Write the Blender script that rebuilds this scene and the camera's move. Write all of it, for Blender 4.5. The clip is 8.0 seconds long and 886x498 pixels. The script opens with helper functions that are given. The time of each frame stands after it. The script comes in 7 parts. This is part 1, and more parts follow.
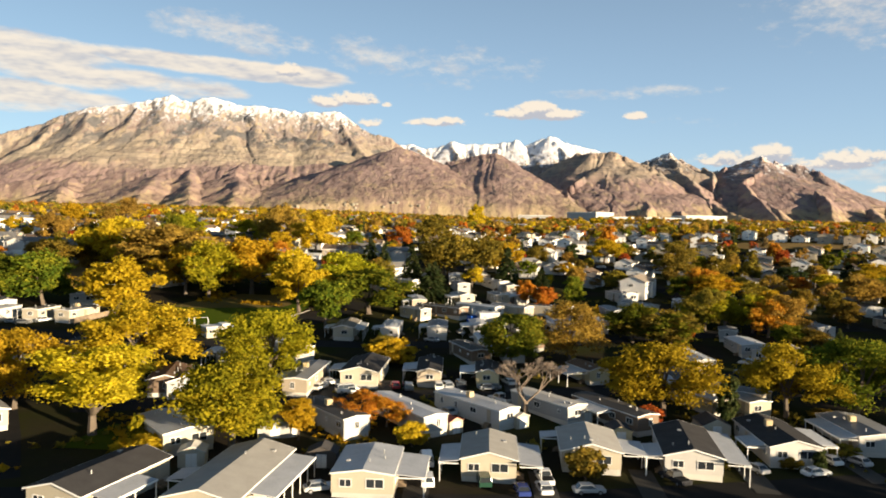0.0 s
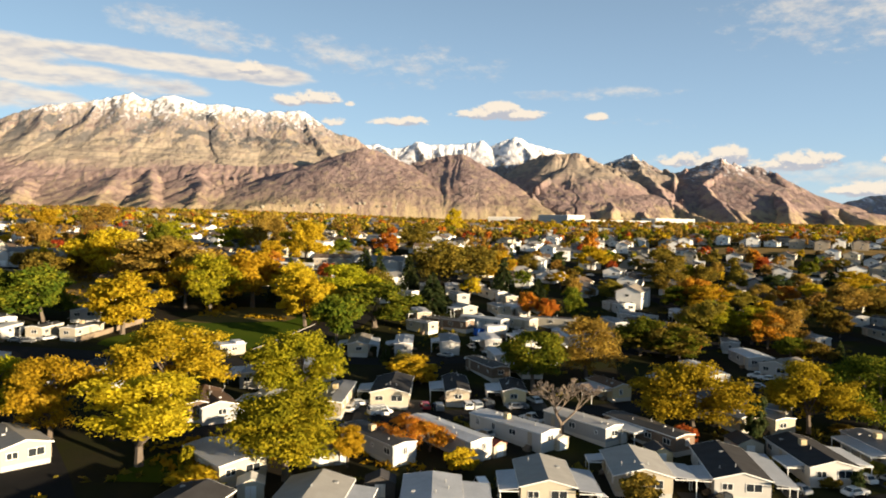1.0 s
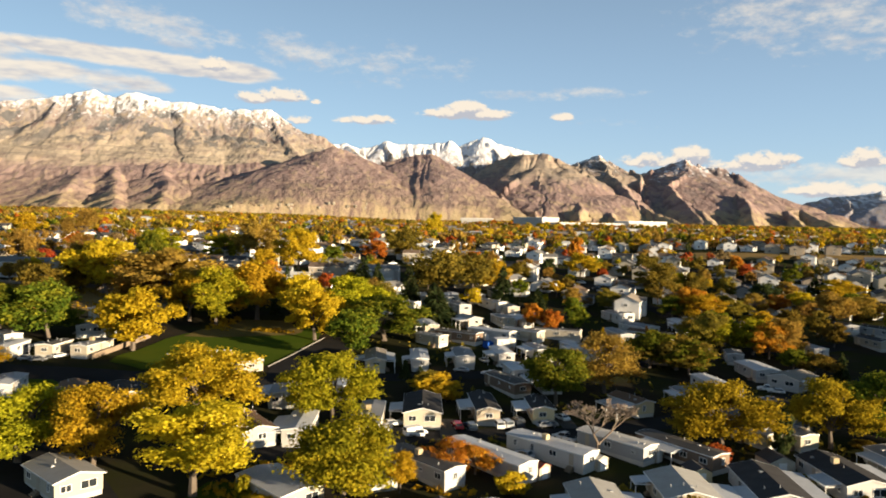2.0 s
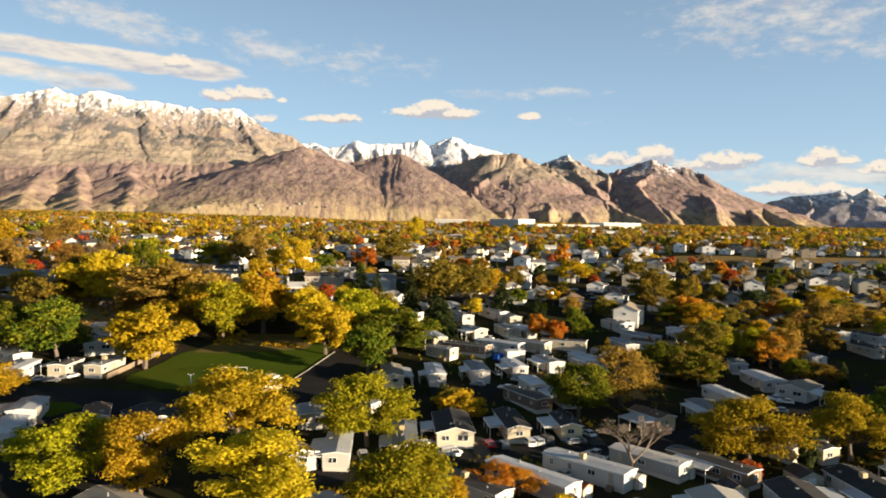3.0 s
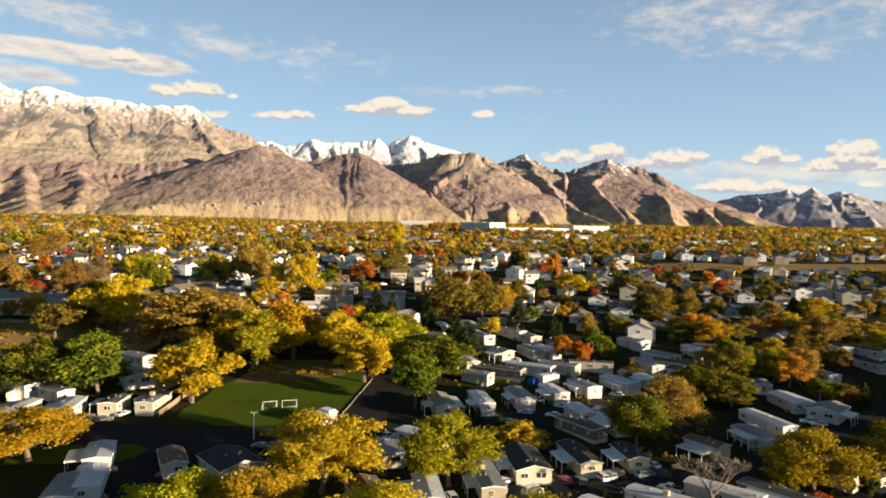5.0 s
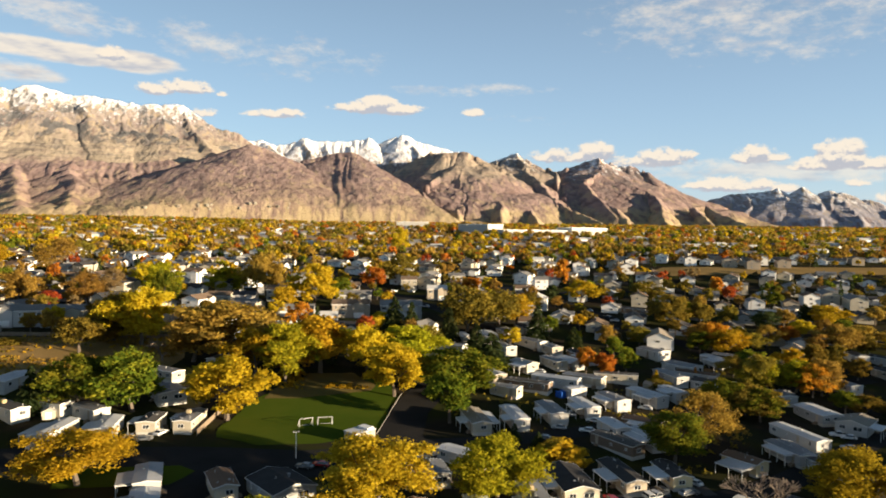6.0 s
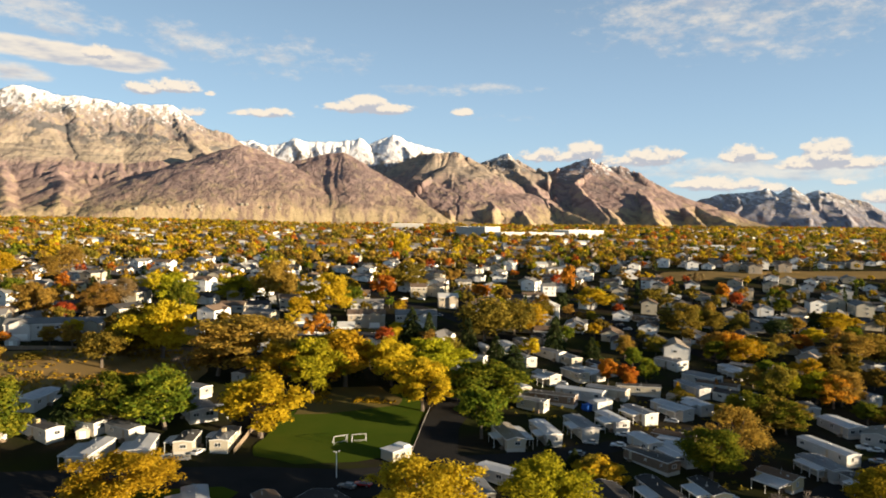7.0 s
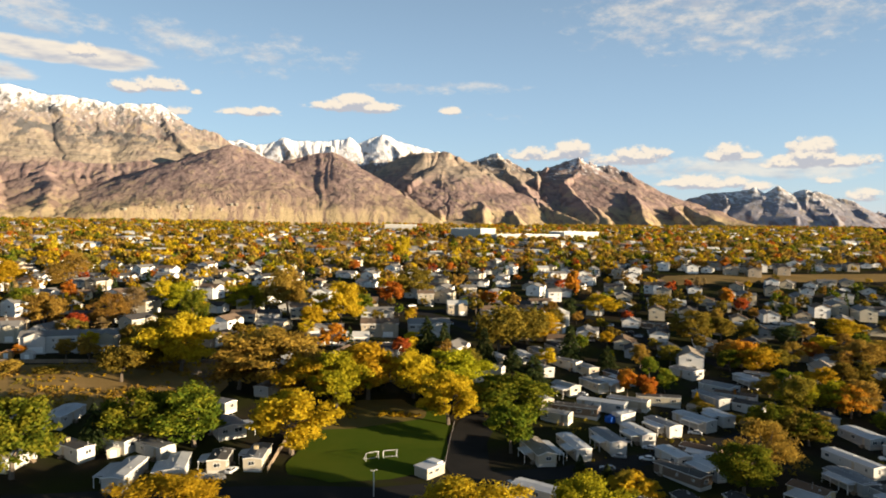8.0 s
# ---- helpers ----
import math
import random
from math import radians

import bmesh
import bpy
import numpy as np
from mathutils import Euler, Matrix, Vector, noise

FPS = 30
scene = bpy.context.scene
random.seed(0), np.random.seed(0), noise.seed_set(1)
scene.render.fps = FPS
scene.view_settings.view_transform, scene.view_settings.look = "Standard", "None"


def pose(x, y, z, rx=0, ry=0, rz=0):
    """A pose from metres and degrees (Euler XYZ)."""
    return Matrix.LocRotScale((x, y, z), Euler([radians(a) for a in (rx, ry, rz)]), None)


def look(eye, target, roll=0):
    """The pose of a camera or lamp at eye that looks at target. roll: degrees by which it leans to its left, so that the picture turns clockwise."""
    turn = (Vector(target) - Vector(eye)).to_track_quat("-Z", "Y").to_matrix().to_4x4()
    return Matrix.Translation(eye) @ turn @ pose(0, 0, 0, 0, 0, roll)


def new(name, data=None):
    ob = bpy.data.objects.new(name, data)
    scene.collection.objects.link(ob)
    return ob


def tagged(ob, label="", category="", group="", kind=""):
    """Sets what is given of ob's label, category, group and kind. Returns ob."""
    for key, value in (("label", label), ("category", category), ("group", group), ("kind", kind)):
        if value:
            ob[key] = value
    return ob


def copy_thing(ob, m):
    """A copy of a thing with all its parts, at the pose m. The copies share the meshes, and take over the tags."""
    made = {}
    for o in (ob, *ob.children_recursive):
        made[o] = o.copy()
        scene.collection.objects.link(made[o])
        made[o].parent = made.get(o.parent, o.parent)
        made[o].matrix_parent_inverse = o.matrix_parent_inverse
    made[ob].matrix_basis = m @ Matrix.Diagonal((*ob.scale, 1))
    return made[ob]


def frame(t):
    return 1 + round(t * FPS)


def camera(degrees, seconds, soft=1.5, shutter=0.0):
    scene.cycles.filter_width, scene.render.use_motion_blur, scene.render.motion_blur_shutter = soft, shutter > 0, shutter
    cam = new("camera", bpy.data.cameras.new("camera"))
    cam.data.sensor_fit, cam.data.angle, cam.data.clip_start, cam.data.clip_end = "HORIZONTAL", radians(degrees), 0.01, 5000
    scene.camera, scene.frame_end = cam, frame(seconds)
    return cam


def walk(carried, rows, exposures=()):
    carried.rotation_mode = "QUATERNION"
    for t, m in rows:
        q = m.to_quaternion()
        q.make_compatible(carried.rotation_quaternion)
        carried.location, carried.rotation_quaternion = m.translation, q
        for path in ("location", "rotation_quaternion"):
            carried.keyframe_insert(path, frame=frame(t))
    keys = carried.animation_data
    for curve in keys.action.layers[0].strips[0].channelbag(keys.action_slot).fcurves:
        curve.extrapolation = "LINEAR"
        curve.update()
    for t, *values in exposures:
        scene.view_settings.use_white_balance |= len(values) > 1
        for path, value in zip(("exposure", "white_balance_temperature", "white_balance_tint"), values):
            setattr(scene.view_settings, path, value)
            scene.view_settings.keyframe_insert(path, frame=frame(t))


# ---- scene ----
cam = camera(63.0, 8.0, soft=1.9)
PATH = [
    (0, (-0.521, -5.331, 34.501), (-0.515, -3.332, 34.433), 1.0),
    (0.5, (-6.831, -5.324, 36.374), (-6.774, -3.326, 36.306), 1.1),
    (1, (-13.213, -5.661, 38.363), (-13.107, -3.665, 38.296), 1.0),
    (1.5, (-19.645, -5.739, 40.339), (-19.493, -3.745, 40.272), 1.1),
    (3, (-38.439, -5.319, 46.485), (-38.154, -3.341, 46.416), 0.9),
    (3.5, (-44.601, -4.749, 48.463), (-44.277, -2.776, 48.394), 0.9),
    (4, (-50.813, -4.276, 50.582), (-50.452, -2.31, 50.511), 0.9),
    (4.5, (-56.918, -3.806, 52.718), (-56.529, -1.846, 52.646), 0.8),
    (6, (-74.242, -0.915, 59.486), (-73.807, 1.036, 59.408), 0.7),
    (6.5, (-79.858, 0.147, 61.645), (-79.41, 2.094, 61.567), 0.6),
    (7, (-85.367, 1.105, 63.894), (-84.904, 3.049, 63.815), 0.6),
    (7.5, (-90.808, 2.288, 66.147), (-90.329, 4.228, 66.066), 0.5),
    (8, (-96.011, 3.669, 68.202), (-95.516, 5.605, 68.12), 0.5),
]
walk(cam, [(t, look(eye, target, roll)) for t, eye, target, roll in PATH])


# ---------- world, sun, exposure ----------
SUN_AZ, SUN_EL = 126.0, 6.5        # degrees clockwise from +y, and above the horizon


def node(tree, kind, **values):
    n = tree.nodes.new(kind)
    for key, v in values.items():
        if key == "op":
            n.operation = v
        elif key.startswith("i"):
            n.inputs[int(key[1:])].default_value = v
    return n


def math_node(tree, op, a, b=None, clamp=False):
    n = tree.nodes.new("ShaderNodeMath")
    n.operation, n.use_clamp = op, clamp
    for i, v in enumerate((a, b)):
        if v is None:
            continue
        if isinstance(v, (int, float)):
            n.inputs[i].default_value = v
        else:
            tree.links.new(v, n.inputs[i])
    return n.outputs[0]


def mix_colour(tree, fac, a, b, blend="MIX"):
    n = tree.nodes.new("ShaderNodeMix")
    n.data_type, n.blend_type = "RGBA", blend
    for sock, v in ((n.inputs[0], fac), (n.inputs[6], a), (n.inputs[7], b)):
        if isinstance(v, (int, float)):
            sock.default_value = v
        elif isinstance(v, tuple):
            sock.default_value = (*v, 1) if len(v) == 3 else v
        else:
            tree.links.new(v, sock)
    return n.outputs[2]


# clouds: azimuth and elevation of the middle, half width, half height (degrees), thickness
CUMULUS = [(24.4, 5.4, 1.5, 0.65, 1.5), (23.9, 5.0, 2.6, 0.36, 1.0), (21.6, 5.0, 2.4, 0.45, 0.7), (29.3, 4.9, 2.3, 0.57, 1.0),
    (28.5, 4.6, 3.3, 0.41, 0.8), (35.7, 4.9, 1.5, 0.61, 1.3), (37.1, 4.8, 1.0, 0.28, 1.0), (41.2, 4.7, 1.7, 0.97, 1.5), (40.3, 4.2, 2.1, 0.49, 1.2),
    (43.3, 4.2, 2.0, 0.45, 1.0), (33.8, 2.8, 2.6, 0.53, 1.1), (36.1, 2.8, 1.3, 0.41, 1.1), (37.7, 2.5, 1.3, 0.32, 0.9), (42.3, 2.9, 0.8, 0.28, 1.0),
    (44.5, 1.8, 1.0, 0.45, 0.9)]
CUMULUS_WEST = [(7.1, 8.6, 3.6, 0.45, 1.2), (7.3, 9.0, 1.7, 0.57, 1.5), (8.9, 8.5, 1.6, 0.41, 1.3), (14.8, 8.4, 1.0, 0.28, 1.1),
    (-0.9, 7.9, 2.3, 0.28, 0.9), (0.5, 8.1, 1.2, 0.28, 1.0), (-5.7, 7.8, 0.9, 0.28, 0.7), (-7.1, 9.5, 2.0, 0.49, 1.2), (-9.0, 9.2, 1.6, 0.41, 0.9),
    (-4.4, 9.2, 0.4, 0.2, 0.8), (-11.9, 11.4, 1.1, 0.49, 1.3)]
BANDS = [(-20.6, 11.5, 6.0, 0.53, 1.2), (-15.4, 11.3, 5.1, 0.57, 1.3), (-10.8, 11.1, 3.7, 0.57, 1.3), (-29.3, 11.3, 5.3, 0.97, 1.1),
    (-28.0, 10.1, 5.1, 0.81, 1.0), (-29.7, 8.4, 4.5, 0.81, 1.0), (-26.2, 8.2, 3.3, 0.49, 0.9), (-22.9, 10.1, 3.1, 0.53, 0.9),
    (-19.4, 9.7, 4.0, 0.61, 0.7), (-35.9, 8.9, 4.9, 2.43, 1.0)]
WISPS = [(-17.5, 14.1, 3.9, 0.89, 0.8), (-14.6, 13.3, 3.2, 0.73, 0.75), (-11.2, 13.4, 1.7, 0.49, 0.6), (-6.5, 13.3, 2.4, 0.81, 0.45),
    (-0.7, 12.4, 5.3, 1.05, 0.35), (11.6, 10.1, 3.0, 0.28, 0.55), (18.3, 10.2, 2.8, 0.28, 0.4), (19.5, 7.9, 2.0, 0.28, 0.3),
    (29.5, 14.7, 3.9, 1.38, 0.6), (35.5, 14.7, 9.2, 1.94, 0.5), (37.2, 3.9, 8.1, 0.61, 1.0), (31.0, 3.9, 4.8, 0.49, 0.7)]


def build_sky():
    world = bpy.data.worlds.new("sky")
    scene.world = world
    world.use_nodes = True
    t = world.node_tree
    t.nodes.clear()
    sky = t.nodes.new("ShaderNodeTexSky")
    sky.sky_type, sky.sun_disc = "NISHITA", False
    sky.sun_elevation, sky.sun_rotation = radians(SUN_EL), radians(SUN_AZ)
    sky.altitude, sky.air_density, sky.dust_density, sky.ozone_density = 1400, 1.0, 0.0, 3.0
    co = t.nodes.new("ShaderNodeTexCoord")
    sep = t.nodes.new("ShaderNodeSeparateXYZ")
    t.links.new(co.outputs["Generated"], sep.inputs[0])
    az = math_node(t, "MULTIPLY", math_node(t, "ARCTAN2", sep.outputs[0], sep.outputs[1]), 57.2958)
    el = math_node(t, "MULTIPLY", math_node(t, "ARCSINE", sep.outputs[2]), 57.2958)

    def puffs(scale_x, scale_y, rise, detail, seed, rough=0.58):
        c = t.nodes.new("ShaderNodeCombineXYZ")
        t.links.new(math_node(t, "MULTIPLY", az, scale_x), c.inputs[0])
        t.links.new(math_node(t, "MULTIPLY", math_node(t, "ADD", el, rise), scale_y), c.inputs[1])
        c.inputs[2].default_value = seed
        n = t.nodes.new("ShaderNodeTexNoise")
        n.inputs["Scale"].default_value, n.inputs["Detail"].default_value, n.inputs["Roughness"].default_value = 1.0, detail, rough
        t.links.new(c.outputs[0], n.inputs["Vector"])
        return math_node(t, "SUBTRACT", n.outputs["Fac"], 0.5)

    def vector(op, a, b):
        n = t.nodes.new("ShaderNodeVectorMath")
        n.operation = op
        for sock, v in zip(n.inputs, (a, b)):
            if isinstance(v, tuple):
                sock.default_value = v
            else:
                t.links.new(v, sock)
        return n

    def body(clouds, rise, flat, tilt, wide, tall):
        place = t.nodes.new("ShaderNodeCombineXYZ")
        t.links.new(az, place.inputs[0])
        t.links.new(math_node(t, "ADD", math_node(t, "ADD", el, rise), math_node(t, "MULTIPLY", az, tilt)), place.inputs[1])
        total = None
        for a, e, wa, we, k in clouds:
            v = vector("MULTIPLY", vector("SUBTRACT", place.outputs[0], (a, e + a * tilt, 0)).outputs[0], (1 / (wa * wide), 1 / (we * tall), 0)).outputs[0]
            if flat > 1:        # level underside
                v = vector("MAXIMUM", v, vector("MULTIPLY", v, (1, -flat, 0)).outputs[0]).outputs[0]
            n = t.nodes.new("ShaderNodeMath")
            n.operation = "MULTIPLY_ADD"
            n.inputs[1].default_value, n.inputs[2].default_value = -k * 1.5, k * 1.5
            t.links.new(vector("DOT_PRODUCT", v, v).outputs["Value"], n.inputs[0])
            total = n.outputs[0] if total is None else math_node(t, "MAXIMUM", total, n.outputs[0])
        return math_node(t, "MAXIMUM", total, -1.5)

    def ramp(v, lo, hi, a=0.0, b=1.0):
        r = t.nodes.new("ShaderNodeMapRange")
        r.interpolation_type = "SMOOTHSTEP"
        for i, x in ((1, lo), (2, hi), (3, a), (4, b)):
            r.inputs[i].default_value = x
        t.links.new(v, r.inputs[0])
        return r.outputs[0]

    def layer(clouds, flat, tilt, lift, coarse, fine, edge, most, grow):
        """How much a kind of cloud covers, and how far its upper side is lit."""
        found = []
        for rise in (0.0, lift) if flat > 1 else (0.0,):
            n = math_node(t, "ADD", math_node(t, "MULTIPLY", puffs(*coarse[:2], rise, 2.0, 3.1), coarse[2]), math_node(t, "MULTIPLY", puffs(*fine[:2], rise, 6.0, 9.7, 0.62), fine[2]))
            found.append(math_node(t, "ADD", body(clouds, rise, flat, tilt, *grow), n))
        if flat > 1:
            return ramp(found[0], *edge, 0.0, most), ramp(math_node(t, "SUBTRACT", found[0], found[1]), -0.25, 0.75)
        thin = math_node(t, "SUBTRACT", puffs(0.3, 1.1, 0.0, 3.0, 5.5), puffs(0.3, 1.1, lift, 3.0, 5.5))
        return ramp(found[0], *edge, 0.0, most), ramp(thin, -0.35, 0.2)

    blue = mix_colour(t, 1.0, sky.outputs[0], (SKY_TINT[0], SKY_TINT[1], SKY_TINT[2]), "MULTIPLY")
    # a thin veil of haze, thicker towards the horizon
    veil = math_node(t, "DIVIDE", 1.0, math_node(t, "ADD", math_node(t, "POWER", math_node(t, "DIVIDE", el, 24.0), 2.0), 1.0))
    v = t.nodes.new("ShaderNodeVectorMath")
    v.operation = "SCALE"
    v.inputs[0].default_value = HAZE
    t.links.new(veil, v.inputs["Scale"])
    blue = mix_colour(t, 1.0, blue, v.outputs[0], "ADD")
    out = blue
    for spec in ((WISPS, 1, 0.04, 0.8, (0.22, 0.6, 2.2), (0.8, 1.7, 4.0), (-0.2, 1.8), 0.62, (1.15, 1.4)),
                 (BANDS, 1, 0.05, 0.5, (0.16, 0.6, 1.6), (0.5, 1.6, 2.2), (-0.2, 1.1), 0.9, (1.1, 1.4)),
                 (CUMULUS_WEST, 1.7, 0.0, 0.4, (0.6, 1.1, 1.6), (1.3, 2.0, 4.2), (-0.2, 0.9), 0.97, (1.05, 1.45)),
                 (CUMULUS, 1.7, 0.0, 0.4, (0.6, 1.1, 1.6), (1.3, 2.0, 4.2), (-0.3, 0.9), 0.95, (1.1, 1.45))):
        cover, lit = layer(*spec)
        out = mix_colour(t, cover, out, mix_colour(t, lit, CLOUD_SHADE, CLOUD_LIT))
    bg, w = t.nodes.new("ShaderNodeBackground"), t.nodes.new("ShaderNodeOutputWorld")
    bg.inputs[1].default_value = SKY_STRENGTH
    t.links.new(out, bg.inputs[0])
    t.links.new(bg.outputs[0], w.inputs[0])


SKY_STRENGTH = 0.062
SKY_TINT, HAZE = (0.78, 0.62, 0.47), (1.92, 2.70, 3.80)
CLOUD_SHADE, CLOUD_LIT = (3.4, 3.45, 3.75), (6.3, 5.5, 4.5)
build_sky()
sun = new("sun", bpy.data.lights.new("sun", "SUN"))
sun.data.energy, sun.data.angle, sun.data.color = 5.8, radians(0.53), (1.0, 0.80, 0.54)
a, e = radians(SUN_AZ), radians(SUN_EL)
to_sun = Vector((math.sin(a) * math.cos(e), math.cos(a) * math.cos(e), math.sin(e)))
sun.matrix_world = look(to_sun * 300, (0, 0, 0))
scene.view_settings.exposure = 1.35


# ---------- materials ----------
def surface(name, c1, c2, scale=3.0, rough=0.8, metal=0.0, bump=0.15, vary=0.12, fine=None, stripes=None, space="Object", spec=0.06):
    """Two tones mixed by noise at two scales, relief from the fine noise; stripes: (axis, per metre, depth) for siding or ribs."""
    m = bpy.data.materials.new(name)
    m.use_nodes = True
    t = m.node_tree
    p = t.nodes["Principled BSDF"]
    co = t.nodes.new("ShaderNodeTexCoord")
    if space == "World":
        where = t.nodes.new("ShaderNodeNewGeometry").outputs["Position"]
    else:
        where = co.outputs["Object"]
    n1, n2 = t.nodes.new("ShaderNodeTexNoise"), t.nodes.new("ShaderNodeTexNoise")
    for n, s, d in ((n1, scale * 0.25, 3.0), (n2, fine or scale * 4, 5.0)):
        t.links.new(where, n.inputs["Vector"])
        n.inputs["Scale"].default_value, n.inputs["Detail"].default_value, n.inputs["Roughness"].default_value = s, d, 0.6
    f = math_node(t, "ADD", math_node(t, "MULTIPLY", n1.outputs[0], 1.5), math_node(t, "MULTIPLY", n2.outputs[0], 1.0))
    f = math_node(t, "SUBTRACT", f, 0.75, clamp=True)
    col = mix_colour(t, f, c1, c2)
    info = t.nodes.new("ShaderNodeObjectInfo")
    v = math_node(t, "ADD", math_node(t, "MULTIPLY", info.outputs["Random"], 2 * vary), 1.0 - vary)
    hsv = t.nodes.new("ShaderNodeHueSaturation")
    t.links.new(v, hsv.inputs["Value"])
    t.links.new(col, hsv.inputs["Color"])
    t.links.new(hsv.outputs[0], p.inputs["Base Color"])
    p.inputs["Roughness"].default_value, p.inputs["Metallic"].default_value = rough, metal
    p.inputs["Specular IOR Level"].default_value = 0.0 if space == "World" else spec
    height = math_node(t, "MULTIPLY", n2.outputs[0], 0.03 * bump / max(0.2, fine or scale * 4))
    if stripes:
        axis, per, depth = stripes
        sep = t.nodes.new("ShaderNodeSeparateXYZ")
        t.links.new(co.outputs["Object"], sep.inputs[0])
        saw = math_node(t, "FRACT", math_node(t, "MULTIPLY", sep.outputs["XYZ".index(axis)], per))
        height = math_node(t, "ADD", height, math_node(t, "MULTIPLY", saw, depth * 0.35))
    b = t.nodes.new("ShaderNodeBump")
    b.inputs["Strength"].default_value, b.inputs["Distance"].default_value = 1.0 if bump else 0.0, 1.0
    t.links.new(height, b.inputs["Height"])
    t.links.new(b.outputs[0], p.inputs["Normal"])
    return m


def leaf_material(name, c1, c2, c3):
    m = bpy.data.materials.new(name)
    m.use_nodes = True
    t = m.node_tree
    t.nodes.clear()
    geo, info, co = t.nodes.new("ShaderNodeNewGeometry"), t.nodes.new("ShaderNodeObjectInfo"), t.nodes.new("ShaderNodeTexCoord")
    n = t.nodes.new("ShaderNodeTexNoise")
    n.inputs["Scale"].default_value, n.inputs["Detail"].default_value = 0.35, 2.0
    off = t.nodes.new("ShaderNodeVectorMath")
    off.operation = "ADD"
    t.links.new(co.outputs["Object"], off.inputs[0])
    t.links.new(info.outputs["Random"], off.inputs[1])
    t.links.new(off.outputs[0], n.inputs["Vector"])
    f = math_node(t, "ADD", math_node(t, "MULTIPLY", n.outputs[0], 2.0), math_node(t, "MULTIPLY", geo.outputs["Random Per Island"], 0.7))
    f = math_node(t, "SUBTRACT", f, 0.85, clamp=True)
    r = t.nodes.new("ShaderNodeValToRGB")
    r.color_ramp.elements[0].color, r.color_ramp.elements[1].color = (*c1, 1), (*c3, 1)
    mid = r.color_ramp.elements.new(0.5)
    mid.color = (*c2, 1)
    t.links.new(f, r.inputs[0])
    hsv = t.nodes.new("ShaderNodeHueSaturation")
    t.links.new(r.outputs[0], hsv.inputs["Color"])
    t.links.new(math_node(t, "ADD", math_node(t, "MULTIPLY", info.outputs["Random"], 0.03), 0.485), hsv.inputs["Hue"])
    t.links.new(math_node(t, "ADD", math_node(t, "MULTIPLY", info.outputs["Random"], 0.3), 1.02), hsv.inputs["Value"])
    d, tr, mixn, o = (t.nodes.new(k) for k in ("ShaderNodeBsdfDiffuse", "ShaderNodeBsdfTranslucent", "ShaderNodeMixShader", "ShaderNodeOutputMaterial"))
    mixn.inputs[0].default_value = 0.46
    t.links.new(hsv.outputs[0], d.inputs[0])
    t.links.new(hsv.outputs[0], tr.inputs[0])
    t.links.new(d.outputs[0], mixn.inputs[1])
    t.links.new(tr.outputs[0], mixn.inputs[2])
    t.links.new(mixn.outputs[0], o.inputs[0])
    return m


LEAVES = {
    "yellow": leaf_material("leaves_yellow", (0.31, 0.235, 0.012), (0.43, 0.32, 0.015), (0.52, 0.395, 0.03)),
    "goldenyellow": leaf_material("leaves_golden_yellow", (0.27, 0.20, 0.012), (0.42, 0.30, 0.015), (0.50, 0.37, 0.03)),
    "gold": leaf_material("leaves_gold", (0.28, 0.185, 0.012), (0.41, 0.28, 0.014), (0.50, 0.355, 0.025)),
    "yellowgreen": leaf_material("leaves_yellow_green", (0.135, 0.14, 0.010), (0.245, 0.222, 0.012), (0.39, 0.32, 0.018)),
    "oldgold": leaf_material("leaves_old_gold", (0.17, 0.125, 0.010), (0.27, 0.195, 0.012), (0.36, 0.265, 0.02)),
    "green": leaf_material("leaves_green", (0.055, 0.082, 0.010), (0.105, 0.122, 0.012), (0.225, 0.20, 0.018)),
    "olive": leaf_material("leaves_olive", (0.095, 0.08, 0.018), (0.17, 0.13, 0.02), (0.26, 0.18, 0.025)),
    "brownorange": leaf_material("leaves_brown_orange", (0.165, 0.108, 0.026), (0.275, 0.172, 0.032), (0.37, 0.245, 0.042)),
    "graybrown": leaf_material("leaves_grey_brown", (0.15, 0.10, 0.05), (0.22, 0.14, 0.06), (0.27, 0.18, 0.08)),
    "orange": leaf_material("leaves_orange", (0.28, 0.10, 0.015), (0.42, 0.16, 0.018), (0.48, 0.24, 0.03)),
    "red": leaf_material("leaves_red", (0.20, 0.03, 0.015), (0.30, 0.05, 0.02), (0.38, 0.10, 0.02)),
    "fir": leaf_material("needles", (0.025, 0.04, 0.015), (0.045, 0.06, 0.02), (0.08, 0.085, 0.03)),
}
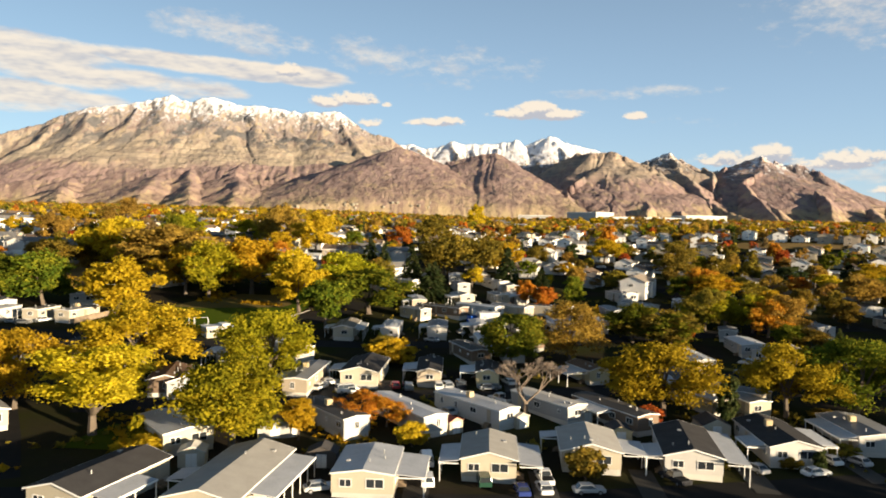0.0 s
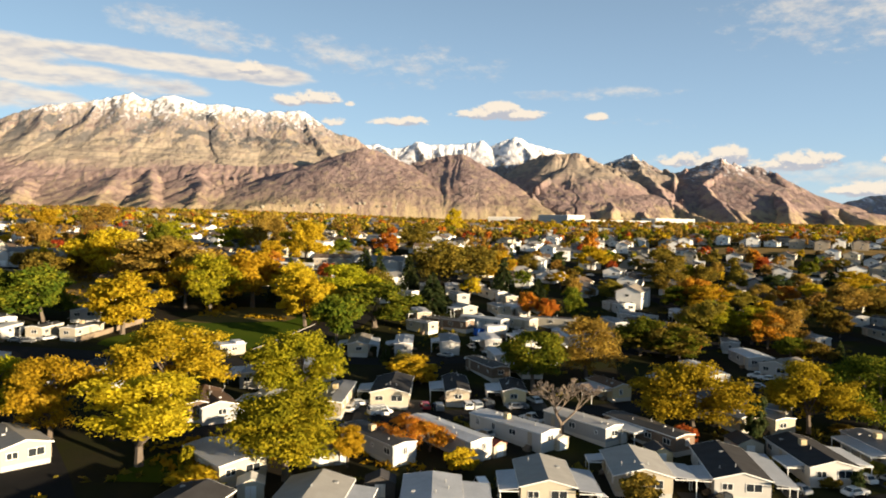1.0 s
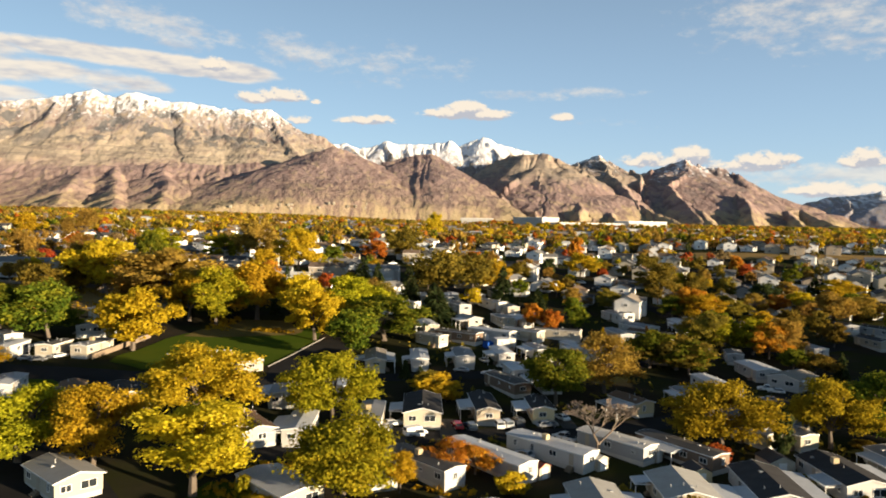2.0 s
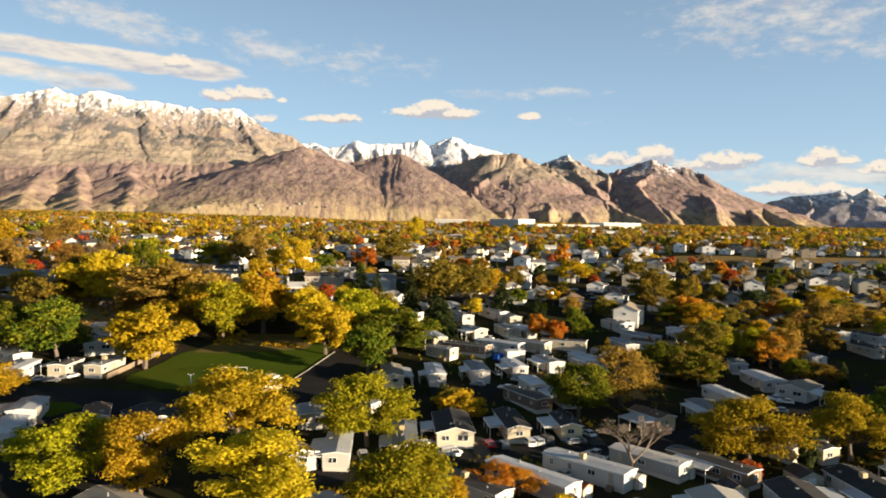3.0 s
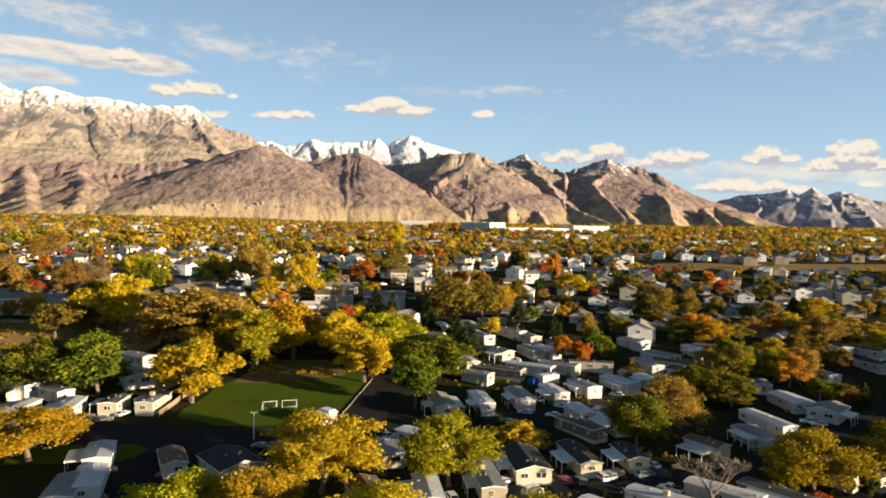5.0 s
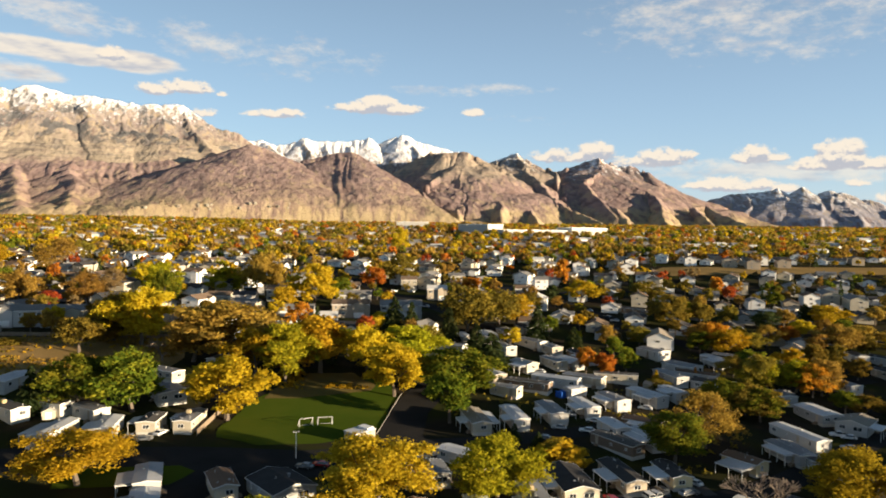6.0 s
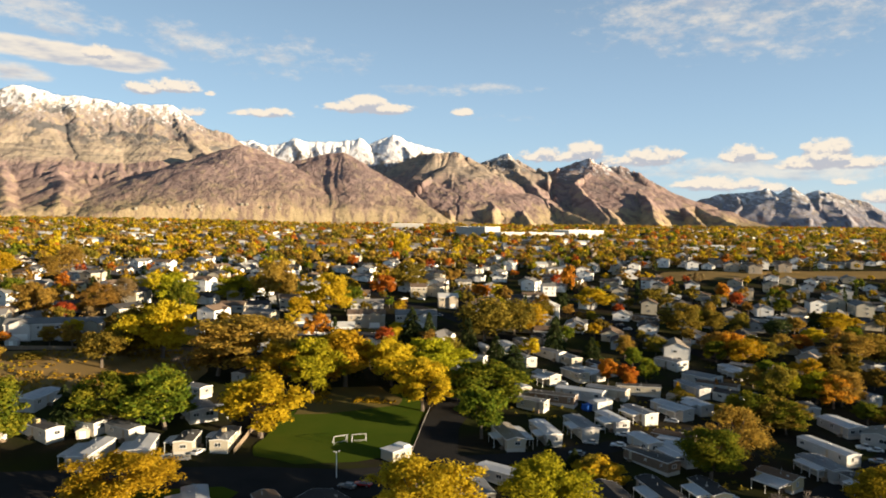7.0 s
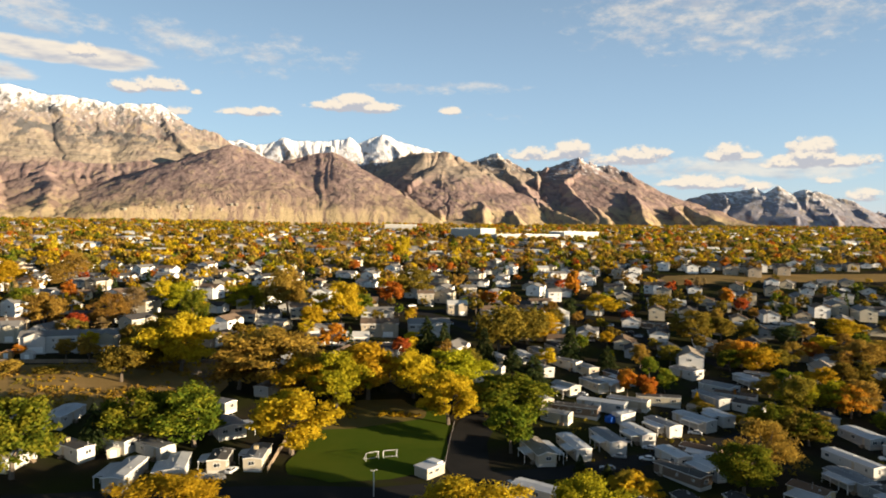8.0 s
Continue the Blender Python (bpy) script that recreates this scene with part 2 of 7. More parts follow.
WALLS = {
    "bright": surface("white_painted_siding", (0.74, 0.725, 0.69), (0.64, 0.625, 0.59), 1.2, 0.55, stripes=("Z", 5.0, 0.02)),
    "white": surface("white_siding", (0.50, 0.485, 0.455), (0.41, 0.395, 0.37), 1.2, 0.55, stripes=("Z", 5.0, 0.02)),
    "cream": surface("cream_siding", (0.46, 0.415, 0.325), (0.38, 0.34, 0.265), 1.2, 0.6, stripes=("Z", 5.0, 0.02)),
    "tan": surface("tan_siding", (0.40, 0.34, 0.26), (0.33, 0.28, 0.215), 1.2, 0.65, stripes=("Z", 5.0, 0.02)),
    "yellow": surface("pale_yellow_siding", (0.66, 0.55, 0.33), (0.58, 0.47, 0.28), 1.2, 0.6, stripes=("Z", 5.0, 0.02)),
    # gray: grey siding, also used to paint shade on some east-side walls
    "gray": surface("grey_and_shade_siding", (0.40, 0.40, 0.39), (0.33, 0.33, 0.32), 1.2, 0.6, stripes=("Z", 5.0, 0.02)),
    "brown": surface("brown_siding", (0.20, 0.14, 0.10), (0.15, 0.11, 0.08), 1.2, 0.7, stripes=("Z", 5.0, 0.02)),
    "orange": surface("orange_boards", (0.48, 0.27, 0.10), (0.38, 0.21, 0.08), 1.2, 0.7),
    "dark": surface("dark_boards", (0.09, 0.08, 0.075), (0.06, 0.055, 0.05), 1.2, 0.7),
}
ROOFS = {
    "white_metal": surface("white_metal_roof", (0.52, 0.53, 0.55), (0.33, 0.34, 0.355), 0.8, 0.45, 0.0, 0.2, stripes=("Y", 2.2, 0.03)),
    "pale_metal": surface("pale_metal_roof", (0.52, 0.50, 0.46), (0.40, 0.38, 0.35), 0.8, 0.5, 0.0, 0.2, stripes=("Y", 2.2, 0.03)),
    "gray_metal": surface("grey_metal_roof", (0.21, 0.215, 0.225), (0.13, 0.133, 0.14), 0.8, 0.45, 0.0, 0.2, stripes=("Y", 2.2, 0.03)),
    "dark_metal": surface("dark_coated_roof", (0.12, 0.11, 0.10), (0.08, 0.075, 0.07), 0.8, 0.7),
    "dark_shingle": surface("dark_shingles", (0.060, 0.058, 0.058), (0.040, 0.038, 0.038), 2.0, 0.9, stripes=("X", 5.0, 0.02)),
    "brown_shingle": surface("brown_shingles", (0.17, 0.11, 0.075), (0.12, 0.08, 0.055), 2.0, 0.9, stripes=("X", 5.0, 0.02)),
    "tan_shingle": surface("tan_shingles", (0.27, 0.235, 0.19), (0.20, 0.175, 0.145), 2.0, 0.9, stripes=("X", 5.0, 0.02)),
    "pale_shingle": surface("pale_shingles", (0.37, 0.355, 0.325), (0.29, 0.275, 0.25), 2.0, 0.85, stripes=("X", 5.0, 0.02)),
    "pale": surface("pale_sheet_roof", (0.55, 0.54, 0.51), (0.43, 0.42, 0.40), 1.0, 0.6),
    "gray": surface("grey_shingles", (0.22, 0.21, 0.20), (0.16, 0.155, 0.15), 2.0, 0.9, stripes=("Y", 5.0, 0.02)),
    "dark": surface("charcoal_shingles", (0.075, 0.07, 0.07), (0.05, 0.048, 0.048), 2.0, 0.9, stripes=("Y", 5.0, 0.02)),
    "brown": surface("brown_house_shingles", (0.20, 0.14, 0.10), (0.14, 0.10, 0.07), 2.0, 0.9, stripes=("Y", 5.0, 0.02)),
    "tan": surface("tan_house_shingles", (0.32, 0.27, 0.21), (0.24, 0.20, 0.16), 2.0, 0.9, stripes=("Y", 5.0, 0.02)),
    "red": surface("red_sheet_roof", (0.30, 0.09, 0.06), (0.24, 0.07, 0.05), 1.0, 0.7),
}
M_TRIM = surface("white_trim", (0.78, 0.77, 0.74), (0.70, 0.69, 0.66), 2.0, 0.5)
M_SKIRT = surface("skirting_panels", (0.55, 0.53, 0.48), (0.44, 0.42, 0.38), 2.0, 0.7, stripes=("X", 3.0, 0.01))
M_GLASS = surface("dark_window_glass", (0.03, 0.035, 0.04), (0.02, 0.024, 0.03), 1.0, 0.08, 0.0, 0.0, spec=0.6)
M_DOOR = surface("painted_door", (0.42, 0.36, 0.28), (0.34, 0.29, 0.22), 2.0, 0.6, vary=0.4)
M_GALV = surface("galvanised_metal", (0.45, 0.45, 0.44), (0.35, 0.35, 0.35), 3.0, 0.5, 0.4)
M_COOLER = surface("cooler_housing", (0.55, 0.44, 0.27), (0.45, 0.36, 0.22), 3.0, 0.6, vary=0.25)
M_BARK = surface("bark", (0.16, 0.13, 0.10), (0.09, 0.07, 0.055), 3.0, 0.9, bump=0.25)
M_PALE_BARK = surface("pale_twigs", (0.24, 0.19, 0.15), (0.15, 0.12, 0.095), 3.0, 0.9)
M_TYRE = surface("tyre_rubber", (0.02, 0.02, 0.02), (0.03, 0.03, 0.03), 5.0, 0.9)
M_RIM = surface("wheel_rim", (0.45, 0.45, 0.46), (0.35, 0.35, 0.36), 5.0, 0.35, 0.7)
M_LAMP = surface("lamp_glass", (0.7, 0.68, 0.62), (0.6, 0.58, 0.52), 5.0, 0.2)
M_CONCRETE = surface("concrete", (0.26, 0.245, 0.22), (0.19, 0.18, 0.16), 1.5, 0.85)
# concrete of the drives, with the long shadows over them put into its colour
M_DRIVE = surface("shade_dark_concrete", (0.085, 0.08, 0.072), (0.055, 0.052, 0.048), 0.5, 0.9, space="World", fine=4.0)
M_WOOD = surface("weathered_wood", (0.26, 0.20, 0.14), (0.18, 0.135, 0.095), 2.0, 0.85)
M_TARP = surface("blue_tarpaulin", (0.02, 0.10, 0.42), (0.015, 0.07, 0.32), 2.0, 0.5)
PAINTS = {k: surface(k + "_car_paint", c, tuple(v * 0.92 for v in c), 2.0, 0.25, 0.0, 0.0, vary=0.05, spec=0.6) for k, c in (
    ("white", (0.75, 0.75, 0.74)), ("silver", (0.42, 0.43, 0.44)), ("gray", (0.16, 0.165, 0.17)), ("dark", (0.03, 0.03, 0.034)), ("red", (0.35, 0.03, 0.03)),
    ("blue", (0.03, 0.05, 0.20)), ("green", (0.02, 0.06, 0.04)), ("orange", (0.55, 0.20, 0.03)))}
M_ASPHALT = surface("asphalt", (0.036, 0.034, 0.032), (0.021, 0.0205, 0.020), 0.4, 0.9, space="World", fine=6.0)
M_GRASS = surface("lawn_grass", (0.042, 0.074, 0.008), (0.074, 0.092, 0.012), 0.30, 0.95, space="World", fine=3.0)
M_WORN = surface("worn_turf", (0.17, 0.12, 0.045), (0.11, 0.10, 0.03), 0.3, 0.95, space="World", fine=3.0)
M_DRY = surface("dry_grass", (0.30, 0.195, 0.08), (0.17, 0.12, 0.045), 0.25, 0.95, space="World", fine=1.5)


def ground_material():
    """Bare soil, dry grass and green yards in patches some metres across."""
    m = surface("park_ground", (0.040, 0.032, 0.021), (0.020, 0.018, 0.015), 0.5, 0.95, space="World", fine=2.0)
    t = m.node_tree
    p = t.nodes["Principled BSDF"]
    pos = t.nodes.new("ShaderNodeNewGeometry").outputs["Position"]
    n = t.nodes.new("ShaderNodeTexNoise")
    t.links.new(pos, n.inputs["Vector"])
    n.inputs["Scale"].default_value, n.inputs["Detail"].default_value = 0.05, 4.0
    r = t.nodes.new("ShaderNodeValToRGB")
    r.color_ramp.elements[0].position, r.color_ramp.elements[1].position = 0.40, 0.62
    r.color_ramp.elements[0].color, r.color_ramp.elements[1].color = (0, 0, 0, 1), (1, 1, 1, 1)
    t.links.new(n.outputs[0], r.inputs[0])
    old = p.inputs["Base Color"].links[0].from_socket
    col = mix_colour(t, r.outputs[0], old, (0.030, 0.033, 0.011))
    t.links.new(col, p.inputs["Base Color"])
    return m


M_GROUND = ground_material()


def mountain_material(name, low, mid, high, z_low, z_mid, snow=None, cliffs=None, timber=0.5, scrub=0.75):
    """Dry slopes from low to high; snow: the height of the snow line; cliffs: the heights between which pale strata crop out."""
    m = bpy.data.materials.new(name)
    m.use_nodes = True
    t = m.node_tree
    p = t.nodes["Principled BSDF"]
    geo = t.nodes.new("ShaderNodeNewGeometry")
    sp, sn = t.nodes.new("ShaderNodeSeparateXYZ"), t.nodes.new("ShaderNodeSeparateXYZ")
    t.links.new(geo.outputs["Position"], sp.inputs[0])
    t.links.new(geo.outputs["Normal"], sn.inputs[0])

    def noise_at(sx, sz, detail, rough=0.6):
        squash = t.nodes.new("ShaderNodeVectorMath")
        squash.operation = "MULTIPLY"
        squash.inputs[1].default_value = (sx, sx * 0.4, sz)
        t.links.new(geo.outputs["Position"], squash.inputs[0])
        n = t.nodes.new("ShaderNodeTexNoise")
        t.links.new(squash.outputs[0], n.inputs["Vector"])
        n.inputs["Scale"].default_value, n.inputs["Detail"].default_value, n.inputs["Roughness"].default_value = 1.0, detail, rough
        return n.outputs[0]

    def ramp(v, lo, hi):
        r = t.nodes.new("ShaderNodeMapRange")
        r.interpolation_type = "SMOOTHSTEP"
        r.inputs[1].default_value, r.inputs[2].default_value = lo, hi
        t.links.new(v, r.inputs[0])
        return r.outputs[0]

    def times(*vs):
        out = vs[0]
        for v in vs[1:]:
            out = math_node(t, "MULTIPLY", out, v)
        return out

    broad, streak, fine, beds = noise_at(0.006, 0.006, 5.0), noise_at(0.03, 0.007, 5.0, 0.65), noise_at(0.05, 0.05, 6.0, 0.7), noise_at(0.004, 0.05, 5.0, 0.6)
    z = math_node(t, "ADD", sp.outputs[2], math_node(t, "MULTIPLY", math_node(t, "SUBTRACT", broad, 0.5), 240.0))
    z = math_node(t, "ADD", z, math_node(t, "MULTIPLY", math_node(t, "SUBTRACT", streak, 0.5), 110.0))
    col = mix_colour(t, ramp(z, z_low - 50, z_low + 50), low, mid)
    col = mix_colour(t, ramp(z, z_mid - 70, z_mid + 70), col, high)
    col = mix_colour(t, times(ramp(streak, 0.50, 0.62), scrub), col, (0.175, 0.120, 0.110))
    col = mix_colour(t, times(ramp(streak, 0.47, 0.38), 0.5), col, (0.44, 0.345, 0.215))
    col = mix_colour(t, times(ramp(fine, 0.50, 0.66), 0.28), col, (0.16, 0.122, 0.108))
    if cliffs:
        lo, hi = cliffs
        zone = times(ramp(z, lo - 40, lo + 40), ramp(z, hi + 60, hi - 60))
        col = mix_colour(t, times(zone, ramp(broad, 0.36, 0.50), 0.6), col, (0.395, 0.335, 0.25))
        col = mix_colour(t, times(zone, ramp(beds, 0.50, 0.56), 0.5), col, (0.19, 0.16, 0.14))
    # dark timber on the shaded upper slopes
    wood = noise_at(0.011, 0.009, 4.0, 0.6)
    col = mix_colour(t, times(ramp(wood, 0.50, 0.57), ramp(z, z_low, z_mid), timber), col, (0.125, 0.122, 0.125))
    if snow:
        zs = math_node(t, "ADD", sp.outputs[2], math_node(t, "MULTIPLY", math_node(t, "SUBTRACT", streak, 0.5), 520.0))
        zs = math_node(t, "ADD", zs, math_node(t, "MULTIPLY", math_node(t, "SUBTRACT", fine, 0.5), 420.0))
        zs = math_node(t, "ADD", zs, math_node(t, "MULTIPLY", math_node(t, "SUBTRACT", sn.outputs[2], 0.80), 260.0))
        col = mix_colour(t, times(ramp(zs, snow - 80, snow + 80), 0.92), col, (0.80, 0.80, 0.82))
    t.links.new(col, p.inputs["Base Color"])
    p.inputs["Roughness"].default_value, p.inputs["Specular IOR Level"].default_value = 0.95, 0.0
    b = t.nodes.new("ShaderNodeBump")
    b.inputs["Strength"].default_value, b.inputs["Distance"].default_value = 1.0, 8.0
    t.links.new(fine, b.inputs["Height"])
    t.links.new(b.outputs[0], p.inputs["Normal"])
    return m


# ---------- mesh helpers ----------
def finish(name, bm, material, parent=None, label="", smooth=False):
    me = bpy.data.meshes.new(name)
    bm.normal_update()
    bm.to_mesh(me)
    bm.free()
    if smooth:
        me.shade_smooth()
    mats = material if isinstance(material, (list, tuple)) else [material]
    for m in mats:
        me.materials.append(m)
    ob = new(name, me)
    if parent is not None:
        ob.parent = parent
    if label:
        ob["label"] = label
    return ob


def part(name, bm, material, parent, label=""):
    return finish(name, bm, material, parent, label)


def from_lists(name, verts, faces, material, parent=None, smooth=False):
    me = bpy.data.meshes.new(name)
    me.from_pydata(verts, [], faces)
    me.update()
    if smooth:
        me.shade_smooth()
    for m in material if isinstance(material, (list, tuple)) else [material]:
        me.materials.append(m)
    ob = new(name, me)
    if parent is not None:
        ob.parent = parent
    return ob


def from_arrays(name, verts, quads, material, smooth=False):
    """The same from arrays of points and of four-sided faces."""
    me = bpy.data.meshes.new(name)
    me.vertices.add(len(verts))
    me.vertices.foreach_set("co", np.ascontiguousarray(verts, dtype=np.float32).ravel())
    me.loops.add(quads.size)
    me.loops.foreach_set("vertex_index", np.ascontiguousarray(quads, dtype=np.int32).ravel())
    me.polygons.add(len(quads))
    me.polygons.foreach_set("loop_start", np.arange(0, quads.size, 4, dtype=np.int32))
    me.update(calc_edges=True)
    if smooth:
        me.shade_smooth()
    me.materials.append(material)
    return new(name, me)


def shared(name, mesh, parent, m):
    """One more object on a mesh that is there already."""
    ob = new(name, mesh)
    ob.parent = parent
    ob.matrix_basis = m
    return ob


def box(bm, x0, y0, z0, x1, y1, z1, bevel=0.0):
    v = [bm.verts.new(c) for c in ((x0, y0, z0), (x1, y0, z0), (x1, y1, z0), (x0, y1, z0), (x0, y0, z1), (x1, y0, z1), (x1, y1, z1), (x0, y1, z1))]
    fs = [bm.faces.new([v[i] for i in f]) for f in ((3, 2, 1, 0), (4, 5, 6, 7), (0, 1, 5, 4), (1, 2, 6, 5), (2, 3, 7, 6), (3, 0, 4, 7))]
    if bevel:
        bmesh.ops.bevel(bm, geom=list({e for f in fs for e in f.edges}), offset=bevel, segments=1, affect="EDGES")
    return v


def prism(bm, outline, axis, a, b):
    """An outline of (u, v) pushed from a to b along an axis (x: u=y, v=z; y: u=x, v=z; z: u=x, v=y)."""
    def at(u, v, w):
        return {"x": (w, u, v), "y": (u, w, v), "z": (u, v, w)}[axis]
    lo, hi = [bm.verts.new(at(u, v, a)) for u, v in outline], [bm.verts.new(at(u, v, b)) for u, v in outline]
    n = len(outline)
    bm.faces.new(lo)
    bm.faces.new(hi[::-1])
    for i in range(n):
        bm.faces.new((lo[i], hi[i], hi[(i + 1) % n], lo[(i + 1) % n]))
    bmesh.ops.recalc_face_normals(bm, faces=bm.faces[:])


def tube(bm, p, q, r0, r1, sides=6):
    p, q = Vector(p), Vector(q)
    d = (q - p).normalized()
    side = d.cross(Vector((0.31, 0.17, 0.93))).normalized()
    up = d.cross(side)
    rings = []
    for c, r in ((p, r0), (q, r1)):
        rings.append([bm.verts.new(c + (side * math.cos(k * 2 * math.pi / sides) + up * math.sin(k * 2 * math.pi / sides)) * r) for k in range(sides)])
    for k in range(sides):
        bm.faces.new((rings[0][k], rings[0][(k + 1) % sides], rings[1][(k + 1) % sides], rings[1][k]))
    bm.faces.new(rings[1])


# ---------- ground ----------
GY = (-500, 0, 60, 90, 150, 190, 250, 300, 350, 450, 600, 900, 1500, 4800)
GZ = (-6, -1.6, 0.2, 1.2, 3.2, 5.2, 10.3, 14.8, 17.8, 21.5, 27, 36, 42, 46)


def ground_z(x, y):
    bench = 6.0 / (1 + math.exp(-max(-60, min(60, (x - 190) / 18)))) / (1 + math.exp(-max(-60, min(60, (y - 455) / 12))))
    return float(np.interp(y, GY, GZ)) - (0.03 if x < 0 else 0.02) * 300 * math.tanh(x / 300) + bench


def build_ground():
    ys = sorted(set([-500, -300, -150, -60] + list(range(0, 400, 10)) + list(range(400, 620, 12)) + [640, 680, 720, 780, 840, 900, 1000, 1150, 1300, 1500, 1900, 2400, 3000, 3800, 4800]) | set(GY))
    us = np.linspace(-1, 1, 81)
    verts, faces = [], []
    for y in ys:
        half = 260 + 0.95 * max(0, y)
        for u in us:
            x = half * u
            verts.append((x, y, ground_z(x, y)))
    n = len(us)
    for j in range(len(ys) - 1):
        for i in range(n - 1):
            faces.append((j * n + i, j * n + i + 1, (j + 1) * n + i + 1, (j + 1) * n + i))
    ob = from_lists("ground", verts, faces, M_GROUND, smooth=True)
    return tagged(ob, "sloping ground of dry soil and patchy yards", "ground", kind="structure")


build_ground()


def strip(name, points, width, material, lift, label, category):
    """A band along a line of (x, y), laid on the ground."""
    pts = [Vector(p) for p in points]
    line = []
    for p, q in zip(pts, pts[1:]):
        n = max(1, int((q - p).length / 5))
        line += [p.lerp(q, k / n) for k in range(n)]
    line.append(pts[-1])
    verts, faces = [], []
    for i, p in enumerate(line):
        d = (line[min(i + 1, len(line) - 1)] - line[max(i - 1, 0)]).normalized()
        s = Vector((d.y, -d.x)) * width / 2
        for k in (-1, -0.5, 0, 0.5, 1):
            q = p + s * k
            verts.append((q.x, q.y, ground_z(q.x, q.y) + lift))
    for i in range(len(line) - 1):
        for k in range(4):
            faces.append((i * 5 + k, i * 5 + k + 1, (i + 1) * 5 + k + 1, (i + 1) * 5 + k))
    ob = from_lists(name, verts, faces, material)
    return tagged(ob, label, category, kind="structure")


def patch(name, rows, material, lift, label, category):
    """Rows of (y, x0, x1), laid on the ground."""
    ys = [r[0] for r in rows]
    verts, faces = [], []
    count = max(2, int((ys[-1] - ys[0]) / 3))
    for j in range(count + 1):
        y = ys[0] + (ys[-1] - ys[0]) * j / count
        x0, x1 = np.interp(y, ys, [r[1] for r in rows]), np.interp(y, ys, [r[2] for r in rows])
        for k in range(13):
            x = x0 + (x1 - x0) * k / 12
            wob = noise.noise(Vector((x * 0.15, y * 0.15, 3))) * 1.2 if k in (0, 12) else 0
            verts.append((x + wob, y, ground_z(x + wob, y) + lift))
    for j in range(count):
        for k in range(12):
            faces.append((j * 13 + k, j * 13 + k + 1, (j + 1) * 13 + k + 1, (j + 1) * 13 + k))
    return tagged(from_lists(name, verts, faces, material), label, category, kind="structure")


ASPH = "worn dark asphalt lane between the mobile homes"
strip("road", [(-120, 66), (-50, 76), (8, 80), (40, 87), (70, 94), (130, 110)], 7.5, M_ASPHALT, 0.06, ASPH, "road")
strip("road", [(-60, 112), (-29, 121), (-18, 126), (-2, 129), (13, 130), (36, 138), (64, 152), (110, 176)], 7, M_ASPHALT, 0.06, ASPH, "road")
strip("road", [(-47, 168), (-20, 170), (16, 178), (52, 190), (81, 201), (130, 215)], 7, M_ASPHALT, 0.06, ASPH, "road")
strip("road", [(-45, 164), (-45, 176), (-40, 194), (-32, 209), (-27, 226)], 11, M_ASPHALT, 0.08, "asphalt drive beside the lawn", "road")
strip("road", [(-170, 166), (-118, 165), (-92, 163), (-70, 159), (-45, 160)], 16, M_ASPHALT, 0.07, "asphalt car park below the lawn", "road")
strip("road", [(-60, 78), (-68, 92), (-78, 108), (-88, 128), (-92, 155)], 19, M_ASPHALT, 0.05, "asphalt drive past the big trees", "road")
strip("road", [(-46, 520), (-39, 480), (-23, 403), (-4, 348), (9, 308), (24, 262)], 8, M_ASPHALT, 0.07, "asphalt street climbing the slope", "road")
strip("road", [(70, 430), (72, 361), (78, 309), (87, 264), (92, 215)], 8, M_ASPHALT, 0.07, "asphalt street among the houses", "road")
strip("road", [(150, 470), (160, 380), (175, 300), (190, 240)], 8, M_ASPHALT, 0.07, "asphalt street among the houses", "road")
strip("road", [(-260, 350), (-120, 345), (-30, 372), (75, 395), (200, 420), (330, 430)], 8, M_ASPHALT, 0.08, "asphalt cross street on the slope", "road")
patch("lawn", [(171, -80, -66), (174, -84, -56), (178, -91, -51), (186, -88.5, -48), (195, -85, -45), (207, -81, -40.5), (216, -75, -41), (224, -66, -46)], M_GRASS, 0.12, "mown green lawn of the park's playing field", "lawn")
patch("worn_turf", [(206, -79, -70), (212, -78, -48), (218, -74, -46), (224, -68, -50), (230, -66, -52)], M_WORN, 0.20, "brown worn turf under the trees", "turf")
patch("dry_field", [(228, -230, -112), (245, -232, -106), (262, -235, -106), (276, -240, -108)], M_DRY, 0.10, "dry brown field with weeds", "field")
patch("bench_bank", [(470, 200, 430), (484, 196, 440), (496, 200, 450), (512, 215, 450)], M_DRY, 0.15, "bare grassy bank of the terrace", "bank")
patch("yard_grass", [(93, -53, -40), (98, -52, -38), (104, -49, -40)], M_GRASS, 0.13, "rough grass under the yellow tree", "lawn")
patch("yard_grass", [(150, -118, -96), (156, -118, -92), (160, -116, -95)], M_GRASS, 0.15, "small green corner by the car park", "lawn")

for line in ([(-11.0, 126), (-10.6, 138)], [(3.4, 130), (3.2, 139)], [(42.6, 87), (43.6, 99)], [(27, 84), (27.6, 94)], [(-3.2, 80), (-3.0, 88)], [(13.2, 82), (13.4, 92)], [(60.5, 92), (60.2, 104)], [(-20.6, 123), (-20.2, 132)], [(14.0, 133), (14.2, 141)]):
    strip("driveway", line, 3.2, M_DRIVE, 0.10, "concrete drive beside a mobile home, coloured dark as in shade", "driveway")

# ---------- mountains ----------
EYE_MID = (-49.0, 0.0, 51.0)
LATTICE = np.random.default_rng(8).random((256, 256))


